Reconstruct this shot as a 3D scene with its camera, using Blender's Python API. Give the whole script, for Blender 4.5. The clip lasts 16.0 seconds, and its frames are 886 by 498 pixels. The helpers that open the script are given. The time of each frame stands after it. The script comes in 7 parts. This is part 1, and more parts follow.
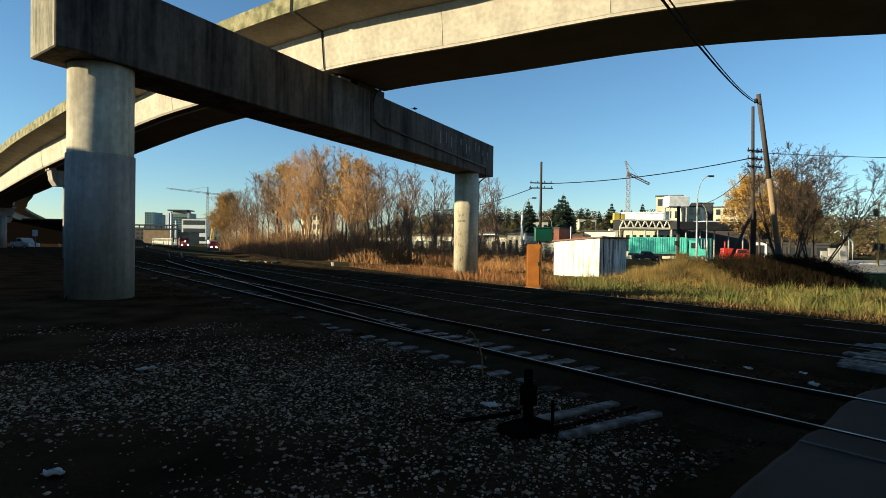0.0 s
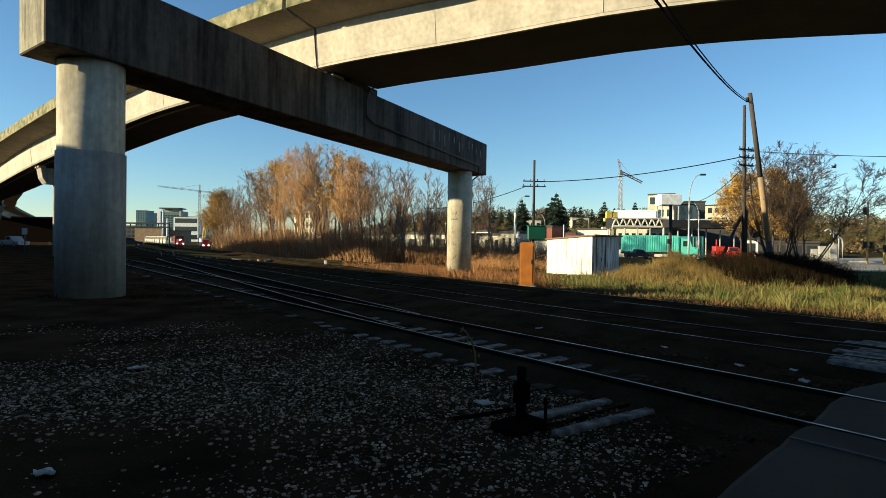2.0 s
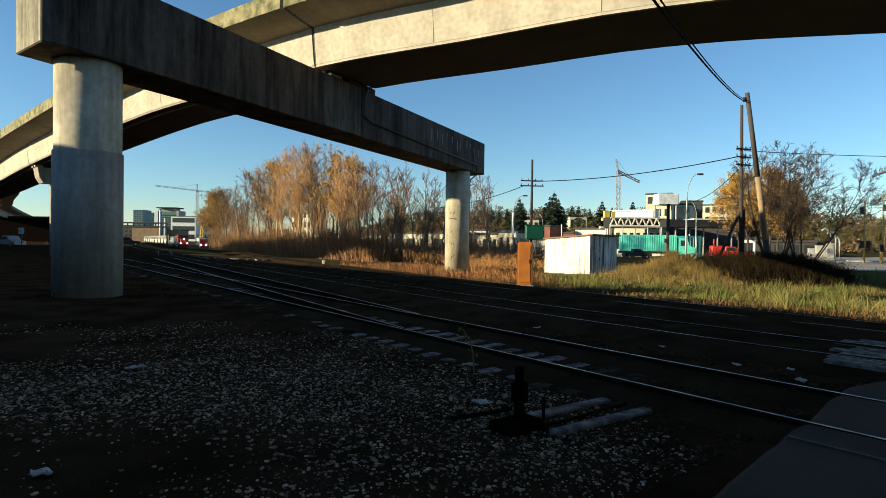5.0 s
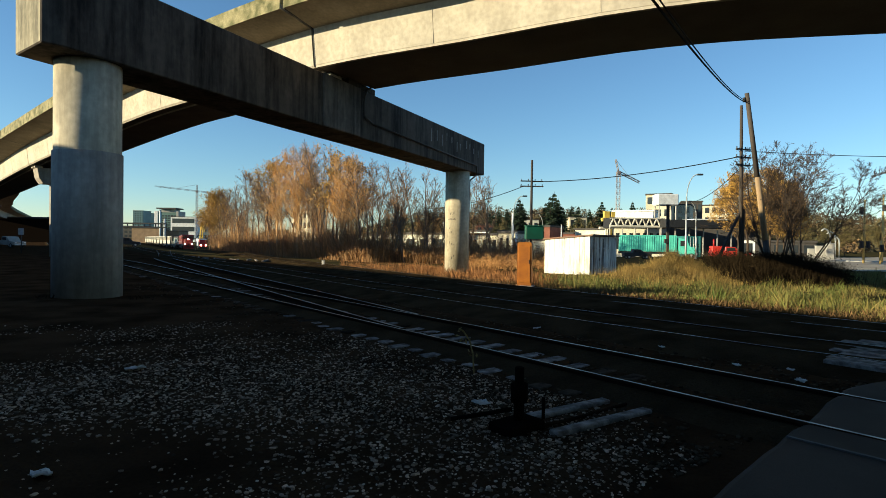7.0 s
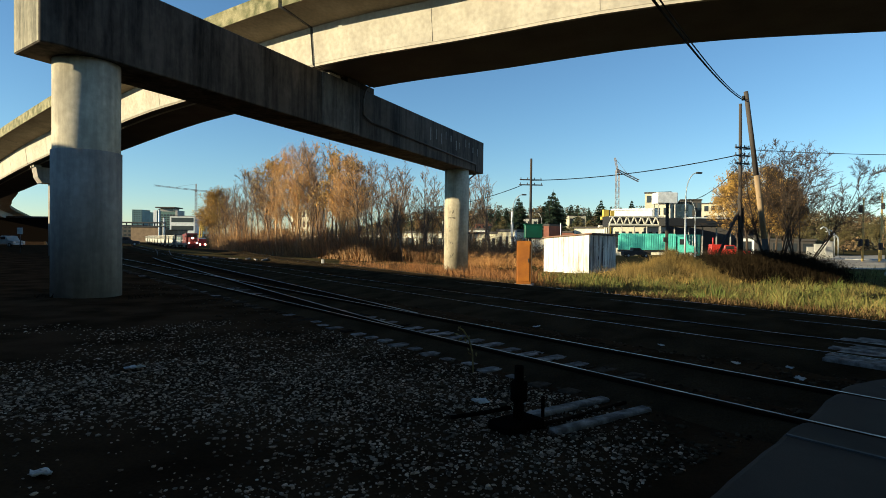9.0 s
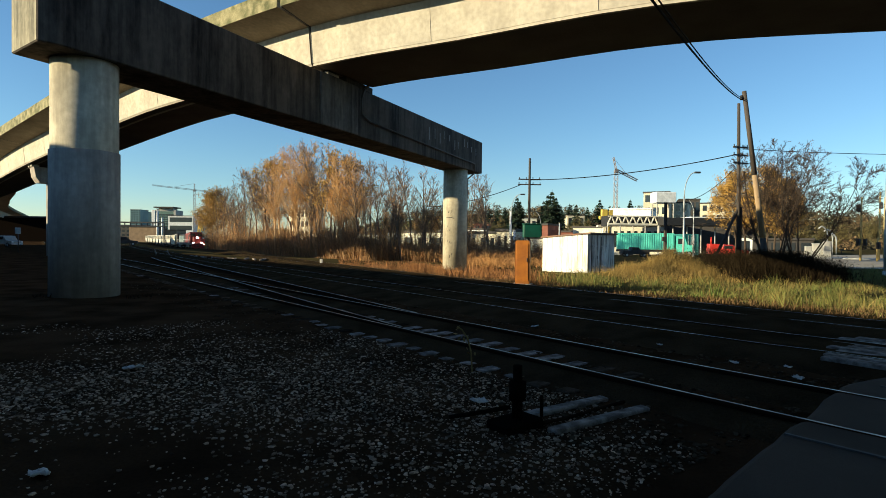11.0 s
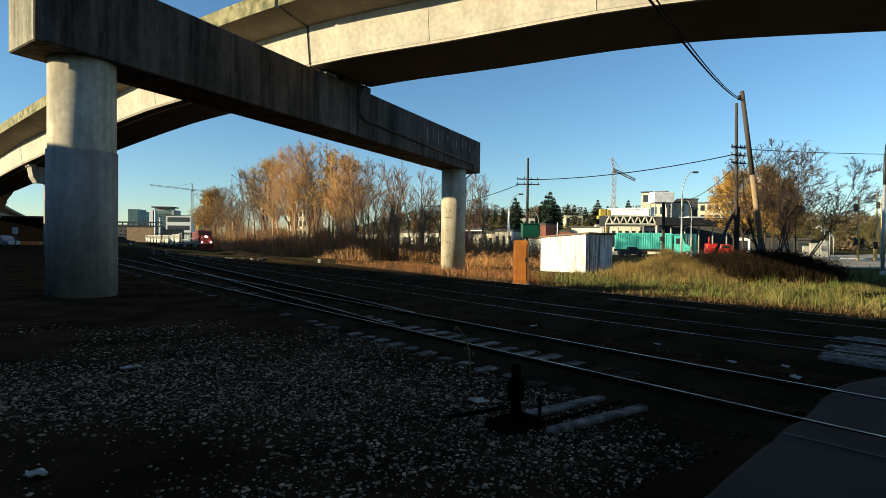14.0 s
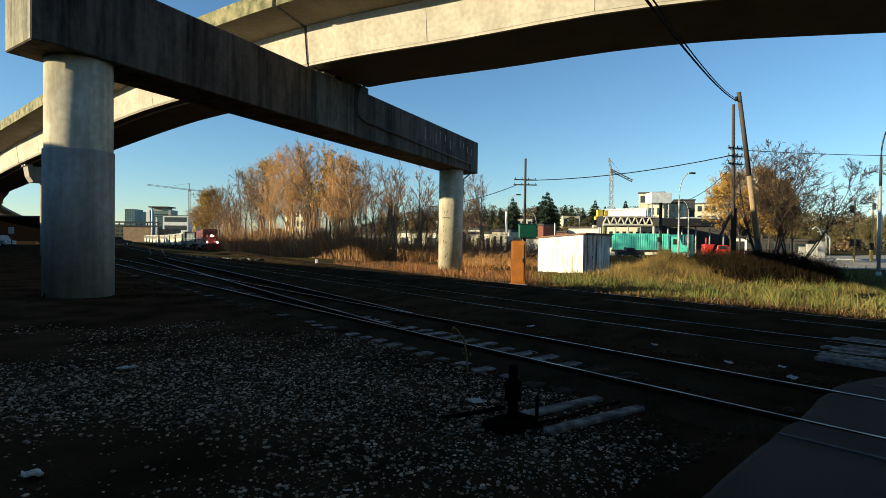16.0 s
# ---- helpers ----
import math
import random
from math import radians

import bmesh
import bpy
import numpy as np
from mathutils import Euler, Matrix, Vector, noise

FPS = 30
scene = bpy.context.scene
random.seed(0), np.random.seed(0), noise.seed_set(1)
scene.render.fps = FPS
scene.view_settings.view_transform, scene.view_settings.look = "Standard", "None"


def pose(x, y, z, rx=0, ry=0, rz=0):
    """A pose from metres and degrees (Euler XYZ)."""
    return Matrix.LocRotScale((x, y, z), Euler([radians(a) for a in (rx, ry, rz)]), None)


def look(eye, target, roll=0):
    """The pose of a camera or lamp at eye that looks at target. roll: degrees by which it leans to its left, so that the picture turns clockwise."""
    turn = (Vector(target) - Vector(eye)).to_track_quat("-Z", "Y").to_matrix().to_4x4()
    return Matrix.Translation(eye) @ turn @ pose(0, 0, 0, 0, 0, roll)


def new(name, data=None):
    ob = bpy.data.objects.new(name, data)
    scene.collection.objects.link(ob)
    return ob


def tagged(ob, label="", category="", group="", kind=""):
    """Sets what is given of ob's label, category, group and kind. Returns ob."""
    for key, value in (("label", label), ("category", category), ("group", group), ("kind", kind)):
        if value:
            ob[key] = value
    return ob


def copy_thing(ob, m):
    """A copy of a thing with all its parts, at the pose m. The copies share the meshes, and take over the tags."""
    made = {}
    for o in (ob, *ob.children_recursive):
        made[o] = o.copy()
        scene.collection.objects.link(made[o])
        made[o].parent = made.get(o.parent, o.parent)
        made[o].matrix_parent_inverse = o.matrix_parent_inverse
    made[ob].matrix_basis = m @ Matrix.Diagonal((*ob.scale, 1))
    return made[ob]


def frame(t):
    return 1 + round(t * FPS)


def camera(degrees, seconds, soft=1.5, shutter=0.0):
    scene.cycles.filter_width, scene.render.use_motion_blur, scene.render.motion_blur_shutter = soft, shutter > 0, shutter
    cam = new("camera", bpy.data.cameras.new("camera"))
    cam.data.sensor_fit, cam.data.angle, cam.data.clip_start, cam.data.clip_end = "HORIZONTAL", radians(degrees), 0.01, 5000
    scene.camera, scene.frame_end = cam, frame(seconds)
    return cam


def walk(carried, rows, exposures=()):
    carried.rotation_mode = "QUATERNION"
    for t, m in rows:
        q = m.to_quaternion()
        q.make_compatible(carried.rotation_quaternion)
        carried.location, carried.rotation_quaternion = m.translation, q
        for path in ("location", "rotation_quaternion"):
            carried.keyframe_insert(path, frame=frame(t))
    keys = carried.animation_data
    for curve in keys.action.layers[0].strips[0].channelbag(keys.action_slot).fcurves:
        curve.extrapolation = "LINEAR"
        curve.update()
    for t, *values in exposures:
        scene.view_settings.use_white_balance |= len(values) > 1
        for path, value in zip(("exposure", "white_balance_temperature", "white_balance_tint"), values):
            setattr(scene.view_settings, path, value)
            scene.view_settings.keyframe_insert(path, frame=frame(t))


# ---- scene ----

# Camera: stands by the crossing and pans slowly to the right.
EYE = (0.0, 0.0, 1.85)
cam = camera(76.2, 16.0, soft=0.5)
PATH = [
    (0.0, (-0.02, 100.00, 0.85), 0.80),
    (0.5, (-0.04, 99.99, 0.83), 0.78),
    (1.0, (0.32, 99.99, 0.73), 0.80),
    (1.5, (0.81, 99.99, 0.61), 0.79),
    (2.0, (1.18, 99.98, 0.54), 0.79),
    (2.5, (1.39, 99.98, 0.54), 0.78),
    (3.0, (1.51, 99.98, 0.53), 0.77),
    (3.5, (1.51, 99.98, 0.49), 0.79),
    (4.0, (1.53, 99.98, 0.46), 0.78),
    (6.5, (1.57, 99.98, 0.50), 0.77),
    (7.0, (1.58, 99.98, 0.54), 0.75),
    (7.5, (1.63, 99.98, 0.51), 0.76),
    (8.0, (1.63, 99.98, 0.43), 0.74),
    (8.5, (1.63, 99.98, 0.39), 0.71),
    (9.0, (1.70, 99.97, 0.32), 0.66),
    (11.5, (1.98, 99.97, 0.26), 0.63),
    (12.0, (2.03, 99.97, 0.26), 0.63),
    (12.5, (2.09, 99.97, 0.25), 0.63),
    (13.0, (2.16, 99.96, 0.25), 0.61),
    (13.5, (2.19, 99.96, 0.23), 0.62),
    (14.0, (2.25, 99.96, 0.23), 0.61),
    (14.5, (2.44, 99.96, 0.25), 0.62),
    (15.0, (2.59, 99.95, 0.27), 0.65),
    (15.5, (2.67, 99.95, 0.30), 0.67),
    (16.0, (2.69, 99.95, 0.30), 0.69),
]
walk(cam, [(t, look(EYE, aim, roll)) for t, aim, roll in PATH],
     exposures=[(0.0, 0.69, 5950, 2), (16.0, 0.69, 5950, 2)])

# Light: a low late-autumn sun from the side, clear sky.
SUN_AZ, SUN_EL = radians(256.5), radians(12.3)
world = bpy.data.worlds.new("world")
scene.world = world
world.use_nodes = True
sky = world.node_tree.nodes.new("ShaderNodeTexSky")
sky.sky_type = "NISHITA"
sky.sun_disc = False
sky.sun_elevation, sky.sun_rotation = SUN_EL, SUN_AZ
sky.air_density, sky.dust_density, sky.ozone_density = 1.0, 0.0, 3.3
back = world.node_tree.nodes["Background"]
back.inputs["Strength"].default_value = 0.107
world.node_tree.links.new(sky.outputs["Color"], back.inputs["Color"])
sun_data = bpy.data.lights.new("sun", "SUN")
sun_data.energy, sun_data.angle, sun_data.color = 6.9, radians(0.5), (1.0, 0.80, 0.50)
sun = new("sun", sun_data)
sun.matrix_world = look((0, 0, 60), (0 - math.sin(SUN_AZ) * 200, 0 - math.cos(SUN_AZ) * 200, 60 - math.tan(SUN_EL) * 200))

# ---- plan: n runs across the tracks, s along them ----
NX, NY = 0.787, 0.617


def at(n, s, z=0.0):
    return Vector((n * NX - s * NY, n * NY + s * NX, z))


def smooth(a, b, x):
    t = min(1.0, max(0.0, (x - a) / (b - a)))
    return t * t * (3 - 2 * t)


def ground_z(x, y):
    n, s = x * NX + y * NY, -x * NY + y * NX
    z = -0.5 * smooth(18.5, 27, n) - 0.45 * smooth(24, 36, n) * smooth(50, 85, s)
    z -= 1.3 * smooth(33, 56, n) * smooth(60, 100, s)
    # overgrown earth mound beside the shed
    z += 1.2 * math.exp(-((x - 16.5) / 2.5) ** 2 - ((y - 38.0) / 2.4) ** 2)
    z += 0.12 * math.exp(-((x - 25.0) / 5.0) ** 2 - ((y - 34.0) / 3.0) ** 2)
    # the wooded hill across town
    d = math.hypot(x, y)
    az = math.degrees(math.atan2(x, y))
    z += 30.0 * smooth(330, 640, d) * smooth(-12, 2, az) * (1 - 0.55 * smooth(24, 50, az))
    z += 6.0 * smooth(420, 900, d)
    if d < 60:
        z += 0.03 * noise.noise(Vector((x * 0.9, y * 0.9, 0))) * smooth(2.2, 3.4, s)
    return z


# ---- materials ----
def material(name, color, color2=None, rough=0.8, metal=0.0, scale=3.0, fine=40.0, bump=0.2, depth=0.01,
             spec=0.4, island=0.0, per_object=0.0, stretch=(1, 1, 1), lo=0.35, hi=0.65):
    """A procedural surface: two colours mixed by coarse noise, fine grain, relief."""
    m = bpy.data.materials.new(name)
    m.use_nodes = True
    nt = m.node_tree
    nd, lk = nt.nodes, nt.links
    b = nd["Principled BSDF"]
    b.inputs["Metallic"].default_value = metal
    b.inputs["Specular IOR Level"].default_value = spec
    geo = nd.new("ShaderNodeNewGeometry")
    mp = nd.new("ShaderNodeMapping")
    mp.inputs["Scale"].default_value = stretch
    lk.new(geo.outputs["Position"], mp.inputs["Vector"])
    n1 = nd.new("ShaderNodeTexNoise")
    n1.inputs["Scale"].default_value, n1.inputs["Detail"].default_value = scale, 6.0
    n2 = nd.new("ShaderNodeTexNoise")
    n2.inputs["Scale"].default_value, n2.inputs["Detail"].default_value = fine, 4.0
    lk.new(mp.outputs["Vector"], n1.inputs["Vector"])
    lk.new(mp.outputs["Vector"], n2.inputs["Vector"])
    ramp = nd.new("ShaderNodeMapRange")
    ramp.inputs["From Min"].default_value, ramp.inputs["From Max"].default_value = lo, hi
    lk.new(n1.outputs["Fac"], ramp.inputs["Value"])
    mix = nd.new("ShaderNodeMix")
    mix.data_type = "RGBA"
    c2 = color2 or tuple(c * 0.72 for c in color)
    mix.inputs["A"].default_value, mix.inputs["B"].default_value = (*color, 1), (*c2, 1)
    lk.new(ramp.outputs["Result"], mix.inputs["Factor"])
    hsv = nd.new("ShaderNodeHueSaturation")
    lk.new(mix.outputs["Result"], hsv.inputs["Color"])
    val = nd.new("ShaderNodeMapRange")
    val.inputs["From Min"].default_value, val.inputs["From Max"].default_value = 0.3, 0.7
    val.inputs["To Min"].default_value, val.inputs["To Max"].default_value = 0.86, 1.14
    lk.new(n2.outputs["Fac"], val.inputs["Value"])
    out = val.outputs["Result"]
    if island or per_object:
        var = nd.new("ShaderNodeMapRange")
        amp = island or per_object
        var.inputs["To Min"].default_value, var.inputs["To Max"].default_value = 1 - amp, 1 + amp
        if island:
            lk.new(geo.outputs["Random Per Island"], var.inputs["Value"])
        else:
            info = nd.new("ShaderNodeObjectInfo")
            lk.new(info.outputs["Random"], var.inputs["Value"])
        mul = nd.new("ShaderNodeMath")
        mul.operation = "MULTIPLY"
        lk.new(out, mul.inputs[0])
        lk.new(var.outputs["Result"], mul.inputs[1])
        out = mul.outputs["Value"]
    lk.new(out, hsv.inputs["Value"])
    lk.new(hsv.outputs["Color"], b.inputs["Base Color"])
    rr = nd.new("ShaderNodeMapRange")
    rr.inputs["To Min"].default_value, rr.inputs["To Max"].default_value = max(0.02, rough - 0.12), min(1.0, rough + 0.1)
    lk.new(n1.outputs["Fac"], rr.inputs["Value"])
    lk.new(rr.outputs["Result"], b.inputs["Roughness"])
    if bump:
        bp = nd.new("ShaderNodeBump")
        bp.inputs["Strength"].default_value, bp.inputs["Distance"].default_value = bump, depth
        lk.new(n2.outputs["Fac"], bp.inputs["Height"])
        lk.new(bp.outputs["Normal"], b.inputs["Normal"])
    return m


def glowing(name, color, strength):
    m = bpy.data.materials.new(name)
    m.use_nodes = True
    b = m.node_tree.nodes["Principled BSDF"]
    b.inputs["Base Color"].default_value = (*color, 1)
    b.inputs["Emission Color"].default_value = (*color, 1)
    b.inputs["Emission Strength"].default_value = strength
    return m


def concrete_material(name, color, stain, streak):
    """Cast concrete with dark rain streaks that run down its faces."""
    m = material(name, color, tuple(c * 0.80 for c in color), rough=0.85, scale=0.7, fine=5, bump=0.15, depth=0.01, spec=0.25)
    nt = m.node_tree
    nd, lk = nt.nodes, nt.links
    hsv = next(n for n in nd if n.type == "HUE_SAT")
    b = nd["Principled BSDF"]
    geo = next(n for n in nd if n.type == "NEW_GEOMETRY")
    mp = nd.new("ShaderNodeMapping")
    mp.inputs["Scale"].default_value = (0.62, 0.62, 0.16)
    lk.new(geo.outputs["Position"], mp.inputs["Vector"])
    ns = nd.new("ShaderNodeTexNoise")
    ns.inputs["Scale"].default_value, ns.inputs["Detail"].default_value = 1.7, 12.0
    ns.inputs["Roughness"].default_value = 0.68
    lk.new(mp.outputs["Vector"], ns.inputs["Vector"])
    # narrow drips, stronger where the broad stain is dark
    mp2 = nd.new("ShaderNodeMapping")
    mp2.inputs["Scale"].default_value = (2.4, 2.4, 0.09)
    lk.new(geo.outputs["Position"], mp2.inputs["Vector"])
    nd2 = nd.new("ShaderNodeTexNoise")
    nd2.inputs["Scale"].default_value, nd2.inputs["Detail"].default_value = 2.0, 6.0
    lk.new(mp2.outputs["Vector"], nd2.inputs["Vector"])
    add = nd.new("ShaderNodeMath")
    add.operation = "MULTIPLY_ADD"
    add.inputs[1].default_value = 0.4
    lk.new(nd2.outputs["Fac"], add.inputs[0])
    lk.new(ns.outputs["Fac"], add.inputs[2])
    r = nd.new("ShaderNodeMapRange")
    r.inputs["From Min"].default_value, r.inputs["From Max"].default_value = 0.60, 0.84
    r.inputs["To Max"].default_value = streak
    lk.new(add.outputs["Value"], r.inputs["Value"])
    mx = nd.new("ShaderNodeMix")
    mx.data_type = "RGBA"
    mx.inputs["B"].default_value = (*stain, 1)
    lk.new(r.outputs["Result"], mx.inputs["Factor"])
    lk.new(hsv.outputs["Color"], mx.inputs["A"])
    lk.new(mx.outputs["Result"], b.inputs["Base Color"])
    return m


M = {}
# cap faces in shade are coloured dark, the sunlit end paler; both stained
M["concrete"] = concrete_material("shade_dark_cap", (0.105, 0.083, 0.064), (0.010, 0.0078, 0.006), 0.95)
M["cap_end"] = concrete_material("weathered_lit_cap_end", (0.34, 0.30, 0.21), (0.035, 0.032, 0.022), 0.95)
M["panel"] = concrete_material("panel_concrete", (0.19, 0.155, 0.122), (0.03, 0.024, 0.019), 0.9)
# column concrete darkened to carry the shade on the jacket and piers
M["jacket"] = concrete_material("shade_toned_concrete", (0.35, 0.305, 0.255), (0.14, 0.12, 0.10), 0.7)
M["column"] = concrete_material("column_concrete", (0.54, 0.475, 0.35), (0.15, 0.128, 0.092), 0.6)
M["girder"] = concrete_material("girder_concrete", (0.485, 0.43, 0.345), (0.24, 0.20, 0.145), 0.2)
# undersides get a darker concrete: their shade is put into the colour
M["soffit"] = material("shaded_soffit", (0.12, 0.10, 0.085), rough=0.9, scale=0.6, fine=12)
M["moss"] = material("mossy_parapet", (0.27, 0.235, 0.125), (0.085, 0.085, 0.035), rough=0.95, scale=2.2, fine=18, bump=0.5, depth=0.03)
M["steel"] = material("rail_steel", (0.024, 0.015, 0.010), rough=0.9, metal=0.0, spec=0.0, scale=5)
M["rail_top"] = material("polished_rail_head", (0.34, 0.27, 0.19), (0.085, 0.064, 0.045), rough=0.38, metal=1.0, scale=2.2, bump=0.05, lo=0.42, hi=0.62)
M["dull_rail"] = material("rusty_rail_head", (0.25, 0.20, 0.14), (0.03, 0.023, 0.016), rough=0.45, metal=1.0, scale=1.1, bump=0.05, lo=0.40, hi=0.56)
M["sleeper"] = material("weathered_timber", (0.085, 0.064, 0.046), (0.03, 0.023, 0.016), rough=0.95, scale=6, fine=60, bump=0.6, per_object=0.8, spec=0.0)
M["pale_timber"] = material("bleached_timber", (0.31, 0.265, 0.235), (0.10, 0.085, 0.074), rough=0.9, scale=7, fine=60, bump=0.6, per_object=0.3, lo=0.3, hi=0.6, spec=0.05)
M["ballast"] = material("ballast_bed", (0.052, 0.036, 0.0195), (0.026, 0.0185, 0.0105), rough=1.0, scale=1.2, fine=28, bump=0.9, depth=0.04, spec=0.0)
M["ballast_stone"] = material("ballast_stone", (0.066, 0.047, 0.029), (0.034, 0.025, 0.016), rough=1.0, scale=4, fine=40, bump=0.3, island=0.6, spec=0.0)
M["stone"] = material("crushed_stone", (0.40, 0.285, 0.20), (0.13, 0.094, 0.067), rough=0.95, scale=4, fine=50, bump=0.3, island=0.85, spec=0.0)
M["pale_stone"] = material("pale_stone", (0.62, 0.48, 0.36), rough=0.85, scale=5, fine=50, island=0.4, spec=0.1)
M["asphalt"] = material("asphalt", (0.082, 0.064, 0.049), (0.056, 0.044, 0.034), rough=0.95, scale=0.9, fine=120, bump=0.4, depth=0.006, spec=0.08)
M["kerb"] = material("kerb_concrete", (0.42, 0.41, 0.38), rough=0.85, scale=2)
M["bark"] = material("grey_bark", (0.24, 0.16, 0.105), (0.09, 0.063, 0.045), rough=0.95, scale=4, fine=30, bump=0.6, island=0.3)
M["pale_bark"] = material("pale_bark", (0.58, 0.38, 0.19), (0.32, 0.205, 0.105), rough=0.9, scale=5, fine=30, bump=0.5)
M["dark_bark"] = material("dark_bark", (0.075, 0.055, 0.041), spec=0.1, rough=0.95, scale=4, fine=30, bump=0.6)
M["orange_leaf"] = material("orange_leaf", (0.64, 0.325, 0.07), (0.44, 0.20, 0.042), rough=0.8, scale=0.5, island=0.4, bump=0)
M["gold_leaf"] = material("gold_leaf", (0.44, 0.26, 0.055), (0.26, 0.15, 0.035), rough=0.8, scale=0.5, island=0.4, bump=0)
M["dry_leaf"] = material("dry_brush_leaf", (0.26, 0.145, 0.065), (0.12, 0.065, 0.032), rough=0.9, scale=0.3, island=0.45, bump=0)
# darker brown copy of the brush stem, to hold shade at the thicket's base
M["shaded_brush"] = material("shaded_brush_stem", (0.34, 0.19, 0.08), (0.15, 0.085, 0.04), rough=0.9, scale=0.3, island=0.45, bump=0)
M["brush_stem"] = material("brush_stem", (0.60, 0.305, 0.10), (0.30, 0.15, 0.055), rough=0.9, scale=0.3, island=0.4, bump=0)
M["dry_grass"] = material("dry_grass", (0.28, 0.18, 0.05), (0.125, 0.09, 0.028), rough=0.85, scale=0.35, island=0.4, bump=0)
M["verge_grass"] = material("verge_grass", (0.36, 0.155, 0.046), (0.15, 0.068, 0.024), rough=0.85, scale=0.35, island=0.4, bump=0)
M["edge_straw"] = material("dark_brown_straw", (0.15, 0.085, 0.030), (0.07, 0.042, 0.016), rough=0.9, scale=0.5, island=0.4, bump=0)
M["green_grass"] = material("green_grass", (0.088, 0.122, 0.020), (0.17, 0.125, 0.038), rough=0.85, scale=0.45, island=0.4, bump=0)
M["olive_leaf"] = material("olive_brown_leaf", (0.13, 0.10, 0.035), (0.06, 0.055, 0.022), rough=0.9, scale=0.3, island=0.45, bump=0)
M["conifer"] = material("conifer_needles", (0.030, 0.055, 0.025), (0.018, 0.032, 0.016), rough=0.9, scale=0.4, island=0.4, bump=0)
M["far_wood"] = material("far_woods", (0.045, 0.055, 0.030), (0.12, 0.075, 0.035), rough=0.95, scale=0.03, fine=0.5, island=0.5, bump=0)
M["sunlit_pole_wood"] = material("sunlit_pole_wood", (0.36, 0.25, 0.14), (0.22, 0.15, 0.085), rough=0.9, scale=2, fine=30, bump=0.5, stretch=(1, 1, 0.1))
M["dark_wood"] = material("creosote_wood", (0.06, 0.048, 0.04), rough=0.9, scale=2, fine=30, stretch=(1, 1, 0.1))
M["lamp_steel"] = material("galvanised_steel", (0.48, 0.49, 0.48), rough=0.55, metal=0.5, scale=2)
M["black"] = material("black_rubber", (0.02, 0.02, 0.021), rough=0.7, scale=4)
M["tar_black"] = material("tarred_iron", (0.008, 0.0058, 0.0045), rough=0.95, spec=0.0, scale=4)
M["wire"] = material("black_cable", (0.007, 0.0065, 0.006), rough=0.9, spec=0.05, scale=4, bump=0)
M["white_board"] = material("white_painted_board", (0.76, 0.73, 0.68), (0.42, 0.38, 0.33), rough=0.65, scale=2.6, fine=22, per_object=0.1, stretch=(1, 1, 0.22), lo=0.52, hi=0.72)
M["grey_board"] = material("weathered_board", (0.62, 0.59, 0.54), (0.22, 0.19, 0.165), rough=0.8, scale=2.4, fine=20, per_object=0.25, stretch=(1, 1, 0.2), lo=0.42, hi=0.62)
M["roof_felt"] = material("roofing_felt", (0.16, 0.12, 0.10), (0.24, 0.12, 0.07), rough=0.9, scale=1.5)
M["orange"] = material("orange_paint", (0.34, 0.115, 0.010), (0.25, 0.08, 0.008), rough=0.55, scale=2.5, bump=0.05)
M["green_sign"] = material("green_sign_paint", (0.008, 0.095, 0.060), rough=0.5, scale=2, bump=0.05)
M["teal"] = material("teal_paint", (0.13, 0.60, 0.48), (0.10, 0.50, 0.40), rough=0.5, scale=0.8, fine=8, bump=0.05)
M["dark_teal"] = material("dark_teal_paint", (0.03, 0.16, 0.15), rough=0.5, scale=0.8, fine=8, bump=0.05)
M["red"] = material("red_paint", (0.52, 0.030, 0.020), (0.38, 0.025, 0.018), rough=0.4, scale=1.0, fine=8, bump=0.05)
M["loco_red"] = material("locomotive_red", (0.19, 0.018, 0.013), (0.12, 0.014, 0.011), rough=0.5, scale=0.8, fine=6, bump=0.05)
M["brick_tan"] = material("tan_brick_far", (0.30, 0.20, 0.115), (0.22, 0.145, 0.085), rough=0.9, scale=0.4, fine=4)
M["green_glass"] = material("green_glass_wall", (0.14, 0.22, 0.19), rough=0.35, scale=0.1, fine=1, bump=0)
M["hopper"] = material("hopper_grey_paint", (0.50, 0.47, 0.40), (0.36, 0.33, 0.27), rough=0.6, scale=0.5, fine=4, bump=0.1, stretch=(1, 1, 0.3))
M["white"] = material("white_paint", (0.80, 0.79, 0.76), rough=0.5, scale=1.0, fine=8, bump=0.05)
M["yellow"] = material("yellow_paint", (0.62, 0.44, 0.06), (0.48, 0.32, 0.05), rough=0.5, scale=1.0, bump=0.05)
M["dark_metal"] = material("dark_metal", (0.045, 0.045, 0.045), rough=0.6, metal=0.3, scale=2)
M["glass"] = material("window_glass", (0.03, 0.035, 0.04), rough=0.10, spec=0.6, scale=1, bump=0)
M["tan_wall"] = material("tan_stucco", (0.60, 0.53, 0.38), rough=0.85, scale=0.3, fine=3, bump=0.1)
M["pale_wall"] = material("pale_cladding", (0.72, 0.66, 0.52), rough=0.8, scale=0.3, fine=3, bump=0.1)
M["dark_wall"] = material("dark_cladding", (0.055, 0.048, 0.043), rough=0.8, scale=0.4, fine=3, bump=0.1)
M["blue_tower"] = material("tower_glass_wall", (0.10, 0.19, 0.21), rough=0.4, scale=0.1, fine=1, bump=0)
M["grey_tower"] = material("tower_concrete", (0.42, 0.40, 0.36), rough=0.8, scale=0.1, fine=1, bump=0)
M["crane_steel"] = material("crane_steel", (0.20, 0.18, 0.19), rough=0.6, metal=0.2, scale=1.0, bump=0.05)
M["brick_red"] = material("red_brick_far", (0.20, 0.07, 0.045), rough=0.85, scale=0.5, fine=4)
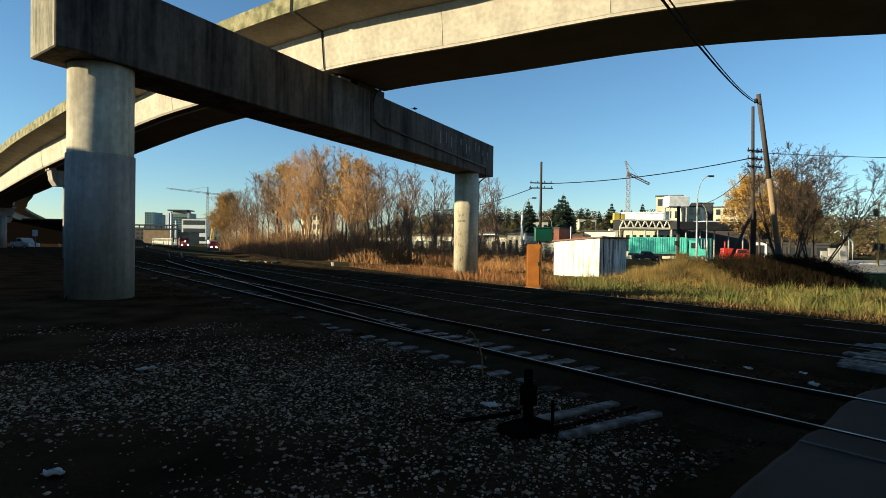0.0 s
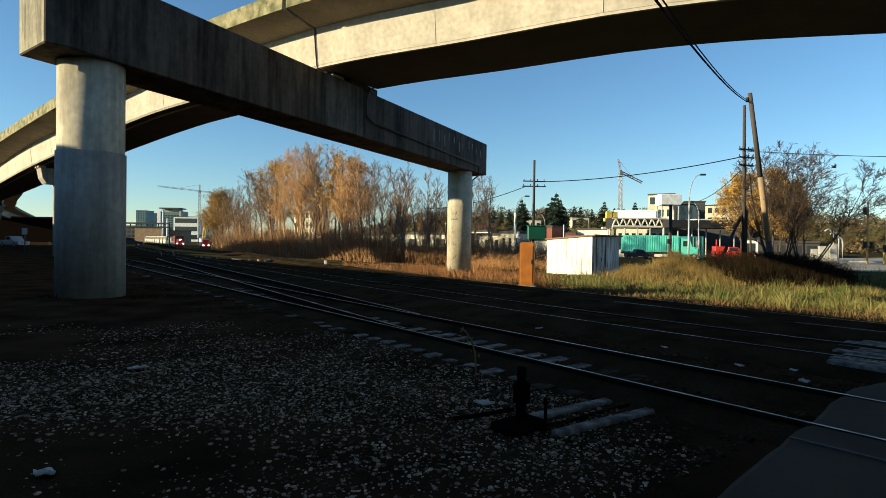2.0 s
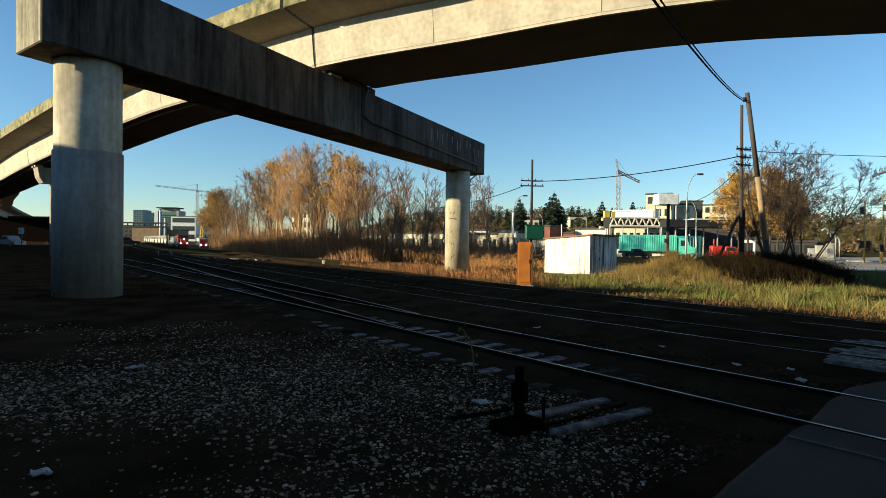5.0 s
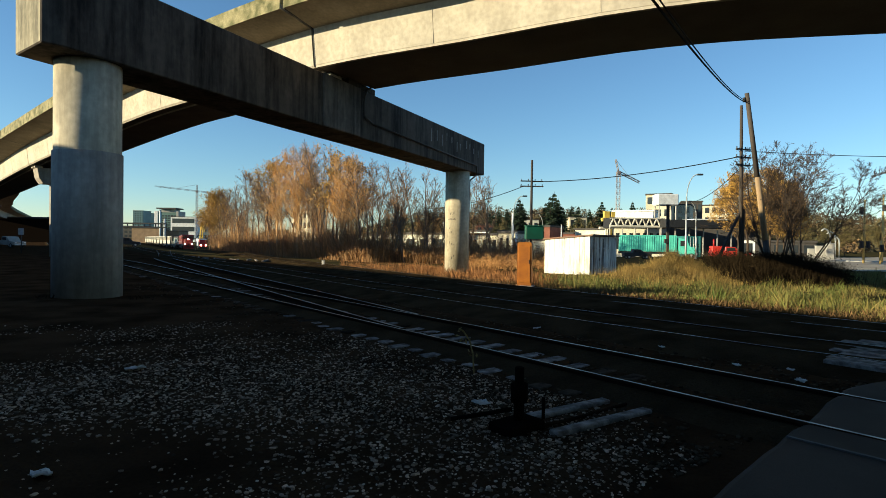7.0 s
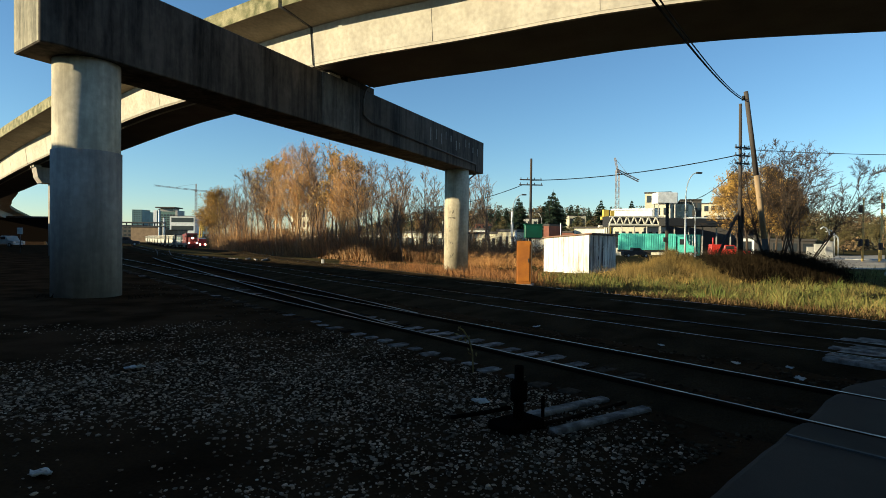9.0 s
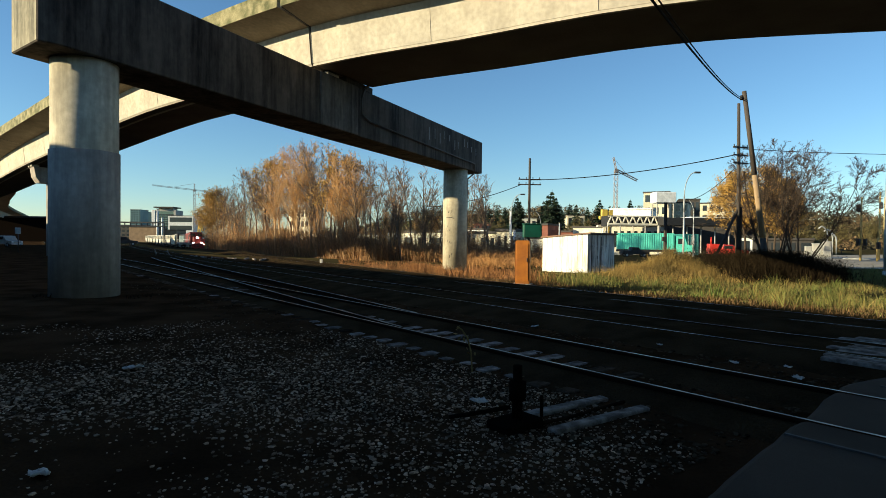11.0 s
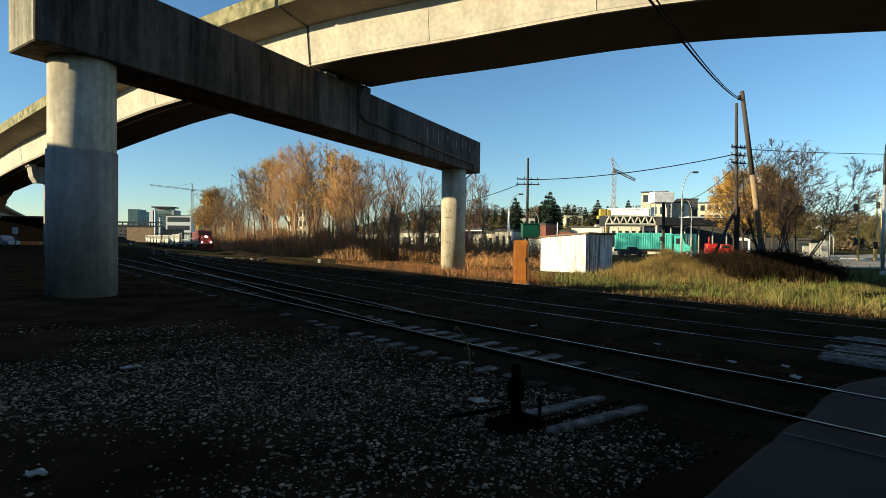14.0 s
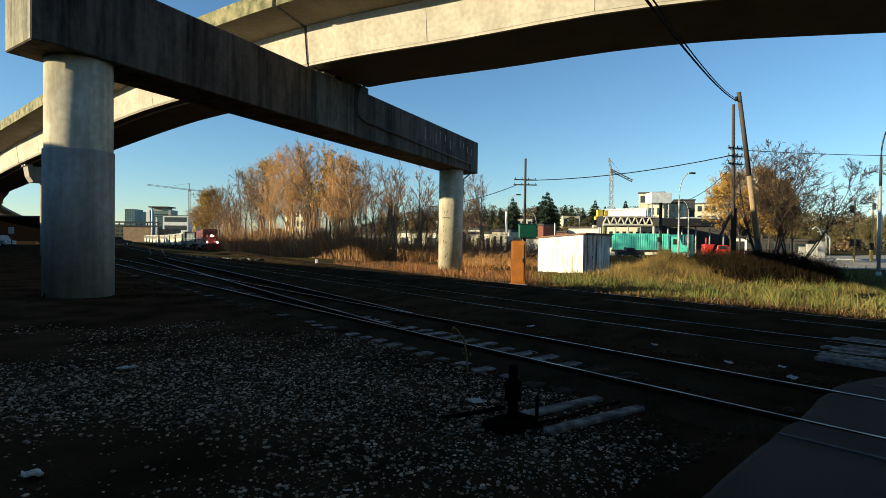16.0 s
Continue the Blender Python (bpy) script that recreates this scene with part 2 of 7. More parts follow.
M["street"] = material("bleached_asphalt", (0.38, 0.33, 0.26), (0.27, 0.235, 0.185), rough=1.0, spec=0.05, scale=0.4, fine=20)
M["yellow_pole"] = material("weathered_yellow_paint", (0.48, 0.33, 0.10), (0.34, 0.24, 0.09), rough=0.7, scale=1.5)
M["bramble"] = material("shade_toned_bramble", (0.026, 0.0185, 0.010), (0.013, 0.0095, 0.006), spec=0.02, rough=1.0, scale=0.6, island=0.4, bump=0)
M["road_joint"] = material("worn_joint", (0.10, 0.10, 0.10), (0.05, 0.05, 0.05), rough=0.8, scale=3)
M["lime"] = material("lime_streak", (0.30, 0.28, 0.25), (0.16, 0.15, 0.135), rough=0.9, scale=3)
# browner than the web, to hold the shade below the wings
M["wing"] = material("shaded_wing_underside", (0.36, 0.30, 0.215), (0.24, 0.20, 0.14), rough=0.9, scale=0.6, fine=6, bump=0.1)
M["litter"] = material("crumpled_paper", (0.58, 0.54, 0.50), rough=0.9, scale=12, fine=60, bump=0.4)
M["headlight"] = glowing("headlight_glow", (1.0, 0.80, 0.62), 30.0)
M["amber_glow"] = glowing("warm_lamp_glow", (1.0, 0.45, 0.32), 14.0)


# ---- mesh helpers ----
def mesh_from(bm, name, mats):
    me = bpy.data.meshes.new(name)
    bm.to_mesh(me)
    bm.free()
    for m in (mats if isinstance(mats, (list, tuple)) else [mats]):
        me.materials.append(m)
    return me


def part(name, bm, mat, parent, label=""):
    ob = new(name, mesh_from(bm, name, mat))
    ob.parent = parent
    if label:
        ob["label"] = label
    return ob


def share(name, me, parent, m=None, label=""):
    """A piece that shares a mesh with its like."""
    ob = new(name, me)
    ob.parent = parent
    if m is not None:
        ob.matrix_basis = m
    if label:
        ob["label"] = label
    return ob


def solo(name, bm, mat, label, category, group="", kind=""):
    return tagged(new(name, mesh_from(bm, name, mat)), label, category, group, kind)


def thing(name, m, label, category, group="", kind=""):
    ob = new(name)
    ob.empty_display_size = 0.2
    ob.matrix_basis = m
    return tagged(ob, label, category, group, kind)


def box(bm, x0, x1, y0, y1, z0, z1, bevel=0.0, m=None, mat=0):
    vs = [bm.verts.new((x, y, z)) for z in (z0, z1) for x, y in ((x0, y0), (x1, y0), (x1, y1), (x0, y1))]
    fs = [bm.faces.new([vs[i] for i in q]) for q in
          ((3, 2, 1, 0), (4, 5, 6, 7), (0, 1, 5, 4), (1, 2, 6, 5), (2, 3, 7, 6), (3, 0, 4, 7))]
    for f in fs:
        f.material_index = mat
    if bevel:
        es = list({e for f in fs for e in f.edges})
        r = bmesh.ops.bevel(bm, geom=es, offset=bevel, segments=1, affect="EDGES", profile=0.5)
        vs = list({v for f in r["faces"] for v in f.verts} | {v for v in vs if v.is_valid})
    if m is not None:
        for v in vs:
            v.co = m @ v.co
    return bm


def rod(bm, p, q, r0, r1=None, seg=8, cap=True, mat=0):
    """A tapered round bar from p to q."""
    p, q = Vector(p), Vector(q)
    r1 = r0 if r1 is None else r1
    rot = (q - p).to_track_quat("Z", "Y").to_matrix()
    rings = []
    for c, r in ((p, r0), (q, r1)):
        rings.append([bm.verts.new(c + rot @ Vector((r * math.cos(a), r * math.sin(a), 0))) for a in
                      (2 * math.pi * i / seg for i in range(seg))])
    for i in range(seg):
        f = bm.faces.new((rings[0][i], rings[0][(i + 1) % seg], rings[1][(i + 1) % seg], rings[1][i]))
        f.smooth = seg > 6
        f.material_index = mat
    if cap:
        for ring in (rings[0][::-1], rings[1]):
            f = bm.faces.new(ring)
            f.material_index = mat
    return bm


def tube(bm, pts, r, seg=6, mat=0):
    for a, b in zip(pts[:-1], pts[1:]):
        rod(bm, a, b, r if not callable(r) else r(a), None, seg, True, mat)
    return bm


def sweep(bm, path, section, closed=True, mats=None, caps=True):
    """Pull a cross-section (across, up) along a level-ish path; across is to the right of the way."""
    rings = []
    for i, p in enumerate(path):
        a, b = path[max(0, i - 1)], path[min(len(path) - 1, i + 1)]
        d = Vector((b[0] - a[0], b[1] - a[1], 0)).normalized()
        side = Vector((d.y, -d.x, 0))
        rings.append([bm.verts.new(Vector(p) + side * u + Vector((0, 0, v))) for u, v in section])
    k = len(section)
    for r0, r1 in zip(rings[:-1], rings[1:]):
        for j in range(k if closed else k - 1):
            f = bm.faces.new((r0[j], r0[(j + 1) % k], r1[(j + 1) % k], r1[j]))
            if mats:
                f.material_index = mats[j]
    if caps and closed:
        bm.faces.new(rings[0][::-1])
        bm.faces.new(rings[-1])
    bmesh.ops.recalc_face_normals(bm, faces=bm.faces)
    return bm


def spline(ctrl, step):
    """A smooth line through the control points, resampled."""
    pts = [Vector(c) for c in ctrl]
    pts = [2 * pts[0] - pts[1]] + pts + [2 * pts[-1] - pts[-2]]
    out = []
    for i in range(1, len(pts) - 2):
        p0, p1, p2, p3 = pts[i - 1:i + 3]
        k = max(1, int((p2 - p1).length / step))
        for j in range(k):
            t = j / k
            out.append(0.5 * ((2 * p1) + (p2 - p0) * t + (2 * p0 - 5 * p1 + 4 * p2 - p3) * t * t + (3 * p1 - p0 - 3 * p2 + p3) * t ** 3))
    out.append(pts[-2])
    return out


def fast_mesh(name, verts, faces, mats):
    me = bpy.data.meshes.new(name)
    me.from_pydata(verts, [], faces)
    for m in (mats if isinstance(mats, (list, tuple)) else [mats]):
        me.materials.append(m)
    return me


def stuff(name, verts, faces, mat, label, category):
    return tagged(new(name, fast_mesh(name, verts, faces, mat)), label, category, kind="stuff")


# ---- ground ----
def ground_material():
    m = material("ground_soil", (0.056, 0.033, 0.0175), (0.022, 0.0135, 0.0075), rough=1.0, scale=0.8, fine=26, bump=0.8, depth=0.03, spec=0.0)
    nt = m.node_tree
    nd, lk = nt.nodes, nt.links
    geo = next(n for n in nd if n.type == "NEW_GEOMETRY")
    hsv = next(n for n in nd if n.type == "HUE_SAT")
    dot = nd.new("ShaderNodeVectorMath")
    dot.operation = "DOT_PRODUCT"
    dot.inputs[1].default_value = (NX, NY, 0)
    lk.new(geo.outputs["Position"], dot.inputs[0])
    wob = nd.new("ShaderNodeTexNoise")
    wob.inputs["Scale"].default_value, wob.inputs["Detail"].default_value = 0.5, 5
    lk.new(geo.outputs["Position"], wob.inputs["Vector"])
    add = nd.new("ShaderNodeMath")
    add.operation = "MULTIPLY_ADD"
    add.inputs[1].default_value = 3.0
    lk.new(wob.outputs["Fac"], add.inputs[0])
    lk.new(dot.outputs["Value"], add.inputs[2])
    edge = nd.new("ShaderNodeMapRange")
    edge.inputs["From Min"].default_value, edge.inputs["From Max"].default_value = 18.6, 19.8
    lk.new(add.outputs["Value"], edge.inputs["Value"])
    turf = nd.new("ShaderNodeMix")
    turf.data_type = "RGBA"
    turf.inputs["A"].default_value, turf.inputs["B"].default_value = (0.085, 0.058, 0.028, 1), (0.055, 0.052, 0.02, 1)
    lk.new(wob.outputs["Fac"], turf.inputs["Factor"])
    mx = nd.new("ShaderNodeMix")
    mx.data_type = "RGBA"
    lk.new(edge.outputs["Result"], mx.inputs["Factor"])
    lk.new(hsv.outputs["Color"], mx.inputs["A"])
    lk.new(turf.outputs["Result"], mx.inputs["B"])
    lk.new(mx.outputs["Result"], nd["Principled BSDF"].inputs["Base Color"])
    return m


def build_ground():
    radii = [0.0] + [0.8 * 1.075 ** i for i in range(121)]
    angles = [radians(a) for a in range(-60, 62, 1)] + [radians(a) for a in range(64, 300, 5)]
    verts, faces = [(0, 0, ground_z(0, 0))], []
    for r in radii[1:]:
        for a in angles:
            x, y = r * math.sin(a), r * math.cos(a)
            verts.append((x, y, ground_z(x, y)))
    k = len(angles)
    for j in range(k):
        faces.append((0, 1 + (j + 1) % k, 1 + j))
    for i in range(len(radii) - 2):
        for j in range(k):
            a, b = 1 + i * k + j, 1 + i * k + (j + 1) % k
            faces.append((a, b, b + k, a + k))
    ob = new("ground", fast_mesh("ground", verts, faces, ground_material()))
    for p in ob.data.polygons:
        p.use_smooth = True
    return tagged(ob, "dark stony ground beside the tracks, grassy beyond", "ground", kind="structure")


build_ground()


def road_z(n):
    return 0.005 + 0.145 * smooth(1.5, 5.2, n) - 0.145 * smooth(13.0, 17.0, n) - 0.49 * smooth(18.5, 27, n)


def build_road():
    """The level crossing's asphalt: a slab with a worn edge."""
    bm = bmesh.new()
    rows = []
    ns_ = [-30, -16, -8, -3, 0, 1, 2, 3, 4, 5, 5.6, 6.4, 7.2, 8.5, 10, 11.5, 13, 15, 17, 19, 21, 24, 27, 40, 60, 90, 140]
    dense = []
    for a, b in zip(ns_[:-1], ns_[1:]):
        k = max(1, int((b - a) / 0.25)) if 0 <= a < 14 else 1
        dense += [a + (b - a) * i / k for i in range(k)]
    for n in dense + [140]:
        edge = 1.83 + 0.09 * min(4.0, max(0.0, n - 4.0)) - 0.35 * smooth(8, 10, n) + (0.05 * noise.noise(Vector((n * 1.7, 3.3, 0))) if n < 20 else 0)
        z = road_z(n)
        rows.append([bm.verts.new(at(n, s, zz)) for s, zz in ((edge, z - 0.25), (edge, z - 0.02), (edge - 0.05, z), (-4, z + 0.03), (-9.5, z), (-9.5, z - 0.25))])
    for r0, r1 in zip(rows[:-1], rows[1:]):
        for j in range(5):
            bm.faces.new((r0[j], r0[j + 1], r1[j + 1], r1[j]))
    bmesh.ops.recalc_face_normals(bm, faces=bm.faces)
    return solo("road", bm, M["asphalt"], "dark worn asphalt road over the level crossing", "road", kind="structure")


build_road()


def build_road_joints():
    for n, s0, s1 in ((5.55, -9.0, 1.95), (8.35, -9.0, 1.9)):
        bm = bmesh.new()
        vs = []
        for s in [s0 + (s1 - s0) * i / 14 for i in range(15)]:
            w = 0.018 + 0.008 * noise.noise(Vector((s * 3, n, 0)))
            z = road_z(n) + 0.012 + 0.03 * (1 - abs((s + 4) / 6) if -9.5 < s < 2 else 0)
            vs.append([bm.verts.new(at(n + u, s, z + dz)) for u, dz in ((-w, -0.03), (-w, 0), (w, 0), (w, -0.03))])
        for r0, r1 in zip(vs[:-1], vs[1:]):
            for j in range(3):
                bm.faces.new((r0[j], r0[j + 1], r1[j + 1], r1[j]))
        bmesh.ops.recalc_face_normals(bm, faces=bm.faces)
        solo("road_joint", bm, M["road_joint"], "worn joint strip across the crossing asphalt", "road joint", kind="structure")


build_road_joints()


# ---- railway tracks ----
def railway(name, centre, s0, s1, label, sleeper_top=0.02, sleeper_to=60.0, buried=0.0, pale=0.1, head="rail_top", cover=0.0):
    """centre(s) gives the track's n. A ballast bed, two rails, single sleepers."""
    root = thing(name, Matrix.Identity(4), label, "railway track", group="railway tracks")
    step = 1.0
    svals = [s0 + i * step for i in range(int((s1 - s0) / step) + 1)] if s1 < 90 else \
        [s0 + i * step for i in range(int((90 - s0) / step))] + [90 + i * 6.0 for i in range(int((s1 - 90) / 6) + 1)]
    for side in (-1, 1):
        off = side * 0.7535
        prof = [(-0.068, 0.0), (0.068, 0.0), (0.068, 0.012), (0.012, 0.03), (0.012, 0.105), (0.034, 0.118), (0.034, 0.140), (0.019, 0.15), (-0.019, 0.15), (-0.034, 0.140), (-0.034, 0.118), (-0.012, 0.105), (-0.012, 0.03), (-0.068, 0.012)]
        bm = bmesh.new()
        sweep(bm, [at(centre(s) + off, s, 0.012 + rail_base(centre(s))) for s in svals], prof, True, [0, 0, 0, 0, 0, 0, 0, 1, 0, 0, 0, 0, 0, 0])
        part("rail", bm, [M["steel"], M[head]], root)
    bm = bmesh.new()
    rows = []
    rng = random.Random(len(name))
    for s in svals:
        n = centre(s)
        z = rail_base(n)
        if buried:
            c = buried
            prof = [(-2.6, -0.10), (-1.5, 0.05), (-0.92, c + cover - 0.006), (-0.66, c + cover), (0, c - 0.03), (0.66, c - 0.004), (0.92, c - 0.01), (1.5, 0.05), (2.6, -0.10)]
        else:
            prof = [(-1.9, -0.11), (-1.3, -0.012), (-0.86, 0.10), (-0.62, 0.09), (0.0, -0.03), (0.62, 0.09), (0.86, 0.10), (1.3, -0.012), (1.9, -0.11)]
        rows.append([bm.verts.new(at(n + u, s, z + v + rng.uniform(-0.01, 0.01))) for u, v in prof])
    for r0, r1 in zip(rows[:-1], rows[1:]):
        for j in range(8):
            bm.faces.new((r0[j], r0[j + 1], r1[j + 1], r1[j]))
    bmesh.ops.recalc_face_normals(bm, faces=bm.faces)
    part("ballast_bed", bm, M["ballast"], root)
    sl = bmesh.new()
    box(sl, -1.45, 1.35, -0.112, 0.112, -0.14, 0.0, 0.012)
    me = mesh_from(sl, "sleeper", M["sleeper"])
    sp = bmesh.new()
    box(sp, -1.45, 1.35, -0.112, 0.112, -0.14, 0.0, 0.012)
    me_pale = mesh_from(sp, "sleeper", M["pale_timber"])
    s = 4.4
    while not buried and s < min(sleeper_to, s1):
        a, b = at(centre(s), s), at(centre(s + 0.1), s + 0.1)
        d = b - a
        m = Matrix.Translation(at(centre(s), s, rail_base(centre(s)) + sleeper_top + rng.uniform(-0.012, 0.008))) @ \
            Matrix.Rotation(math.atan2(d.y, d.x) - math.pi / 2 + rng.uniform(-0.02, 0.02), 4, "Z") @ Matrix.Translation((rng.uniform(-0.09, 0.09), 0, 0))
        share("sleeper", me_pale if rng.random() < ((0.7 if s < 6.6 else 0.85) if s < 11.5 else pale) else me, root, m)
        s += 0.47 + rng.uniform(-0.02, 0.02)
    return root


def rail_base(n):
    return 0.0 - 0.25 * smooth(18.5, 27, n) - 0.5 * smooth(27, 37, n) - 1.3 * smooth(33, 56, n)


def lerp_table(tab):
    line = spline([(s, n, 0) for s, n in tab], 1.0)

    def f(s):
        if s <= line[0].x:
            return line[0].y
        lo, hi = 0, len(line) - 1
        if s >= line[hi].x:
            return line[hi].y + (s - line[hi].x) * (line[hi].y - line[hi - 1].y) / (line[hi].x - line[hi - 1].x)
        while hi - lo > 1:
            mid = (lo + hi) // 2
            if line[mid].x <= s:
                lo = mid
            else:
                hi = mid
        t = (s - line[lo].x) / (line[hi].x - line[lo].x)
        return line[lo].y * (1 - t) + line[hi].y * t
    return f


near_line = lerp_table([(-40, 6.85), (0, 6.90), (10, 6.97), (20, 7.07), (38, 7.30), (80, 8.2), (160, 12), (400, 28)])
middle_line = lerp_table([(-40, 10.2), (0, 11.05), (4, 11.0), (9, 10.98), (14, 11.25), (22, 11.75), (30, 12.35), (50, 13.6), (90, 18), (160, 26), (400, 46)])
far_line = lerp_table([(-40, 14.6), (0, 14.72), (8, 15.0), (20, 16.0), (40, 18.8), (60, 23.0), (80, 28.3), (100, 33.6), (124.5, 38.9), (170, 46.0), (226.7, 54.5), (320, 68.0), (450, 86.0)])
railway("railway_track", near_line, -20, 240, "old railway track with weathered timber sleepers and polished rails", pale=0.16)
railway("railway_track", middle_line, -20, 240, "second railway track with rails half buried in dark ballast", buried=0.143, cover=0.011, pale=0.0, head="dull_rail")
railway("railway_track", far_line, -20, 440, "railway track that curves away below bare trees", buried=0.160, cover=0.004, pale=0.0, head="dull_rail")


def build_turnout():
    root = thing("turnout", Matrix.Identity(4), "diverging rails of a turnout with long pale head timbers", "turnout")
    prof = [(-0.06, 0.0), (0.06, 0.0), (0.06, 0.012), (0.012, 0.03), (0.012, 0.105), (0.034, 0.118), (0.034, 0.146), (-0.034, 0.146), (-0.034, 0.118), (-0.012, 0.105), (-0.012, 0.03), (-0.06, 0.012)]
    for tab in ([(10.5, 7.80), (15.1, 8.34), (29.7, 9.86), (44, 11.3), (52, 12.3)], [(9.0, 6.32), (15.1, 6.92), (29.7, 8.43), (44, 9.9), (52, 10.9)]):
        f = lerp_table(tab)
        bm = bmesh.new()
        sweep(bm, [at(f(s), s, 0.012) for s in [tab[0][0] + i for i in range(int(tab[-1][0] - tab[0][0]))]], prof, True, [0, 0, 0, 0, 0, 0, 1, 0, 0, 0, 0, 0])
        part("rail", bm, [M["steel"], M["dull_rail"]], root)
    for s, n, half, turn in ((3.95, 5.02, 0.62, -5), (3.46, 4.96, 0.72, -6)):
        bm = bmesh.new()
        box(bm, -half, half, -0.066, 0.066, -0.12, 0.035, 0.015)
        for v in bm.verts:
            if v.co.z > 0:
                v.co.y += 0.02 * noise.noise(v.co * 3 + Vector((s, 0, 0)))
        share("head_timber", mesh_from(bm, "head_timber", M["pale_timber"]), root, Matrix.Translation(at(n, s, 0.01)) @ pose(0, 0, 0, 0, 0, 38.1 + turn), "long bleached head timber")
    return root


build_turnout()


def build_crossing_planks():
    root = thing("crossing_panel", Matrix.Identity(4), "worn bleached timber crossing planks between the rails", "crossing panel")
    bm = bmesh.new()
    box(bm, -2.6, 2.6, -0.108, 0.108, -0.09, 0.0, 0.014)
    me = mesh_from(bm, "plank", M["pale_timber"])
    rng = random.Random(5)
    for i, n in enumerate((9.52, 9.78, 10.32, 10.56, 10.80, 11.04, 11.28, 11.78, 12.02)):
        z = 0.150 + rng.uniform(-0.012, 0.01)
        m = Matrix.Translation(at(n + 0.36, 0.34 + 0.18 * (n - 9.5) + rng.uniform(-0.22, 0.14), z)) @ pose(0, 0, 0, 0, 0, 128.1 - 1.8 + rng.uniform(-0.5, 0.5))
        share("plank", me, root, m)
    return root


build_crossing_planks()

# ---- elevated guideway ----
GUIDE = spline([(95, 14, 10.0), (60, 15.0, 10.0), (34, 16.6, 10.0), (16.0, 19.4, 10.0), (8.5, 21.4, 10.0), (2.2, 24.9, 10.0), (-4.5, 28.75, 10.0), (-14.0, 35.8, 9.85), (-19.6, 40.3, 9.6),
                (-29.7, 48.6, 8.7), (-38.0, 56.0, 8.1), (-52.5, 70.6, 7.5), (-67.5, 86.3, 7.25), (-78, 100, 7.2), (-100, 128.5, 7.2), (-132.5, 174.5, 7.2), (-241, 347, 7.3), (-335, 500, 7.5)], 1.5)


def nearest_on_guide(x, y):
    return min(range(len(GUIDE)), key=lambda i: (GUIDE[i].x - x) ** 2 + (GUIDE[i].y - y) ** 2)


def build_guideway():
    root = thing("guideway", Matrix.Identity(4), "long curved concrete transit guideway with mossy parapets, in sunlight", "guideway")
    joints = [0, nearest_on_guide(30, 17), nearest_on_guide(-5.1, 29.1), nearest_on_guide(-35.2, 53.3), nearest_on_guide(-78, 100), nearest_on_guide(-110, 143), nearest_on_guide(-150, 202), len(GUIDE) - 1]
    sec = [(-2.15, 0.0), (2.15, 0.0), (2.24, 0.10), (2.42, 1.75), (4.25, 2.08), (4.25, 2.3), (-4.25, 2.3), (-4.25, 2.08), (-2.42, 1.75), (-2.24, 0.10)]
    for a, b in zip(joints[:-1], joints[1:]):
        pts = [p.copy() for p in GUIDE[a:b + 1]]
        for e, f in ((0, 1), (-1, -2)):
            pts[e] += (pts[f] - pts[e]).normalized() * 0.045
        narrow = [(1.5 if u == 2.15 else 1.58 if u == 2.24 else 1.78 if u == 2.42 else u, v) for u, v in sec]
        bm = bmesh.new()
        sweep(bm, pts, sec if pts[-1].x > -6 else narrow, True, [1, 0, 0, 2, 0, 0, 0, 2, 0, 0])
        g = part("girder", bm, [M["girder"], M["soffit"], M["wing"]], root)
        bm = bmesh.new()
        w = 2.15 if pts[-1].x > -6 else 1.5
        sweep(bm, pts, [(-w - 0.10, -0.03), (-w + 0.06, -0.03), (-w + 0.06, 0.02), (-w - 0.10, 0.07)])
        part("drip_edge", bm, M["girder"], g)
        for side in (-1, 1):
            bm = bmesh.new()
            u0, u1 = (4.02, 4.29) if side > 0 else (-4.29, -4.02)
            sweep(bm, pts, [(u0, 2.05 if side < 0 else 2.31), (u1, 2.05 if side > 0 else 2.31), (u1 - 0.02, 2.84), ((u0 + u1) / 2, 2.90), (u0 + 0.02, 2.84)])
            part("parapet", bm, M["moss"], g, "moss-stained concrete parapet")
        bm = bmesh.new()
        d = (pts[-1] - pts[-2]).normalized()
        core = [(u * 0.985, 0.03 + v * 0.985) for u, v in (sec if pts[-1].x > -6 else narrow)]
        sweep(bm, [pts[-1] - d * 0.02, pts[-1] + d * 0.105], core)
        part("joint_seal", bm, M["black"], g, "dark expansion joint")
        # thin casting seams, a shade proud of the web
        k = 4
        for i in range(k, len(pts) - 2, k):
            d = (pts[i + 1] - pts[i - 1]).normalized()
            side = Vector((d.y, -d.x, 0))
            for sg in (-1,):
                bm = bmesh.new()
                p, q = pts[i] + side * sg * 2.245 + Vector((0, 0, 0.12)), pts[i] + side * sg * 2.41 + Vector((0, 0, 1.68))
                for du in (0,):
                    rod(bm, p, q, 0.016, 0.016, 4)
                part("casting_seam", bm, M["girder"], g)
    return root


build_guideway()


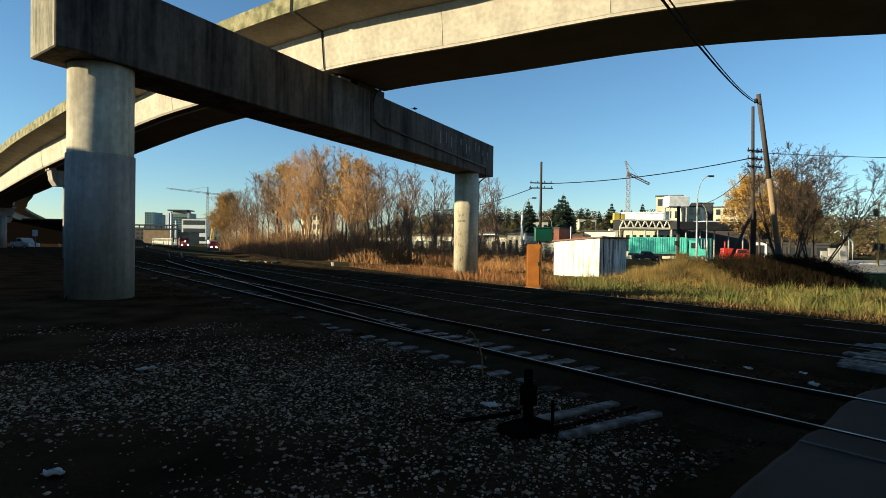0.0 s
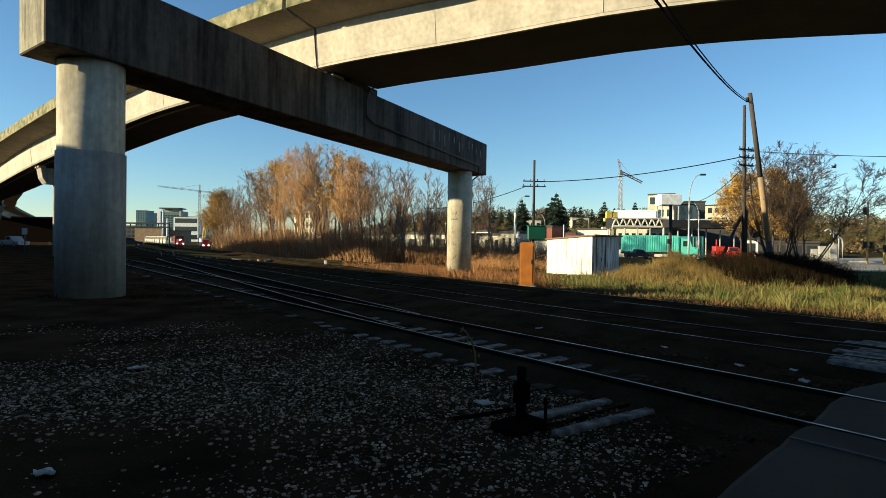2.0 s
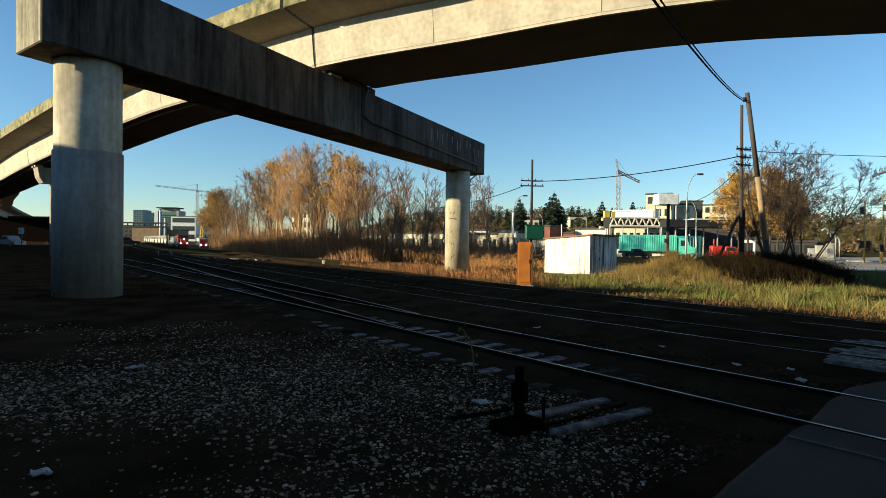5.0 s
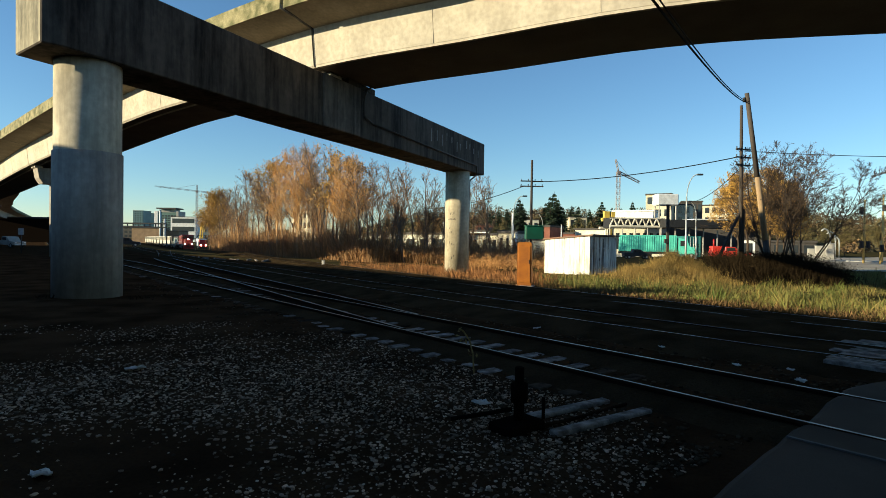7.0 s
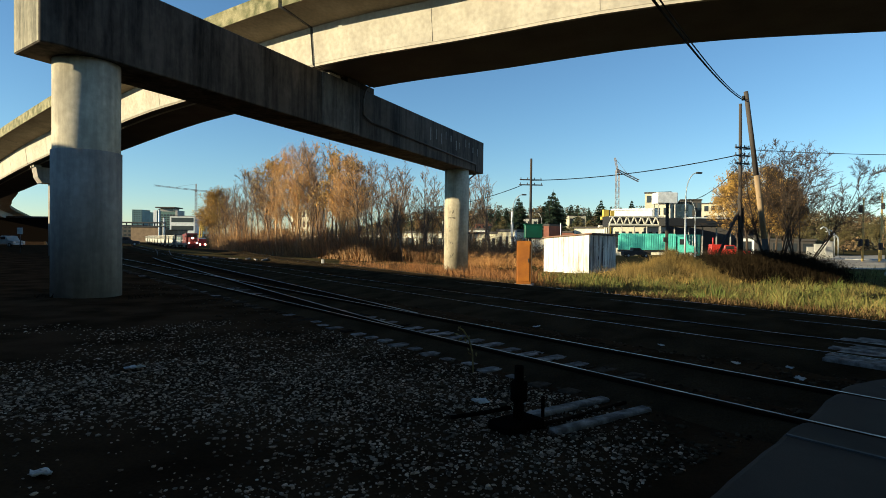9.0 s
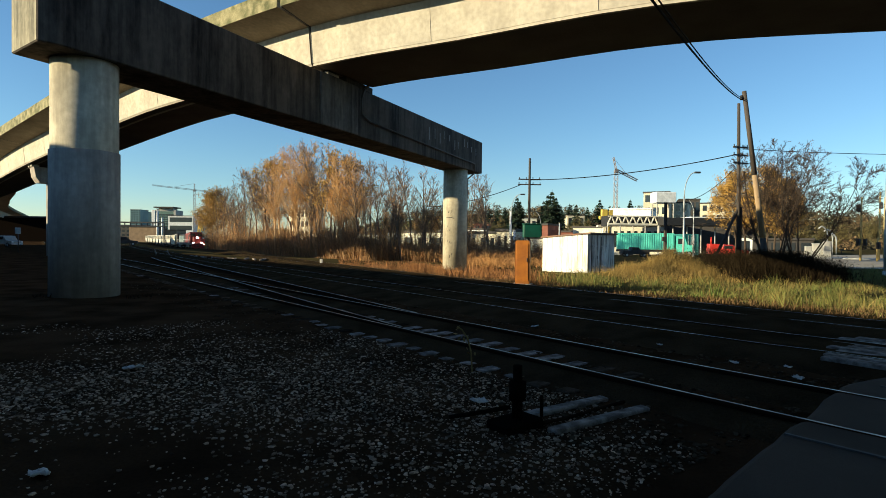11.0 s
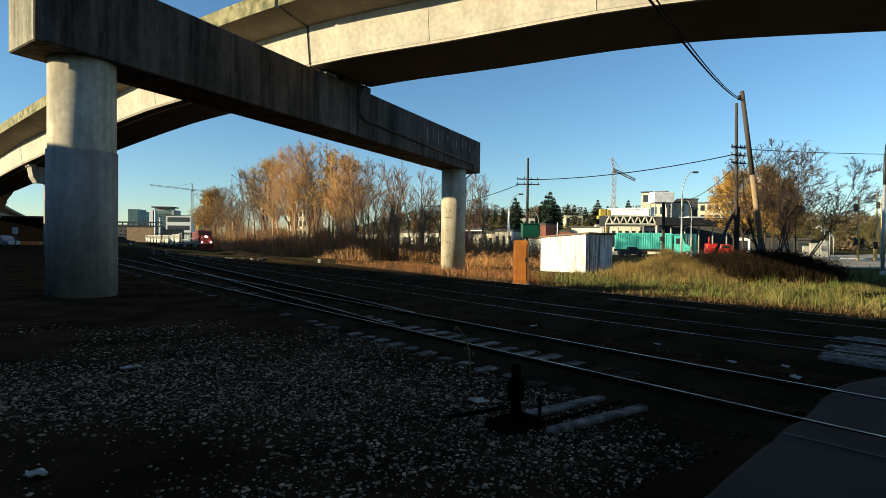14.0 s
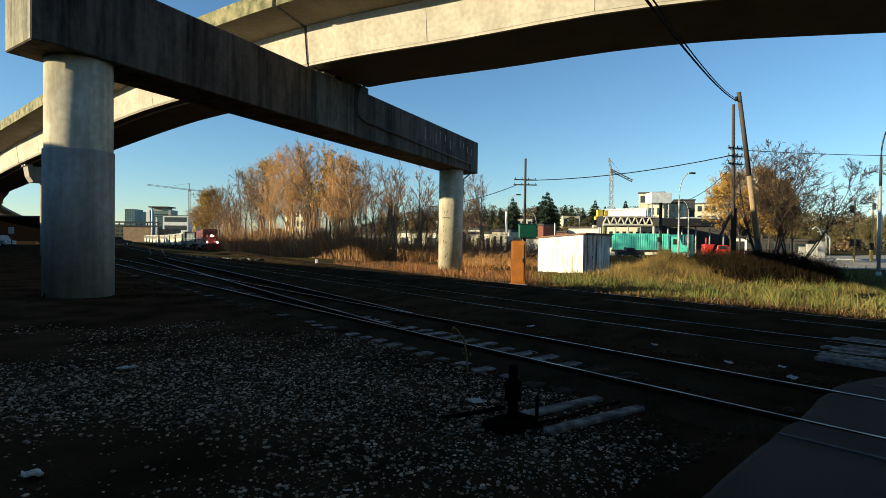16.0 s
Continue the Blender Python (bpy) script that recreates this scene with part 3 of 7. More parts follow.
def build_bent():
    """Straddle bent: a long cap beam on two round columns."""
    root = thing("straddle_bent", Matrix.Identity(4), "rain-streaked concrete straddle bent on two round columns", "bridge pier")
    d = Vector((0.443, 0.896, 0))
    q = Vector((-0.896, 0.443, 0))
    c0 = Vector((-10.73, 15.65, 0))
    L, Wd, z0, z1 = 33.1, 2.15, 7.2, 9.68

    def pt(a, w, z):
        return c0 + d * (a + 0.2 * w) + q * w + Vector((0, 0, z))
    bm = bmesh.new()
    plan = [(0.0, 0.2), (0.5, 0.0), (L, 0.0), (L, Wd), (0.0, Wd)]
    lo = [bm.verts.new(pt(a, w, z0)) for a, w in plan]
    hi = [bm.verts.new(pt(a, w, z1)) for a, w in plan]
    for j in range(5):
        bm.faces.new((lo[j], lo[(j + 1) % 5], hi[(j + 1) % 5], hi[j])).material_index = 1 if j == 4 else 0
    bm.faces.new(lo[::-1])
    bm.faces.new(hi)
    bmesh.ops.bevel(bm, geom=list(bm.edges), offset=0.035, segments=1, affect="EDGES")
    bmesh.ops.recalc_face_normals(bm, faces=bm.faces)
    cap = part("cap_beam", bm, [M["concrete"], M["cap_end"]], root, "rain-streaked concrete cap beam, shaded faces painted darker than the sunlit end")
    # raised bearing block and shallow pilaster where the girder sits
    f = Matrix((( d.x, q.x, 0, 0), (d.y, q.y, 0, 0), (0, 0, 1, 0), (0, 0, 0, 1)))
    for a in (13.2,):
        m = Matrix.Translation(pt(a, 1.05, z1)) @ f
        for w in (-0.62, 0.62):
            bm2 = bmesh.new()
            box(bm2, -0.45, 0.45, w - 0.35, w + 0.35, -0.01, 0.2, 0.03, m)
            part("bearing_plinth", bm2, M["girder"], cap)
            bm2 = bmesh.new()
            box(bm2, -0.3, 0.3, w - 0.25, w + 0.25, 0.2, 0.32, 0.0, m)
            part("bearing_pad", bm2, M["black"], cap)
    bm = bmesh.new()
    m = Matrix.Translation(pt(13.8, 0, 0)) @ f
    box(bm, -1.55, 1.55, -0.06, 0.05, z0 + 0.02, z1 + 0.02, 0.03, m)
    part("pilaster", bm, M["panel"], cap, "lighter concrete panel under the girder")
    bm = bmesh.new()
    box(bm, 0.5, 3.0, 0.0, Wd, z1 - 0.01, z1 + 0.30, 0.03, m)
    part("seat_block", bm, M["concrete"], cap)
    for a, w, base, jacket in ((1.72, 1.075, -0.15, 4.45), (30.1, 1.075, -0.75, 0)):
        c = pt(a, w, 0)
        bm = bmesh.new()
        rod(bm, c + Vector((0, 0, base)), c + Vector((0, 0, z0 + 0.02)), 0.92, 0.92, 40)
        col = part("column", bm, M["column"], root, "round concrete column")
        if jacket:
            bm = bmesh.new()
            rod(bm, c + Vector((0, 0, base)), c + Vector((0, 0, jacket)), 0.96, 0.96, 40)
            part("column_jacket", bm, M["jacket"], col, "concrete jacket with its shade put into the colour")
    rng = random.Random(14)
    for k in range(11):
        a = 23.8 + 0.78 * k + rng.uniform(-0.2, 0.2)
        w, top_, len_ = rng.uniform(0.03, 0.07), rng.uniform(8.9, 9.35), rng.uniform(0.35, 0.85)
        bm = bmesh.new()
        box(bm, -w, w, -0.004, 0.01, top_ - len_, top_, 0.0, Matrix.Translation(pt(a, 0, 0)) @ f)
        part("lime_streak", bm, M["lime"], cap, "pale lime streak")
    # unreadable painted scrawl on the far column, as bars
    c = pt(30.1, 1.075, 0)
    rng = random.Random(4)
    for z, wd, hh in ((4.05, 0.22, 0.30), (3.55, 0.45, 0.05), (2.75, 0.20, 0.42), (1.75, 0.22, 0.46), (0.75, 0.26, 0.42)):
        for k in range(3):
            az = radians(208 + rng.uniform(-12, 12))
            dirv = Vector((math.sin(az), math.cos(az), 0))
            bm = bmesh.new()
            m = Matrix.Translation(c + dirv * 0.922 + Vector((0, 0, z + rng.uniform(-hh, hh) * 0.5))) @ dirv.to_track_quat("Y", "Z").to_matrix().to_4x4() @ pose(0, 0, 0, 0, rng.uniform(-20, 20) + (0 if wd > 0.4 else 75), 0)
            box(bm, -wd * rng.uniform(0.12, 0.5), wd * 0.4, -0.012, 0.006, -0.02, 0.02, 0.0, m)
            part("painted_bar", bm, M["soffit"], col)
    # drain pipe down the girder, along the cap and down the far column
    pts = [pt(16.6, -0.02, 10.15), pt(15.9, -0.10, 9.75), pt(15.6, -0.12, 9.2), pt(15.6, -0.12, 8.35), pt(16.5, -0.10, 8.1), pt(31.3, -0.10, 7.75), pt(31.5, 0.0, 7.05), pt(31.3, 0.55, 6.6), pt(31.3, 0.6, -0.6)]
    bm = bmesh.new()
    tube(bm, pts, 0.055, 8)
    part("drain_pipe", bm, M["soffit"], root, "grimy drain pipe")
    return root


build_bent()


def build_pier(x, y, label):
    i = nearest_on_guide(x, y)
    p = GUIDE[i]
    dd = (GUIDE[i + 1] - GUIDE[i - 1]).normalized()
    m = Matrix.Translation((p.x, p.y, 0)) @ Matrix.Rotation(math.atan2(dd.y, dd.x), 4, "Z")
    root = thing("guideway_pier", m, label, "bridge pier", group="guideway piers")
    top = p.z - 0.2
    bm = bmesh.new()
    prof = [(-1.75, top), (1.75, top), (1.6, top - 0.9), (1.3, top - 1.4), (-1.3, top - 1.4), (-1.6, top - 0.9)]
    r0 = [bm.verts.new((-0.75, u, z)) for u, z in prof]
    r1 = [bm.verts.new((0.75, u, z)) for u, z in prof]
    for j in range(6):
        bm.faces.new((r0[j], r0[(j + 1) % 6], r1[(j + 1) % 6], r1[j]))
    bm.faces.new(r0[::-1])
    bm.faces.new(r1)
    bmesh.ops.recalc_face_normals(bm, faces=bm.faces)
    # the darker concrete stands in for shade under the guideway
    part("pier_cap", bm, M["jacket"], root)
    for u in (-1.6, 1.6):
        for v in (-0.4, 0.4):
            bm = bmesh.new()
            box(bm, v - 0.22, v + 0.22, u - 0.3, u + 0.3, top, top + 0.2, 0.02)
            part("bearing_pad", bm, M["girder"], root)
    bm = bmesh.new()
    rod(bm, (0, 0, ground_z(p.x, p.y) - 0.3), (0, 0, top - 1.4), 0.62, 0.62, 28)
    part("column", bm, M["jacket"], root)
    return root


for x, y in ((30, 17), (-35.2, 53.3), (-78, 100), (-110, 143), (-150, 202)):
    build_pier(x, y, "concrete guideway pier with a flared cap")


def build_shade_block():
    """Long plain unseen block, added to shade the yard from the low sun."""
    root = thing("warehouse", Matrix.Identity(4), "long unseen block added to shade the yard", "building")
    top = 7.36
    bm = bmesh.new()
    for n0, n1, s0, s1 in ((-14.0, -13.6, -60, 150), (-40, -39.6, -60, 150), (-39.6, -14.0, -60, -59.6), (-39.6, -14.0, 149.6, 150)):
        vs = [bm.verts.new(at(n, s, z)) for z in (-0.6, top) for n, s in ((n0, s0), (n1, s0), (n1, s1), (n0, s1))]
        for qd in ((3, 2, 1, 0), (4, 5, 6, 7), (0, 1, 5, 4), (1, 2, 6, 5), (2, 3, 7, 6), (3, 0, 4, 7)):
            bm.faces.new([vs[i] for i in qd])
    bmesh.ops.recalc_face_normals(bm, faces=bm.faces)
    part("wall", bm, M["dark_wall"], root)
    bm = bmesh.new()
    vs = [bm.verts.new(at(n, s, z)) for z in (top + 0.3, top + 1.9) for n, s in ((-39, 87), (-14.0, 87), (-14.0, 149), (-39, 149))]
    for qd in ((3, 2, 1, 0), (4, 5, 6, 7), (0, 1, 5, 4), (1, 2, 6, 5), (2, 3, 7, 6), (3, 0, 4, 7)):
        bm.faces.new([vs[i] for i in qd])
    bmesh.ops.recalc_face_normals(bm, faces=bm.faces)
    part("raised_bay", bm, M["dark_wall"], root)
    # small blocks along the top roughen the shadow edge and shade the near column
    rng = random.Random(31)
    s = 14.0
    shade_teeth = [(26.85, 28.95, 8.35)]
    while s < 60:
        w = rng.uniform(0.3, 1.1)
        shade_teeth.append((s, s + w, top + (rng.uniform(0.15, 0.45) if s < 30 else rng.uniform(0.02, 0.18))))
        s += w + rng.uniform(0.1, 0.9)
    for s0, s1, z1 in shade_teeth:
        bm = bmesh.new()
        vs = [bm.verts.new(at(n, s, z)) for z in (top - 0.02, z1) for n, s in ((-14.6, s0), (-14.02, s0), (-14.02, s1), (-14.6, s1))]
        for qd in ((3, 2, 1, 0), (4, 5, 6, 7), (0, 1, 5, 4), (1, 2, 6, 5), (2, 3, 7, 6), (3, 0, 4, 7)):
            bm.faces.new([vs[i] for i in qd])
        bmesh.ops.recalc_face_normals(bm, faces=bm.faces)
        part("roof_housing", bm, M["dark_wall"], root)
    bm = bmesh.new()
    vs = [bm.verts.new(at(n, s, z)) for z in (top - 0.4, top - 0.2) for n, s in ((-39.6, -59.6), (-14.0, -59.6), (-14.0, 149.6), (-39.6, 149.6))]
    for qd in ((3, 2, 1, 0), (4, 5, 6, 7), (0, 1, 5, 4), (1, 2, 6, 5), (2, 3, 7, 6), (3, 0, 4, 7)):
        bm.faces.new([vs[i] for i in qd])
    bmesh.ops.recalc_face_normals(bm, faces=bm.faces)
    part("roof", bm, M["roof_felt"], root)


build_shade_block()


def build_sky_blocker():
    """Unseen deck on columns, added above and behind the camera to cut skylight."""
    root = thing("overpass", Matrix.Identity(4), "broad unseen deck added overhead to dim the skylight", "overpass")

    def slab(n0, n1, s0, s1, z0, z1, name, mat):
        bm = bmesh.new()
        vs = [bm.verts.new(at(n, s, z)) for z in (z0, z1) for n, s in ((n0, s0), (n1, s0), (n1, s1), (n0, s1))]
        for qd in ((3, 2, 1, 0), (4, 5, 6, 7), (0, 1, 5, 4), (1, 2, 6, 5), (2, 3, 7, 6), (3, 0, 4, 7)):
            bm.faces.new([vs[i] for i in qd])
        bmesh.ops.recalc_face_normals(bm, faces=bm.faces)
        part(name, bm, mat, root)
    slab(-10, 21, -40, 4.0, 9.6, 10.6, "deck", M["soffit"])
    slab(-9, -8, -14, -11, -0.3, 9.6, "column", M["column"])
    slab(-9, -8, 0, 2, -0.3, 9.6, "column", M["column"])
    slab(14.2, 15, -16, -13, -0.3, 9.6, "column", M["column"])


build_sky_blocker()

# ---- placing by bearing: b metres to the right and e metres up for each metre ahead of the eye ----
def out(b, dist, z=None):
    x, y = b * dist, dist
    return Vector((x, y, ground_z(x, y) if z is None else z))


def rise(e, dist):
    return EYE[2] + e * dist


# ---- trees ----
def grow(rng, verts, faces, tips, p, d, length, r, level, levels, kids, bend, up, wide=1.0, thin=0.011, reach=1.0):
    """One limb in three tapered pieces, with side shoots."""
    sides = 6 if level == 0 else (4 if level == 1 else 3)
    pieces = 6 if level == 0 else (3 if level == 1 else 2)
    ring = None
    pos, way = Vector(p), Vector(d)
    nodes = []
    for i in range(pieces + 1):
        t = i / pieces
        rad = max(thin, r * (1 - 0.82 * t))
        rot = way.to_track_quat("Z", "Y").to_matrix()
        base = len(verts)
        for k in range(sides):
            a = 2 * math.pi * k / sides
            verts.append(tuple(pos + rot @ Vector((rad * math.cos(a), rad * math.sin(a), 0))))
        if ring is not None:
            for k in range(sides):
                faces.append((ring + k, ring + (k + 1) % sides, base + (k + 1) % sides, base + k))
        ring = base
        nodes.append((pos.copy(), way.copy(), rad, t))
        if i < pieces:
            bb = bend * (0.45 if level == 0 else 1.0)
            way = (way + Vector((rng.uniform(-bb, bb), rng.uniform(-bb, bb), rng.uniform(-bb, bb) * 0.5 + up))).normalized()
            pos = pos + way * (length / pieces)
    if level >= levels:
        tips.append((nodes[-1][0], nodes[-1][1]))
        tips.append((nodes[-2][0], nodes[-2][1]))
        return
    for c in range(kids[level]):
        t = rng.uniform(0.28 if level == 0 else 0.2, 1.0)
        f = t * pieces
        i = min(pieces - 1, int(f))
        q = nodes[i][0].lerp(nodes[i + 1][0], f - i)
        w = nodes[i][1]
        side = w.cross(Vector((rng.uniform(-1, 1), rng.uniform(-1, 1), rng.uniform(-1, 1)))).normalized()
        spread = rng.uniform(0.45, 0.95) * wide
        nd = (w + side * spread).normalized()
        grow(rng, verts, faces, tips, q, nd, length * rng.uniform(0.34, 0.56) * ((1.2 - 0.75 * t) * reach if level == 0 else 1), nodes[i][2] * 0.55, level + 1, levels, kids, bend * 1.25, up, wide, thin, reach)


def leaf_cloud(rng, tips, per_tip, size, spread):
    verts, faces = [], []
    for p, w in tips:
        for _ in range(per_tip if isinstance(per_tip, int) else (1 if rng.random() < per_tip else 0)):
            c = p + Vector((rng.gauss(0, spread), rng.gauss(0, spread), rng.gauss(0, spread)))
            a = Vector((rng.uniform(-1, 1), rng.uniform(-1, 1), rng.uniform(-1, 1))).normalized() * size * rng.uniform(0.6, 1.3)
            b = a.cross(Vector((rng.uniform(-1, 1), rng.uniform(-1, 1), rng.uniform(-1, 1)))).normalized() * size * 0.55
            k = len(verts)
            verts += [tuple(c - a), tuple(c + b), tuple(c + a), tuple(c - b)]
            faces.append((k, k + 1, k + 2, k + 3))
    return verts, faces


def make_tree(seed, height, radius, kids, levels, bark, leaf, per_tip, leaf_size, name, label, up=0.10, stems=1, bend=0.16, lean=0.06, wide=1.0, thin=0.011, reach=1.0):
    rng = random.Random(seed)
    root = thing(name, Matrix.Identity(4), label, "tree")
    tips = []
    verts, faces = [], []
    for k in range(stems):
        a = rng.uniform(0, 6.28)
        off = Vector((math.cos(a), math.sin(a), 0)) * (0.0 if stems == 1 else 0.25)
        tilt = Vector((math.cos(a) * lean * (1 if stems == 1 else 5), math.sin(a) * lean * (1 if stems == 1 else 5), 1)).normalized()
        v, f = [], []
        grow(rng, v, f, tips, off - Vector((0, 0, 0.3)), tilt, height * rng.uniform(0.85, 1.0), radius, 0, levels, kids, bend, up, wide, thin, reach)
        # the bole is the first limb; the rest is the crown
        cut_v, cut_f = 6 * 7, 6 * 6
        share("trunk", fast_mesh("trunk", v[:cut_v], f[:cut_f], bark), root)
        b0 = len(verts)
        verts += v[cut_v:]
        faces += [tuple(i - cut_v + b0 for i in q) for q in f[cut_f:]]
    share("crown", fast_mesh("crown", verts, faces, bark), root)
    if leaf is not None:
        lv, lf = leaf_cloud(rng, tips, per_tip, leaf_size, 0.22)
        if lf:
            share("foliage", fast_mesh("foliage", lv, lf, leaf), root)
    return root


def plant(proto, p, scale, turn):
    ob = copy_thing(proto, Matrix.Translation(p) @ Matrix.Rotation(turn, 4, "Z"))
    ob.scale = (scale * 1.0, scale * 1.0, scale)
    return ob


def drop_proto(ob):
    for o in (*ob.children_recursive, ob):
        bpy.data.objects.remove(o)


def build_thicket():
    rng = random.Random(11)
    kids = (16, 5, 3)
    bare = "tall bare deciduous tree with fine grey twigs"
    turning = "tall slender tree with sparse orange autumn leaves"
    gold = "young tree with yellow-brown autumn foliage"
    protos = {
        "bare": [make_tree(20 + i, 10, 0.105, kids, 3, M["bark"], M["orange_leaf"], 0.2, 0.06, "deciduous_tree", bare, up=0.05, wide=0.72, bend=0.2, thin=0.013, stems=1 + i % 2, lean=0.02, reach=0.62) for i in range(4)],
        "orange": [make_tree(30 + i, 10, 0.11, (18, 6, 4), 3, M["pale_bark"], M["orange_leaf"], 2, 0.052, "deciduous_tree", turning, up=0.06, wide=0.6, bend=0.18, thin=0.013, stems=1 + i % 2, lean=0.02, reach=0.62) for i in range(3)],
        "gold": [make_tree(40 + i, 10, 0.10, (24, 6, 4), 3, M["bark"], M["gold_leaf"], 6, 0.10, "deciduous_tree", gold, up=0.04, bend=0.2, reach=0.9) for i in range(2)],
    }
    # bearing, distance, rise of the top, kind
    rows = [(-0.396, 172, 0.076, "gold"), (-0.384, 160, 0.084, "gold"), (-0.372, 150, 0.084, "gold"), (-0.362, 142, 0.094, "bare"), (-0.351, 134, 0.100, "bare"), (-0.340, 126, 0.110, "bare"), (-0.330, 122, 0.118, "bare"), (-0.320, 114, 0.128, "bare"),
            (-0.308, 110, 0.132, "bare"), (-0.297, 104, 0.138, "bare"), (-0.286, 100, 0.150, "bare"), (-0.275, 97, 0.158, "orange"), (-0.263, 94, 0.164, "orange"), (-0.254, 98, 0.170, "bare"), (-0.243, 90, 0.174, "orange"), (-0.232, 87, 0.174, "orange"),
            (-0.221, 90, 0.172, "orange"), (-0.211, 83, 0.168, "bare"), (-0.200, 80, 0.164, "bare"), (-0.189, 84, 0.166, "bare"), (-0.178, 76, 0.164, "bare"), (-0.166, 74, 0.160, "bare"), (-0.155, 72, 0.156, "orange"), (-0.146, 78, 0.160, "gold"), (-0.134, 70, 0.156, "orange"),
            (-0.124, 68, 0.150, "bare"), (-0.112, 72, 0.150, "bare"), (-0.100, 65, 0.146, "bare"), (-0.088, 68, 0.144, "bare"), (-0.076, 62, 0.140, "bare"), (-0.062, 66, 0.138, "bare"), (-0.048, 60, 0.136, "bare"), (-0.034, 64, 0.132, "bare"), (-0.020, 60, 0.130, "bare"),
            (-0.006, 63, 0.128, "bare"), (0.010, 60, 0.124, "bare"), (0.030, 62, 0.118, "bare"), (0.060, 66, 0.110, "bare"), (0.092, 62, 0.136, "bare"), (0.107, 66, 0.122, "bare"), (0.075, 74, 0.105, "bare"),
            (-0.345, 142, 0.098, "bare"), (-0.30, 122, 0.130, "gold"), (-0.25, 108, 0.150, "bare")]
    rows = [(b, dist, e * (0.97 + 0.09 * smooth(-0.34, -0.26, b)), kind) for b, dist, e, kind in rows]
    for i, (b, dist, e, kind) in enumerate(rows):
        p = out(b, dist)
        plant(protos[kind][i % len(protos[kind])], p, (rise(e, dist) - p.z) / 10.9, rng.uniform(0, 6.28))
    for i in range(34):
        b = rng.uniform(-0.37, 0.02)
        d = 122 - 62 * smooth(-0.34, -0.06, b) + rng.uniform(2, 12)
        plant(protos["bare" if i % 3 else "orange"][i % 3], out(b, d), rng.uniform(0.45, 0.8) * (0.75 + d / 220), rng.uniform(0, 6.28))
    for ks in protos.values():
        for k in ks:
            drop_proto(k)


build_thicket()


def blades(name, count, where, h, w, mat, label, category, seed, lean=0.35, leaves=0, leaf=0.1):
    """Upright blades or thin stems scattered by where(rng) -> x, y, scale."""
    rng = random.Random(seed)
    verts, faces = [], []
    for _ in range(count):
        got = where(rng)
        if got is None:
            continue
        x, y, sc = got
        z = ground_z(x, y) - 0.03
        hh = h * sc * rng.uniform(0.5, 1.15)
        a = rng.uniform(0, 6.28)
        ww = w * rng.uniform(0.6, 1.4)
        dx, dy = math.cos(a) * ww, math.sin(a) * ww
        lx, ly = rng.gauss(0, lean) * hh, rng.gauss(0, lean) * hh
        k = len(verts)
        verts += [(x - dx, y - dy, z), (x + dx, y + dy, z), (x + lx * 0.45 + dx * 0.6, y + ly * 0.45 + dy * 0.6, z + hh * 0.6), (x + lx * 0.45 - dx * 0.6, y + ly * 0.45 - dy * 0.6, z + hh * 0.6), (x + lx, y + ly, z + hh)]
        faces += [(k, k + 1, k + 2, k + 3), (k + 3, k + 2, k + 4)]
        for _ in range(leaves):
            t = rng.uniform(0.25, 1.0)
            c = Vector((x + lx * t + rng.gauss(0, 0.15), y + ly * t + rng.gauss(0, 0.15), z + hh * t))
            u = Vector((rng.uniform(-1, 1), rng.uniform(-1, 1), rng.uniform(-1, 1))).normalized() * leaf * rng.uniform(0.6, 1.3)
            v = u.cross(Vector((rng.uniform(-1, 1), rng.uniform(-1, 1), rng.uniform(-1, 1)))).normalized() * leaf * 0.6
            k = len(verts)
            verts += [tuple(c - u), tuple(c + v), tuple(c + u), tuple(c - v)]
            faces.append((k, k + 1, k + 2, k + 3))
    return stuff(name, verts, faces, mat, label, category)


def thicket_floor(rng):
    b = rng.uniform(-0.392, 0.10)
    t = (b + 0.4) / 0.5
    near = 128 - 62 * smooth(-0.1, 0.6, t) - 9 * t + 40 * (1 - smooth(-0.392, -0.345, b))
    d = near + rng.random() ** 1.6 * 26
    dens = 0.75 + 0.25 * noise.noise(Vector((b * 40, d * 0.15, 1)))
    if rng.random() > dens + (0.2 if b < 0 else -0.15):
        return None
    return b * d, d, (0.5 + 0.011 * d if b < -0.12 else 0.95 - 0.3 * smooth(-0.12, 0.0, b)) * (1 + 0.35 * noise.noise(Vector((b * 25, 4, 1))))


blades("brush", 9000, thicket_floor, 3.0, 0.026, M["shaded_brush"], "dense brown leafless brush under the bare trees", "brush", 3, lean=0.42, leaves=8, leaf=0.065)
blades("saplings", 1500, thicket_floor, 6.0, 0.02, M["brush_stem"], "slender brown saplings between the trees", "saplings", 5, lean=0.2, leaves=8, leaf=0.06)
blades("dark_brush", 3000, lambda r: (lambda g: None if g is None else (g[0], g[1] + 4, g[2]))(thicket_floor(r)), 2.6, 0.05, M["dry_leaf"], "dark tangled undergrowth among the trunks", "undergrowth", 4, lean=0.3, leaves=6, leaf=0.10)


def scrub(rng):
    """Low brown scrub between the column and the shed."""
    b, d = rng.uniform(0.02, 0.20), rng.uniform(46, 62)
    k = noise.noise(Vector((b * 30, d * 0.25, 9)))
    return None if k < -0.12 else (b * d, d, 0.6 + k)


blades("scrub", 2200, scrub, 1.4, 0.016, M["brush_stem"], "low brown scrub beside the concrete column", "brush", 6, lean=0.45, leaves=8, leaf=0.045)
blades("dark_scrub", 3000, lambda r: (lambda g: None if g is None else (g[0] * 1.18, g[1] * 1.18, g[2]))(scrub(r)), 3.1, 0.022, M["dry_leaf"], "dark leafless scrub before the yard buildings", "brush", 16, lean=0.4, leaves=9, leaf=0.07)


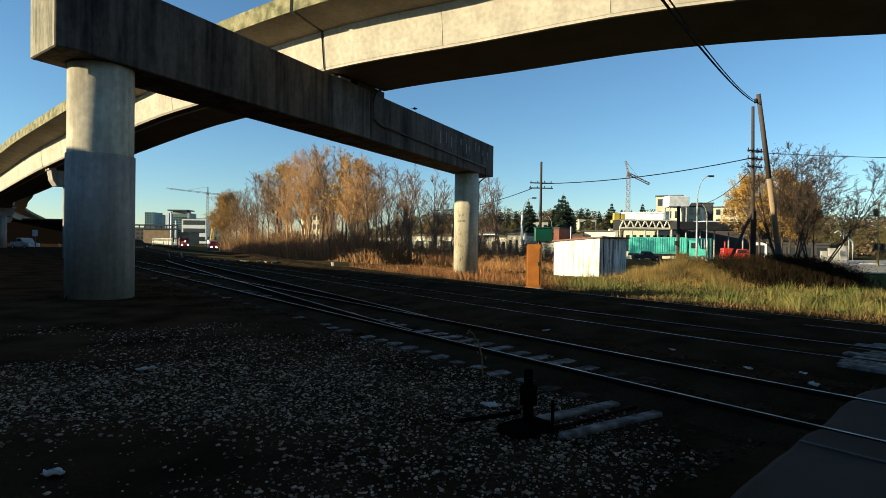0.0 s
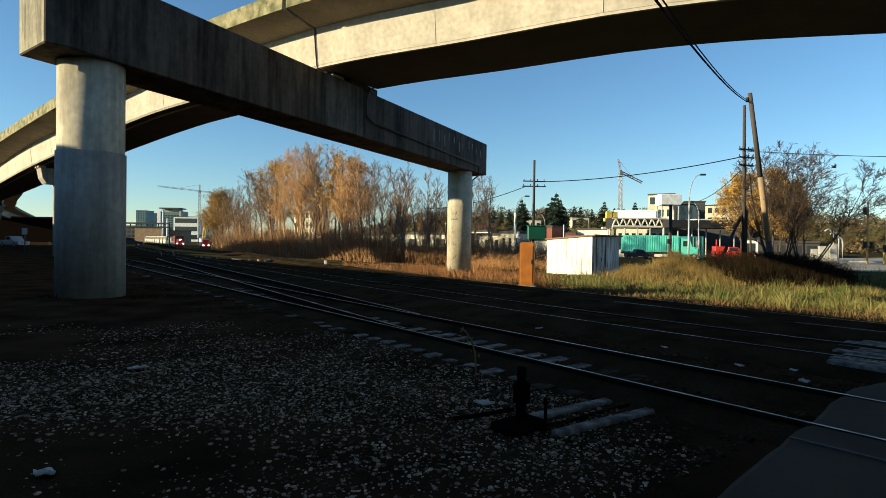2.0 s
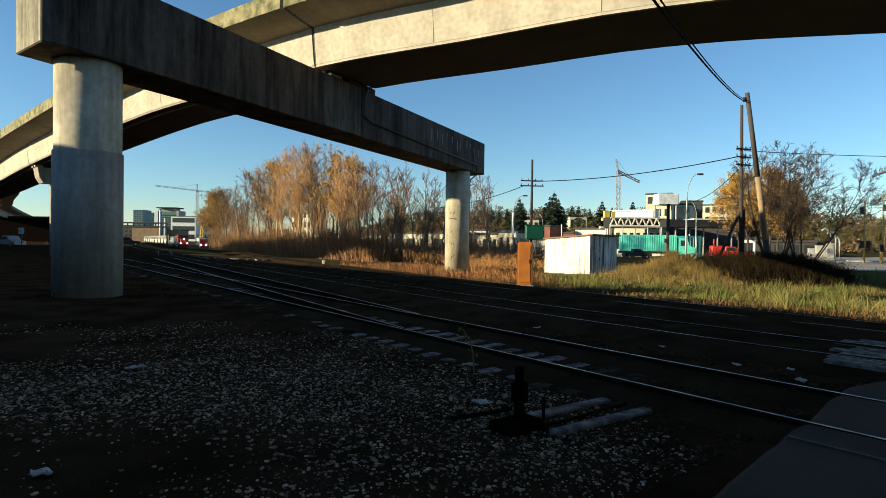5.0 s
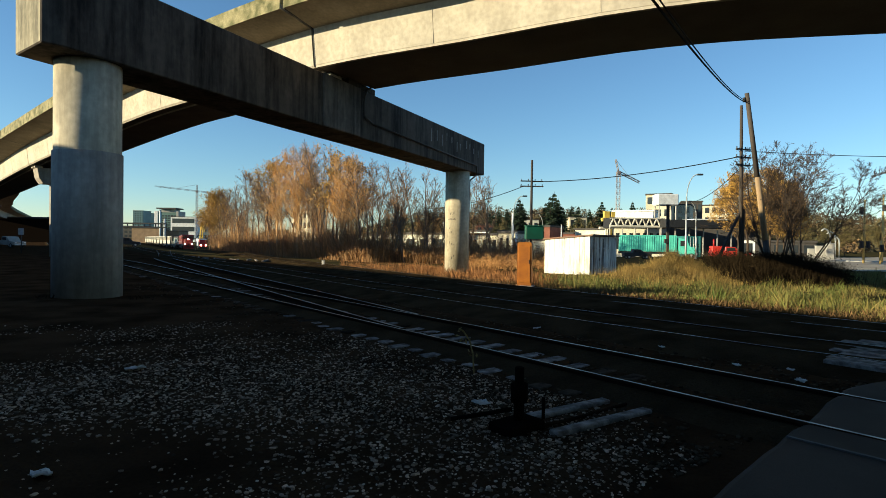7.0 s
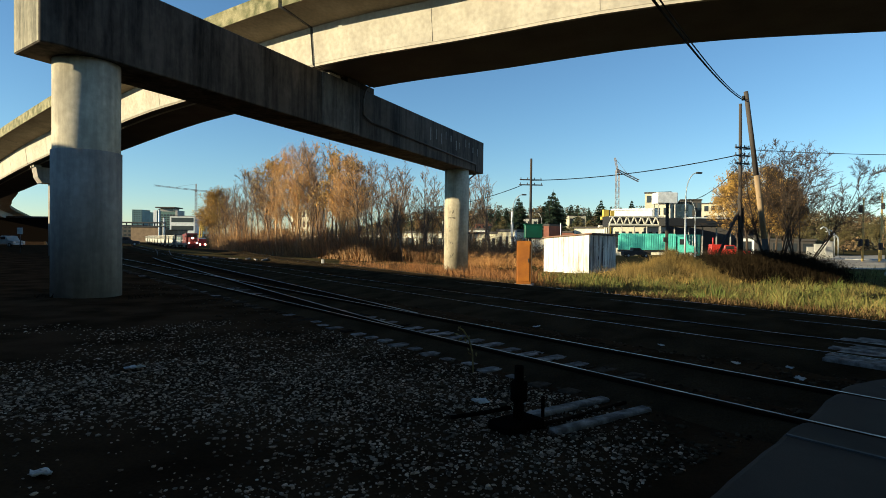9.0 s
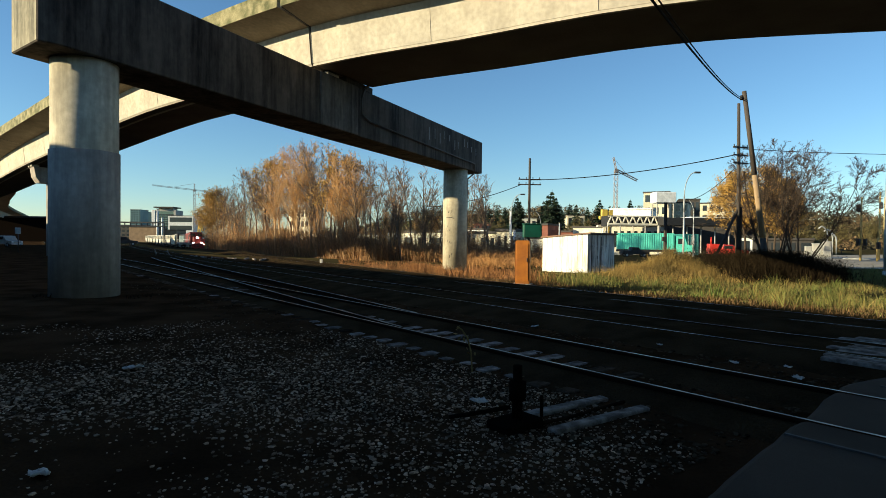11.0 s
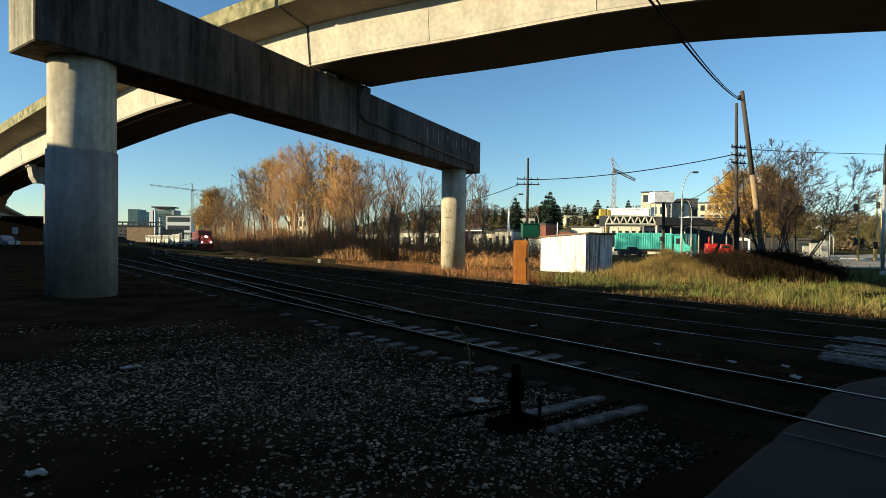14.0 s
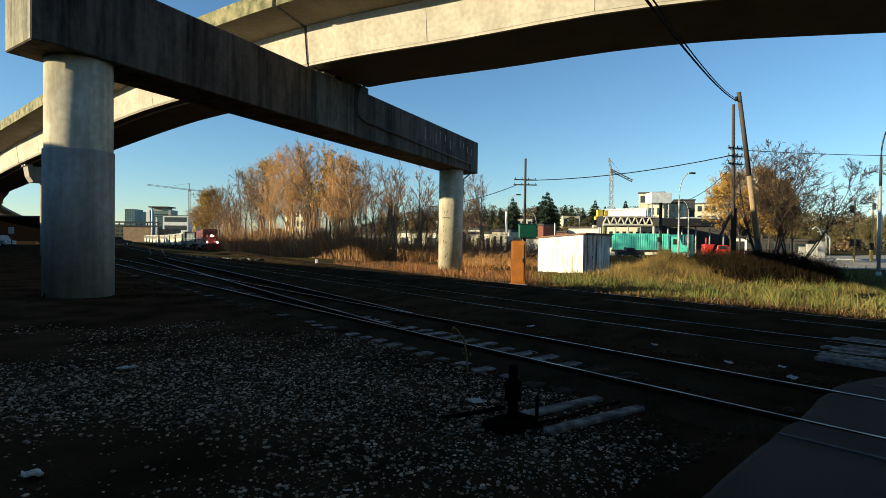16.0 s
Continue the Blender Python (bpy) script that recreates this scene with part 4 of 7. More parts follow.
def verge(rng):
    """Strip of dry grass beyond the tracks."""
    s = rng.uniform(2, 75)
    n = 17.6 + rng.random() ** 1.3 * 14
    p = at(n, s)
    b = p.x / p.y
    if n < 18.4 + 1.2 * noise.noise(Vector((s * 0.3, 0, 0))):
        return None
    if b > 0.20 + 0.05 * noise.noise(Vector((s * 0.5, n, 0))):
        return None
    if 8.0 < p.x < 15.2 and 40.6 < p.y < 46.5:
        return None
    if 0.185 < b < 0.40 and 33 < p.y < 42 and rng.random() < 0.72:
        return None
    if b < -0.165:
        return None
    if n > far_line(s) - 1.4 and n < far_line(s) + 1.8:
        return None
    if b < -0.06 and rng.random() < 0.45:
        return None
    return p.x, p.y, (0.25 + 1.9 * max(0.0, noise.noise(Vector((p.x * 0.8, p.y * 0.8, 2))) + 0.1)) * (0.5 + 0.5 * smooth(-0.13, 0.0, b))


def lawn(rng):
    """Green weedy grass towards the road."""
    s = rng.uniform(3.2, 34)
    n = 17.4 + rng.random() ** 1.2 * 44
    p = at(n, s)
    b = p.x / p.y
    if b < 0.17 + 0.1 * rng.random() or b > 1.0 or n < 18.3 + 0.9 * noise.noise(Vector((s * 0.4, 0, 0))) or p.x > 36 and p.y > 49:
        return None
    if 8.0 < p.x < 15.2 and 40.6 < p.y < 46.5:
        return None
    return p.x, p.y, 0.25 + 2.0 * max(0.0, noise.noise(Vector((p.x * 0.9, p.y * 0.9, 2))) + 0.1)


def mound_grass(rng):
    x, y = 16.4 + rng.gauss(0, 2.2), 37.6 + rng.gauss(0, 2.2)
    if x < 15.6 and y > 40:
        return None
    return x, y, 0.5 + 1.4 * abs(noise.noise(Vector((x * 0.9, y * 0.9, 7))))


blades("dry_grass", 62000, verge, 0.55, 0.012, M["verge_grass"], "dry red-brown grass along the tracks", "grass", 7, lean=0.42, leaves=1, leaf=0.022)
blades("green_grass", 78000, lawn, 0.42, 0.014, M["green_grass"], "green and yellow weedy grass", "grass", 8, lean=0.5, leaves=1, leaf=0.022)
blades("tall_grass", 19000, mound_grass, 0.66, 0.012, M["dry_grass"], "tall dry golden grass on an earth mound", "grass", 9, lean=0.36, leaves=2, leaf=0.025)
blades("lawn_straw", 9000, lawn, 0.5, 0.010, M["dry_grass"], "dry straw among the green grass", "grass", 10)


def grass_edge(rng):
    """Short dark brown grass between the far rail and the lawn."""
    s = rng.uniform(3.0, 40)
    n = 16.9 + rng.random() * 2.4
    p = at(n, s)
    return (p.x, p.y, rng.uniform(0.4, 1.0)) if n > 17.2 + 0.5 * noise.noise(Vector((s * 0.6, 3, 0))) else None


blades("edge_grass", 9000, grass_edge, 0.24, 0.012, M["edge_straw"], "short dark brown grass beside the far rail", "grass", 13, lean=0.5)


def column_weeds(rng):
    a = rng.uniform(0, 6.28)
    k = rng.choice(((-12.0, 17.4), (-11.6, 17.0), (-9.0, 17.2), (-8.7, 17.6)))
    return k[0] + rng.gauss(0, 0.22), k[1] + rng.gauss(0, 0.2), rng.uniform(0.4, 1.0)


blades("weeds", 70, column_weeds, 0.2, 0.014, M["bramble"], "dark weeds at the foot of the concrete column", "weeds", 12, lean=0.4)


# ---- gravel ----
def build_gravel():
    rng = random.Random(2)
    ico = [(0, 0, 1), (0.894, 0, 0.447), (0.276, 0.851, 0.447), (-0.724, 0.526, 0.447), (-0.724, -0.526, 0.447), (0.276, -0.851, 0.447), (0.724, 0.526, -0.447), (-0.276, 0.851, -0.447), (-0.894, 0, -0.447), (-0.276, -0.851, -0.447), (0.724, -0.526, -0.447)]
    tri = [(0, 1, 2), (0, 2, 3), (0, 3, 4), (0, 4, 5), (0, 5, 1), (1, 6, 2), (2, 7, 3), (3, 8, 4), (4, 9, 5), (5, 10, 1), (6, 7, 2), (7, 8, 3), (8, 9, 4), (9, 10, 5), (10, 6, 1)]

    def heap(count, spot, lo, hi):
        verts, faces = [], []
        for _ in range(count):
            got = spot(rng)
            if got is None:
                continue
            x, y = got
            r = lo + (hi - lo) * rng.random() ** 2.2
            a = rng.uniform(0, 6.28)
            ca, sa = math.cos(a), math.sin(a)
            sx, sy, sz = r * rng.uniform(0.7, 1.3), r * rng.uniform(0.6, 1.0), r * rng.uniform(0.35, 0.62)
            z = ground_z(x, y) + sz * 0.35
            k = len(verts)
            for vx, vy, vz in ico:
                j = rng.uniform(0.66, 1.25)
                px_, py_ = vx * sx * j, vy * sy * j
                verts.append((x + px_ * ca - py_ * sa, y + px_ * sa + py_ * ca, z + vz * sz * j))
            faces += [(k + p, k + q, k + t) for p, q, t in tri]
        return verts, faces

    def yard(r):
        d = 3.0 + 10.0 * r.random() ** 1.15
        b = r.uniform(-0.86, 0.62)
        x, y = b * d, d
        n, s = x * NX + y * NY, -x * NY + y * NX
        if n > 5.5 or s < 2.3:
            return None
        dens = noise.noise(Vector((x * 0.5, y * 0.5, 5))) * 0.8 + 0.04 + 1.3 * math.exp(-((x + 2.6) / 3.6) ** 2 - ((y - 7.2) / 2.6) ** 2)
        dens *= 1 - 0.85 * (1 - smooth(4.8, 6.3, y)) * (1 - smooth(-2.2, -0.7, x))
        return (x, y) if r.random() < dens else None

    def bed(r):
        s = 2.3 + 24 * r.random() ** 1.6
        n = r.uniform(4.2, 13.5)
        p = at(n, s)
        return (p.x, p.y)
    v, f = heap(56000, yard, 0.008, 0.029)
    stuff("gravel", v, f, M["stone"], "loose grey crushed stone on dark ground", "gravel")
    v, f = heap(9000, yard, 0.007, 0.020)
    stuff("pale_gravel", v, f, M["pale_stone"], "scattered pale stones in the gravel", "gravel")
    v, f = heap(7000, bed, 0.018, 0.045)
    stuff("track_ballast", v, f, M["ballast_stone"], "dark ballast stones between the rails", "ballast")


build_gravel()


# ---- things beside the tracks ----
def build_shed():
    a, c, e = Vector((8.53, 43.46, 0)), Vector((11.41, 41.22, 0)), Vector((14.78, 45.67, 0))
    u, v = (c - a).normalized(), (e - c).normalized()
    W, D = (c - a).length, (e - c).length
    m = Matrix(((u.x, v.x, 0, a.x), (u.y, v.y, 0, a.y), (0, 0, 1, -0.52), (0, 0, 0, 1)))
    root = thing("shed", m, "small white-painted board shed with a flat felt roof", "shed")
    rng = random.Random(1)
    H0, H1 = 2.66, 2.95

    def top(x):
        return H0 + (H1 - H0) * x / W
    # dark core puts the shade of the board gaps into its colour
    bm = bmesh.new()
    box(bm, 0.04, W - 0.04, 0.04, D - 0.04, 0.0, H0 - 0.05)
    part("frame", bm, M["dark_wood"], root)
    k = 9
    for i in range(k):
        x0, x1 = W * i / k + 0.011, W * (i + 1) / k - 0.009
        bm = bmesh.new()
        box(bm, x0, x1, -0.006 - rng.uniform(0, 0.012), 0.038, 0.03 + rng.uniform(0, 0.05), top((x0 + x1) / 2) - 0.03, 0.004)
        part("board", bm, M["white_board"], root)
    k = 9
    for i in range(k):
        y0, y1 = D * i / k + 0.03, D * (i + 1) / k - 0.03
        for x0, x1 in ((W - 0.038, W + 0.008 + rng.uniform(0, 0.014)), (-0.01, 0.036)):
            bm = bmesh.new()
            box(bm, x0, x1, y0, y1, 0.03 + rng.uniform(0, 0.06), (H1 if x0 > 1 else H0) - 0.05, 0.004)
            part("board", bm, M["grey_board"], root, "peeling grey-white board")
    # doors on the long side: battens, hinges
    for y0, y1 in ((0.7, 1.85), (2.6, 3.75)):
        for z in (0.45, 1.95):
            bm = bmesh.new()
            box(bm, W + 0.02, W + 0.05, y0, y1, z, z + 0.12, 0.006)
            part("door_batten", bm, M["grey_board"], root)
        bm = bmesh.new()
        box(bm, W + 0.02, W + 0.045, y0 - 0.03, y0 + 0.03, 0.1, H1 - 0.2)
        part("door_gap", bm, M["dark_metal"], root)
    bm = bmesh.new()
    box(bm, W + 0.03, W + 0.07, 1.7, 1.78, 1.05, 1.3, 0.01)
    part("latch", bm, M["dark_metal"], root)
    bm = bmesh.new()
    vs = [bm.verts.new((x, y, z)) for zo in (0, 0.1) for x, y, z in ((-0.14, -0.14, H0 - 0.04 + zo), (W + 0.25, -0.14, H1 + zo), (W + 0.25, D + 0.15, H1 + zo), (-0.14, D + 0.15, H0 - 0.04 + zo))]
    for q in ((3, 2, 1, 0), (4, 5, 6, 7), (0, 1, 5, 4), (1, 2, 6, 5), (2, 3, 7, 6), (3, 0, 4, 7)):
        bm.faces.new([vs[i] for i in q])
    bmesh.ops.recalc_face_normals(bm, faces=bm.faces)
    part("roof", bm, M["roof_felt"], root, "weathered rust-brown roofing felt")
    return root


build_shed()


def build_orange_cabinet():
    root = thing("relay_cabinet", pose(3.86, 23.9, ground_z(3.86, 23.9) - 0.02, 0, 0, -14), "slim orange steel trackside cabinet on a concrete foot", "cabinet")
    bm = bmesh.new()
    prof = [(-0.30, 0.08), (0.30, 0.08)] + [(0.22 + 0.08 * math.cos(radians(a)), 1.82 + 0.08 * math.sin(radians(a))) for a in range(0, 91, 18)] + [(-0.22 - 0.08 * math.sin(radians(a)), 1.82 + 0.08 * math.cos(radians(a))) for a in range(0, 91, 18)]
    r0 = [bm.verts.new((x, -0.28, z)) for x, z in prof]
    r1 = [bm.verts.new((x, 0.28, z)) for x, z in prof]
    k = len(prof)
    for q in range(k):
        bm.faces.new((r0[q], r0[(q + 1) % k], r1[(q + 1) % k], r1[q]))
    bm.faces.new(r0[::-1]), bm.faces.new(r1)
    bmesh.ops.recalc_face_normals(bm, faces=bm.faces)
    body = part("body", bm, M["orange"], root)
    bm = bmesh.new()
    box(bm, -0.25, 0.25, -0.305, -0.282, 0.2, 1.76, 0.008)
    door = part("door", bm, M["orange"], root)
    bm = bmesh.new()
    box(bm, 0.18, 0.22, -0.345, -0.306, 1.0, 1.16, 0.006)
    part("handle", bm, M["dark_metal"], door)
    bm = bmesh.new()
    box(bm, -0.4, 0.4, -0.36, 0.36, -0.2, 0.08, 0.02)
    part("foot", bm, M["kerb"], root)


build_orange_cabinet()


def build_green_box():
    p = out(0.1765, 27.6)
    root = thing("green_signal_box", Matrix.Translation(p), "green steel box on a thin post beside the tracks", "signal box")
    z0, z1 = 2.0 - p.z + 0.02, 2.66 - p.z
    bm = bmesh.new()
    box(bm, -0.42, 0.42, -0.2, 0.2, z0, z1, 0.02)
    part("body", bm, M["green_sign"], root)
    bm = bmesh.new()
    box(bm, -0.46, 0.46, -0.24, 0.24, z1, z1 + 0.04, 0.01)
    part("lid", bm, M["green_sign"], root)
    bm = bmesh.new()
    rod(bm, (-0.3, 0, -0.3), (-0.3, 0, z0), 0.05, 0.05, 10)
    part("post", bm, M["dark_metal"], root)


build_green_box()


def build_switch_stand():
    root = thing("switch_stand", pose(0.86, 5.55, 0, 0, 0, 38), "black switch stand with a bent lever beside the points", "switch stand")
    bm = bmesh.new()
    box(bm, -0.28, 0.22, -0.16, 0.16, 0.0, 0.10, 0.02)
    part("base", bm, M["tar_black"], root)
    bm = bmesh.new()
    rod(bm, (0, 0, 0.08), (0, 0, 0.62), 0.055, 0.045, 12)
    rod(bm, (0, 0, 0.28), (0, 0, 0.46), 0.085, 0.085, 12)
    part("spindle", bm, M["tar_black"], root)
    bm = bmesh.new()
    tube(bm, [(-0.05, 0.05, 0.2), (-0.32, 0.2, 0.16), (-0.52, 0.42, 0.10)], 0.022, 8)
    part("lever", bm, M["tar_black"], root)
    bm = bmesh.new()
    tube(bm, [(0.05, -0.1, 0.03), (0.6, -0.14, 0.02), (1.6, -0.16, 0.02)], 0.018, 8)
    part("throw_rod", bm, M["steel"], root)
    bm = bmesh.new()
    rod(bm, (0.42, 0.05, 0.02), (0.42, 0.05, 0.24), 0.018, 0.018, 8)
    part("pin", bm, M["tar_black"], root)
    # dry weed stalk beside it
    root2 = thing("weed", Matrix.Translation((0.56, 7.85, 0)), "single dry bent weed stalk", "weed")
    bm = bmesh.new()
    tube(bm, [(0.02, 0, -0.05), (0.0, 0.0, 0.28), (-0.05, 0, 0.48), (-0.13, 0.02, 0.60), (-0.2, 0.02, 0.64)], 0.012, 5)
    part("stalk", bm, M["dry_grass"], root2)
    rng = random.Random(3)
    v, f = leaf_cloud(rng, [(Vector((-0.1, 0, 0.5)), Vector((0, 0, 1))), (Vector((0, 0, 0.3)), Vector((0, 0, 1))), (Vector((-0.18, 0, 0.62)), Vector((0, 0, 1)))], 4, 0.035, 0.05)
    share("leaves", fast_mesh("leaves", v, f, M["dry_grass"]), root2)


build_switch_stand()


def build_litter():
    rng = random.Random(9)
    for x, y, r in ((-4.11, 7.85, 0.11), (-3.0, 4.37, 0.085), (0.55, 6.37, 0.085), (4.95, 7.48, 0.06), (4.56, 8.39, 0.055), (2.19, 11.83, 0.07), (5.23, 8.15, 0.045), (4.04, 9.9, 0.05)):
        bm = bmesh.new()
        k = 7
        off = Vector((x * 3, y * 3, 0))
        grid = []
        for i in range(k):
            row = []
            for j in range(k):
                u, v = i / (k - 1) * 2 - 1, j / (k - 1) * 2 - 1
                q = Vector((u, v, 0)) * 1.6 + off
                row.append(bm.verts.new((u * r + 0.3 * r * noise.noise(q), v * r * 0.75 + 0.3 * r * noise.noise(q + Vector((5, 0, 0))), r * (0.28 + 0.55 * abs(noise.noise(q * 1.1 + Vector((0, 9, 0)))) + 0.12 * (u * u)))))
            grid.append(row)
        for i in range(k - 1):
            for j in range(k - 1):
                bm.faces.new((grid[i][j], grid[i + 1][j], grid[i + 1][j + 1], grid[i][j + 1]))
        g = bmesh.ops.extrude_face_region(bm, geom=list(bm.faces))
        for v in [q for q in g["geom"] if isinstance(q, bmesh.types.BMVert)]:
            v.co.z -= r * 0.16
        bmesh.ops.recalc_face_normals(bm, faces=bm.faces)
        ob = solo("litter", bm, M["litter"], "crumpled scrap of white paper on the gravel", "litter", group="litter")
        n = x * NX + y * NY
        ob.location = (x, y, ground_z(x, y) + (0.03 if n > 5 else 0.0))
        ob.rotation_euler = (0.12, 0.1, rng.uniform(0, 6))
    p = out(-0.195, 39.8)
    root = thing("marker_post", Matrix.Translation(p), "short white marker post at the edge of the grass", "marker post")
    bm = bmesh.new()
    box(bm, -0.10, 0.10, -0.06, 0.06, -0.1, 0.42, 0.02)
    part("post", bm, M["grey_board"], root)
    bm = bmesh.new()
    box(bm, -0.11, 0.11, -0.07, 0.07, 0.42, 0.46, 0.01)
    part("cap", bm, M["dark_metal"], root)


build_litter()


# ---- poles, wires, lamps ----
def crossarm(root, z, half, turn, pins=4):
    bm = bmesh.new()
    m = Matrix.Rotation(turn, 4, "Z")
    box(bm, -half, half, -0.06, 0.06, z - 0.06, z + 0.06, 0.01, m)
    arm = part("crossarm", bm, M["dark_wood"], root)
    for i in range(pins):
        x = -half * 0.9 + 1.8 * half * i / (pins - 1)
        bm = bmesh.new()
        rod(bm, m @ Vector((x, 0, z + 0.05)), m @ Vector((x, 0, z + 0.24)), 0.035, 0.05, 8)
        part("insulator", bm, M["dark_metal"], arm)


def build_poles():
    # far pole
    p = out(0.1715, 62)
    root = thing("utility_pole", Matrix.Translation(p), "tall brown wooden utility pole with two crossarms", "utility pole", group="utility poles")
    top = rise(0.1465, 62) - p.z
    bm = bmesh.new()
    rod(bm, (0, 0, -0.5), (0, 0, top), 0.17, 0.12, 12)
    part("pole", bm, M["dark_wood"], root)
    crossarm(root, rise(0.109, 62) - p.z, 1.25, 0.1)
    crossarm(root, rise(0.100, 62) - p.z, 1.3, 0.05)
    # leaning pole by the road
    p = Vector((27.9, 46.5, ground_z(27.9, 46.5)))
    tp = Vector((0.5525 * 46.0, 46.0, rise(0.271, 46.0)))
    root = thing("utility_pole", Matrix.Translation(p), "thick leaning wooden pole, painted dark for shade above a sunlit brown shaft", "utility pole", group="utility poles")
    # dark ends and pale middle hold the pole's shade and sunlight as colour
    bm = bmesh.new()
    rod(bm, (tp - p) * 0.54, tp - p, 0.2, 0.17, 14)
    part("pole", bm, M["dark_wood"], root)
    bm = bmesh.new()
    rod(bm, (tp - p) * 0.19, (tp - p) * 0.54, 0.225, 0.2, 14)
    part("bare_shaft", bm, M["sunlit_pole_wood"], root, "sunlit stretch of the pole, painted paler")
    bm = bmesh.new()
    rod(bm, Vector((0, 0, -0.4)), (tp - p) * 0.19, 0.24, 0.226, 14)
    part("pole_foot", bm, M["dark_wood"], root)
    bm = bmesh.new()
    rod(bm, (tp - p) * 0.955 + Vector((-0.3, 0, -0.05)), (tp - p) * 0.955 + Vector((-0.3, 0, 0.3)), 0.12, 0.12, 10)
    part("cable_clamp", bm, M["black"], root)
    # upright pole with crossarms and a brace
    p = out(0.5485, 49)
    root = thing("utility_pole", Matrix.Translation(p), "dark wooden utility pole with three crossarms and a brace", "utility pole", group="utility poles")
    top = rise(0.249, 49) - p.z
    bm = bmesh.new()
    rod(bm, (0, 0, -0.4), (-0.25, 0, top), 0.18, 0.12, 12)
    part("pole", bm, M["dark_wood"], root)
    for e in (0.171, 0.157, 0.143):
        crossarm(root, rise(e, 49) - p.z, 0.85, 0.35)
    for sx, e0, e1 in ((0.16, 0.065, -0.01), (-0.02, 0.03, -0.03)):
        bm = bmesh.new()
        rod(bm, (sx, 0.1, -0.3), (sx, 0.1, rise(e0, 49) - p.z), 0.12, 0.12, 10)
        part("splint", bm, M["dark_wood"], root)
    bm = bmesh.new()
    rod(bm, (-2.75, 0, -0.4), (-0.1, 0, rise(0.063, 49) - p.z), 0.13, 0.11, 10)
    part("brace", bm, M["dark_wood"], root)


build_poles()


def sag(p, q, drop, k=24):
    return [Vector(p).lerp(Vector(q), i / k) - Vector((0, 0, 4 * drop * (i / k) * (1 - i / k))) for i in range(k + 1)]


def hose(pts, r, seg=5):
    """One continuous round cable along a line of points."""
    bm = bmesh.new()
    rings = []
    for i, p in enumerate(pts):
        w = (Vector(pts[min(i + 1, len(pts) - 1)]) - Vector(pts[max(0, i - 1)])).normalized()
        side = w.cross(Vector((0, 0, 1))).normalized()
        up = side.cross(w)
        rings.append([bm.verts.new(Vector(p) + side * r * math.cos(a) + up * r * math.sin(a)) for a in (2 * math.pi * k / seg for k in range(seg))])
    for r0, r1 in zip(rings[:-1], rings[1:]):
        for k in range(seg):
            bm.faces.new((r0[k], r0[(k + 1) % seg], r1[(k + 1) % seg], r1[k])).smooth = True
    bm.faces.new(rings[0][::-1])
    bm.faces.new(rings[-1])
    return bm


def build_wires():
    def wire(p, q, drop, r, label="black overhead cable strung between poles"):
        return solo("overhead_cable", hose(sag(p, q, drop), r, 5), M["wire"], label, "cable", group="overhead cables")
    a = Vector((0.1715 * 62, 62, rise(0.108, 62)))
    b = Vector((0.541 * 49, 49, rise(0.158, 49)))
    wire(a, b, 0.5, 0.045)
    wire(a + Vector((-0.9, 0, -0.5)), Vector((-0.02 * 75, 75, rise(0.058, 75))), 0.6, 0.04)
    tp = Vector((0.548 * 46.0, 46.0, rise(0.256, 46.0)))
    low = Vector((5.3, 14.0, 7.95))
    wire(tp, low, 0.35, 0.038)
    wire(tp + Vector((0.1, 0, 0.1)), low + Vector((0.12, 0, 0.08)), 0.40, 0.024)
    wire(low, Vector((-7.0, -8.0, 8.6)), 0.3, 0.038)
    wire(b + Vector((0.4, 0, 0.5)), Vector((70, 60, rise(0.165, 60) + 0.6)), 0.5, 0.03)
    wire(Vector((0.540 * 49, 49, rise(0.135, 49))), Vector((0.455 * 62, 62, rise(0.075, 62))), 0.5, 0.03)


build_wires()


def build_street_lamp(b, dist, head_e, arm, turn, label, upper="lamp_steel", r=0.11):
    p = out(b, dist)
    root = thing("street_lamp", Matrix.Translation(p) @ Matrix.Rotation(turn, 4, "Z"), label, "street lamp", group="street lamps")
    h = rise(head_e, dist) - p.z
    bm = bmesh.new()
    rod(bm, (0, 0, -0.3), (0, 0, h * 0.56), r, r * 0.85, 12)
    part("pole", bm, M["lamp_steel"], root)
    bm = bmesh.new()
    rod(bm, (0, 0, h * 0.56), (0, 0, h * 0.74), r * 0.8, r * 0.68, 12)
    part("upper_pole", bm, M[upper], root)
    bm = bmesh.new()
    pts = []
    for i in range(9):
        a = math.pi / 2 * i / 8
        pts.append((arm * (1 - math.cos(a)), 0, h * 0.74 + (h * 0.26 - 0.05) * math.sin(a)))
    tube(bm, pts, 0.05, 8)
    part("arm", bm, M[upper], root)
    bm = bmesh.new()
    box(bm, arm - 0.05, arm + 0.6, -0.14, 0.14, h - 0.14, h + 0.05, 0.04)
    part("lamp_head", bm, M["dark_metal"], root)
    bm = bmesh.new()
    rod(bm, (0, 0, -0.2), (0, 0, 0.35), 0.2, 0.17, 12)
    part("base", bm, M["lamp_steel"], root)
    return root


STREET_LAMP = "grey steel street lamp with a curved arm"
build_street_lamp(0.4485, 62, 0.126, 1.15, 0, STREET_LAMP)
build_street_lamp(0.466, 95, 0.078, -1.4, 0, STREET_LAMP)
build_street_lamp(0.140, 80, 0.083, 1.3, 0, STREET_LAMP)
build_street_lamp(0.192, 120, 0.052, -1.2, 0, STREET_LAMP)
# dark metal stands in for the shade on this lamp's upper part
build_street_lamp(0.8155, 42, 0.236, 1.6, 0, "pale steel roadside street lamp, upper part painted dark for shade", "dark_metal", 0.13)


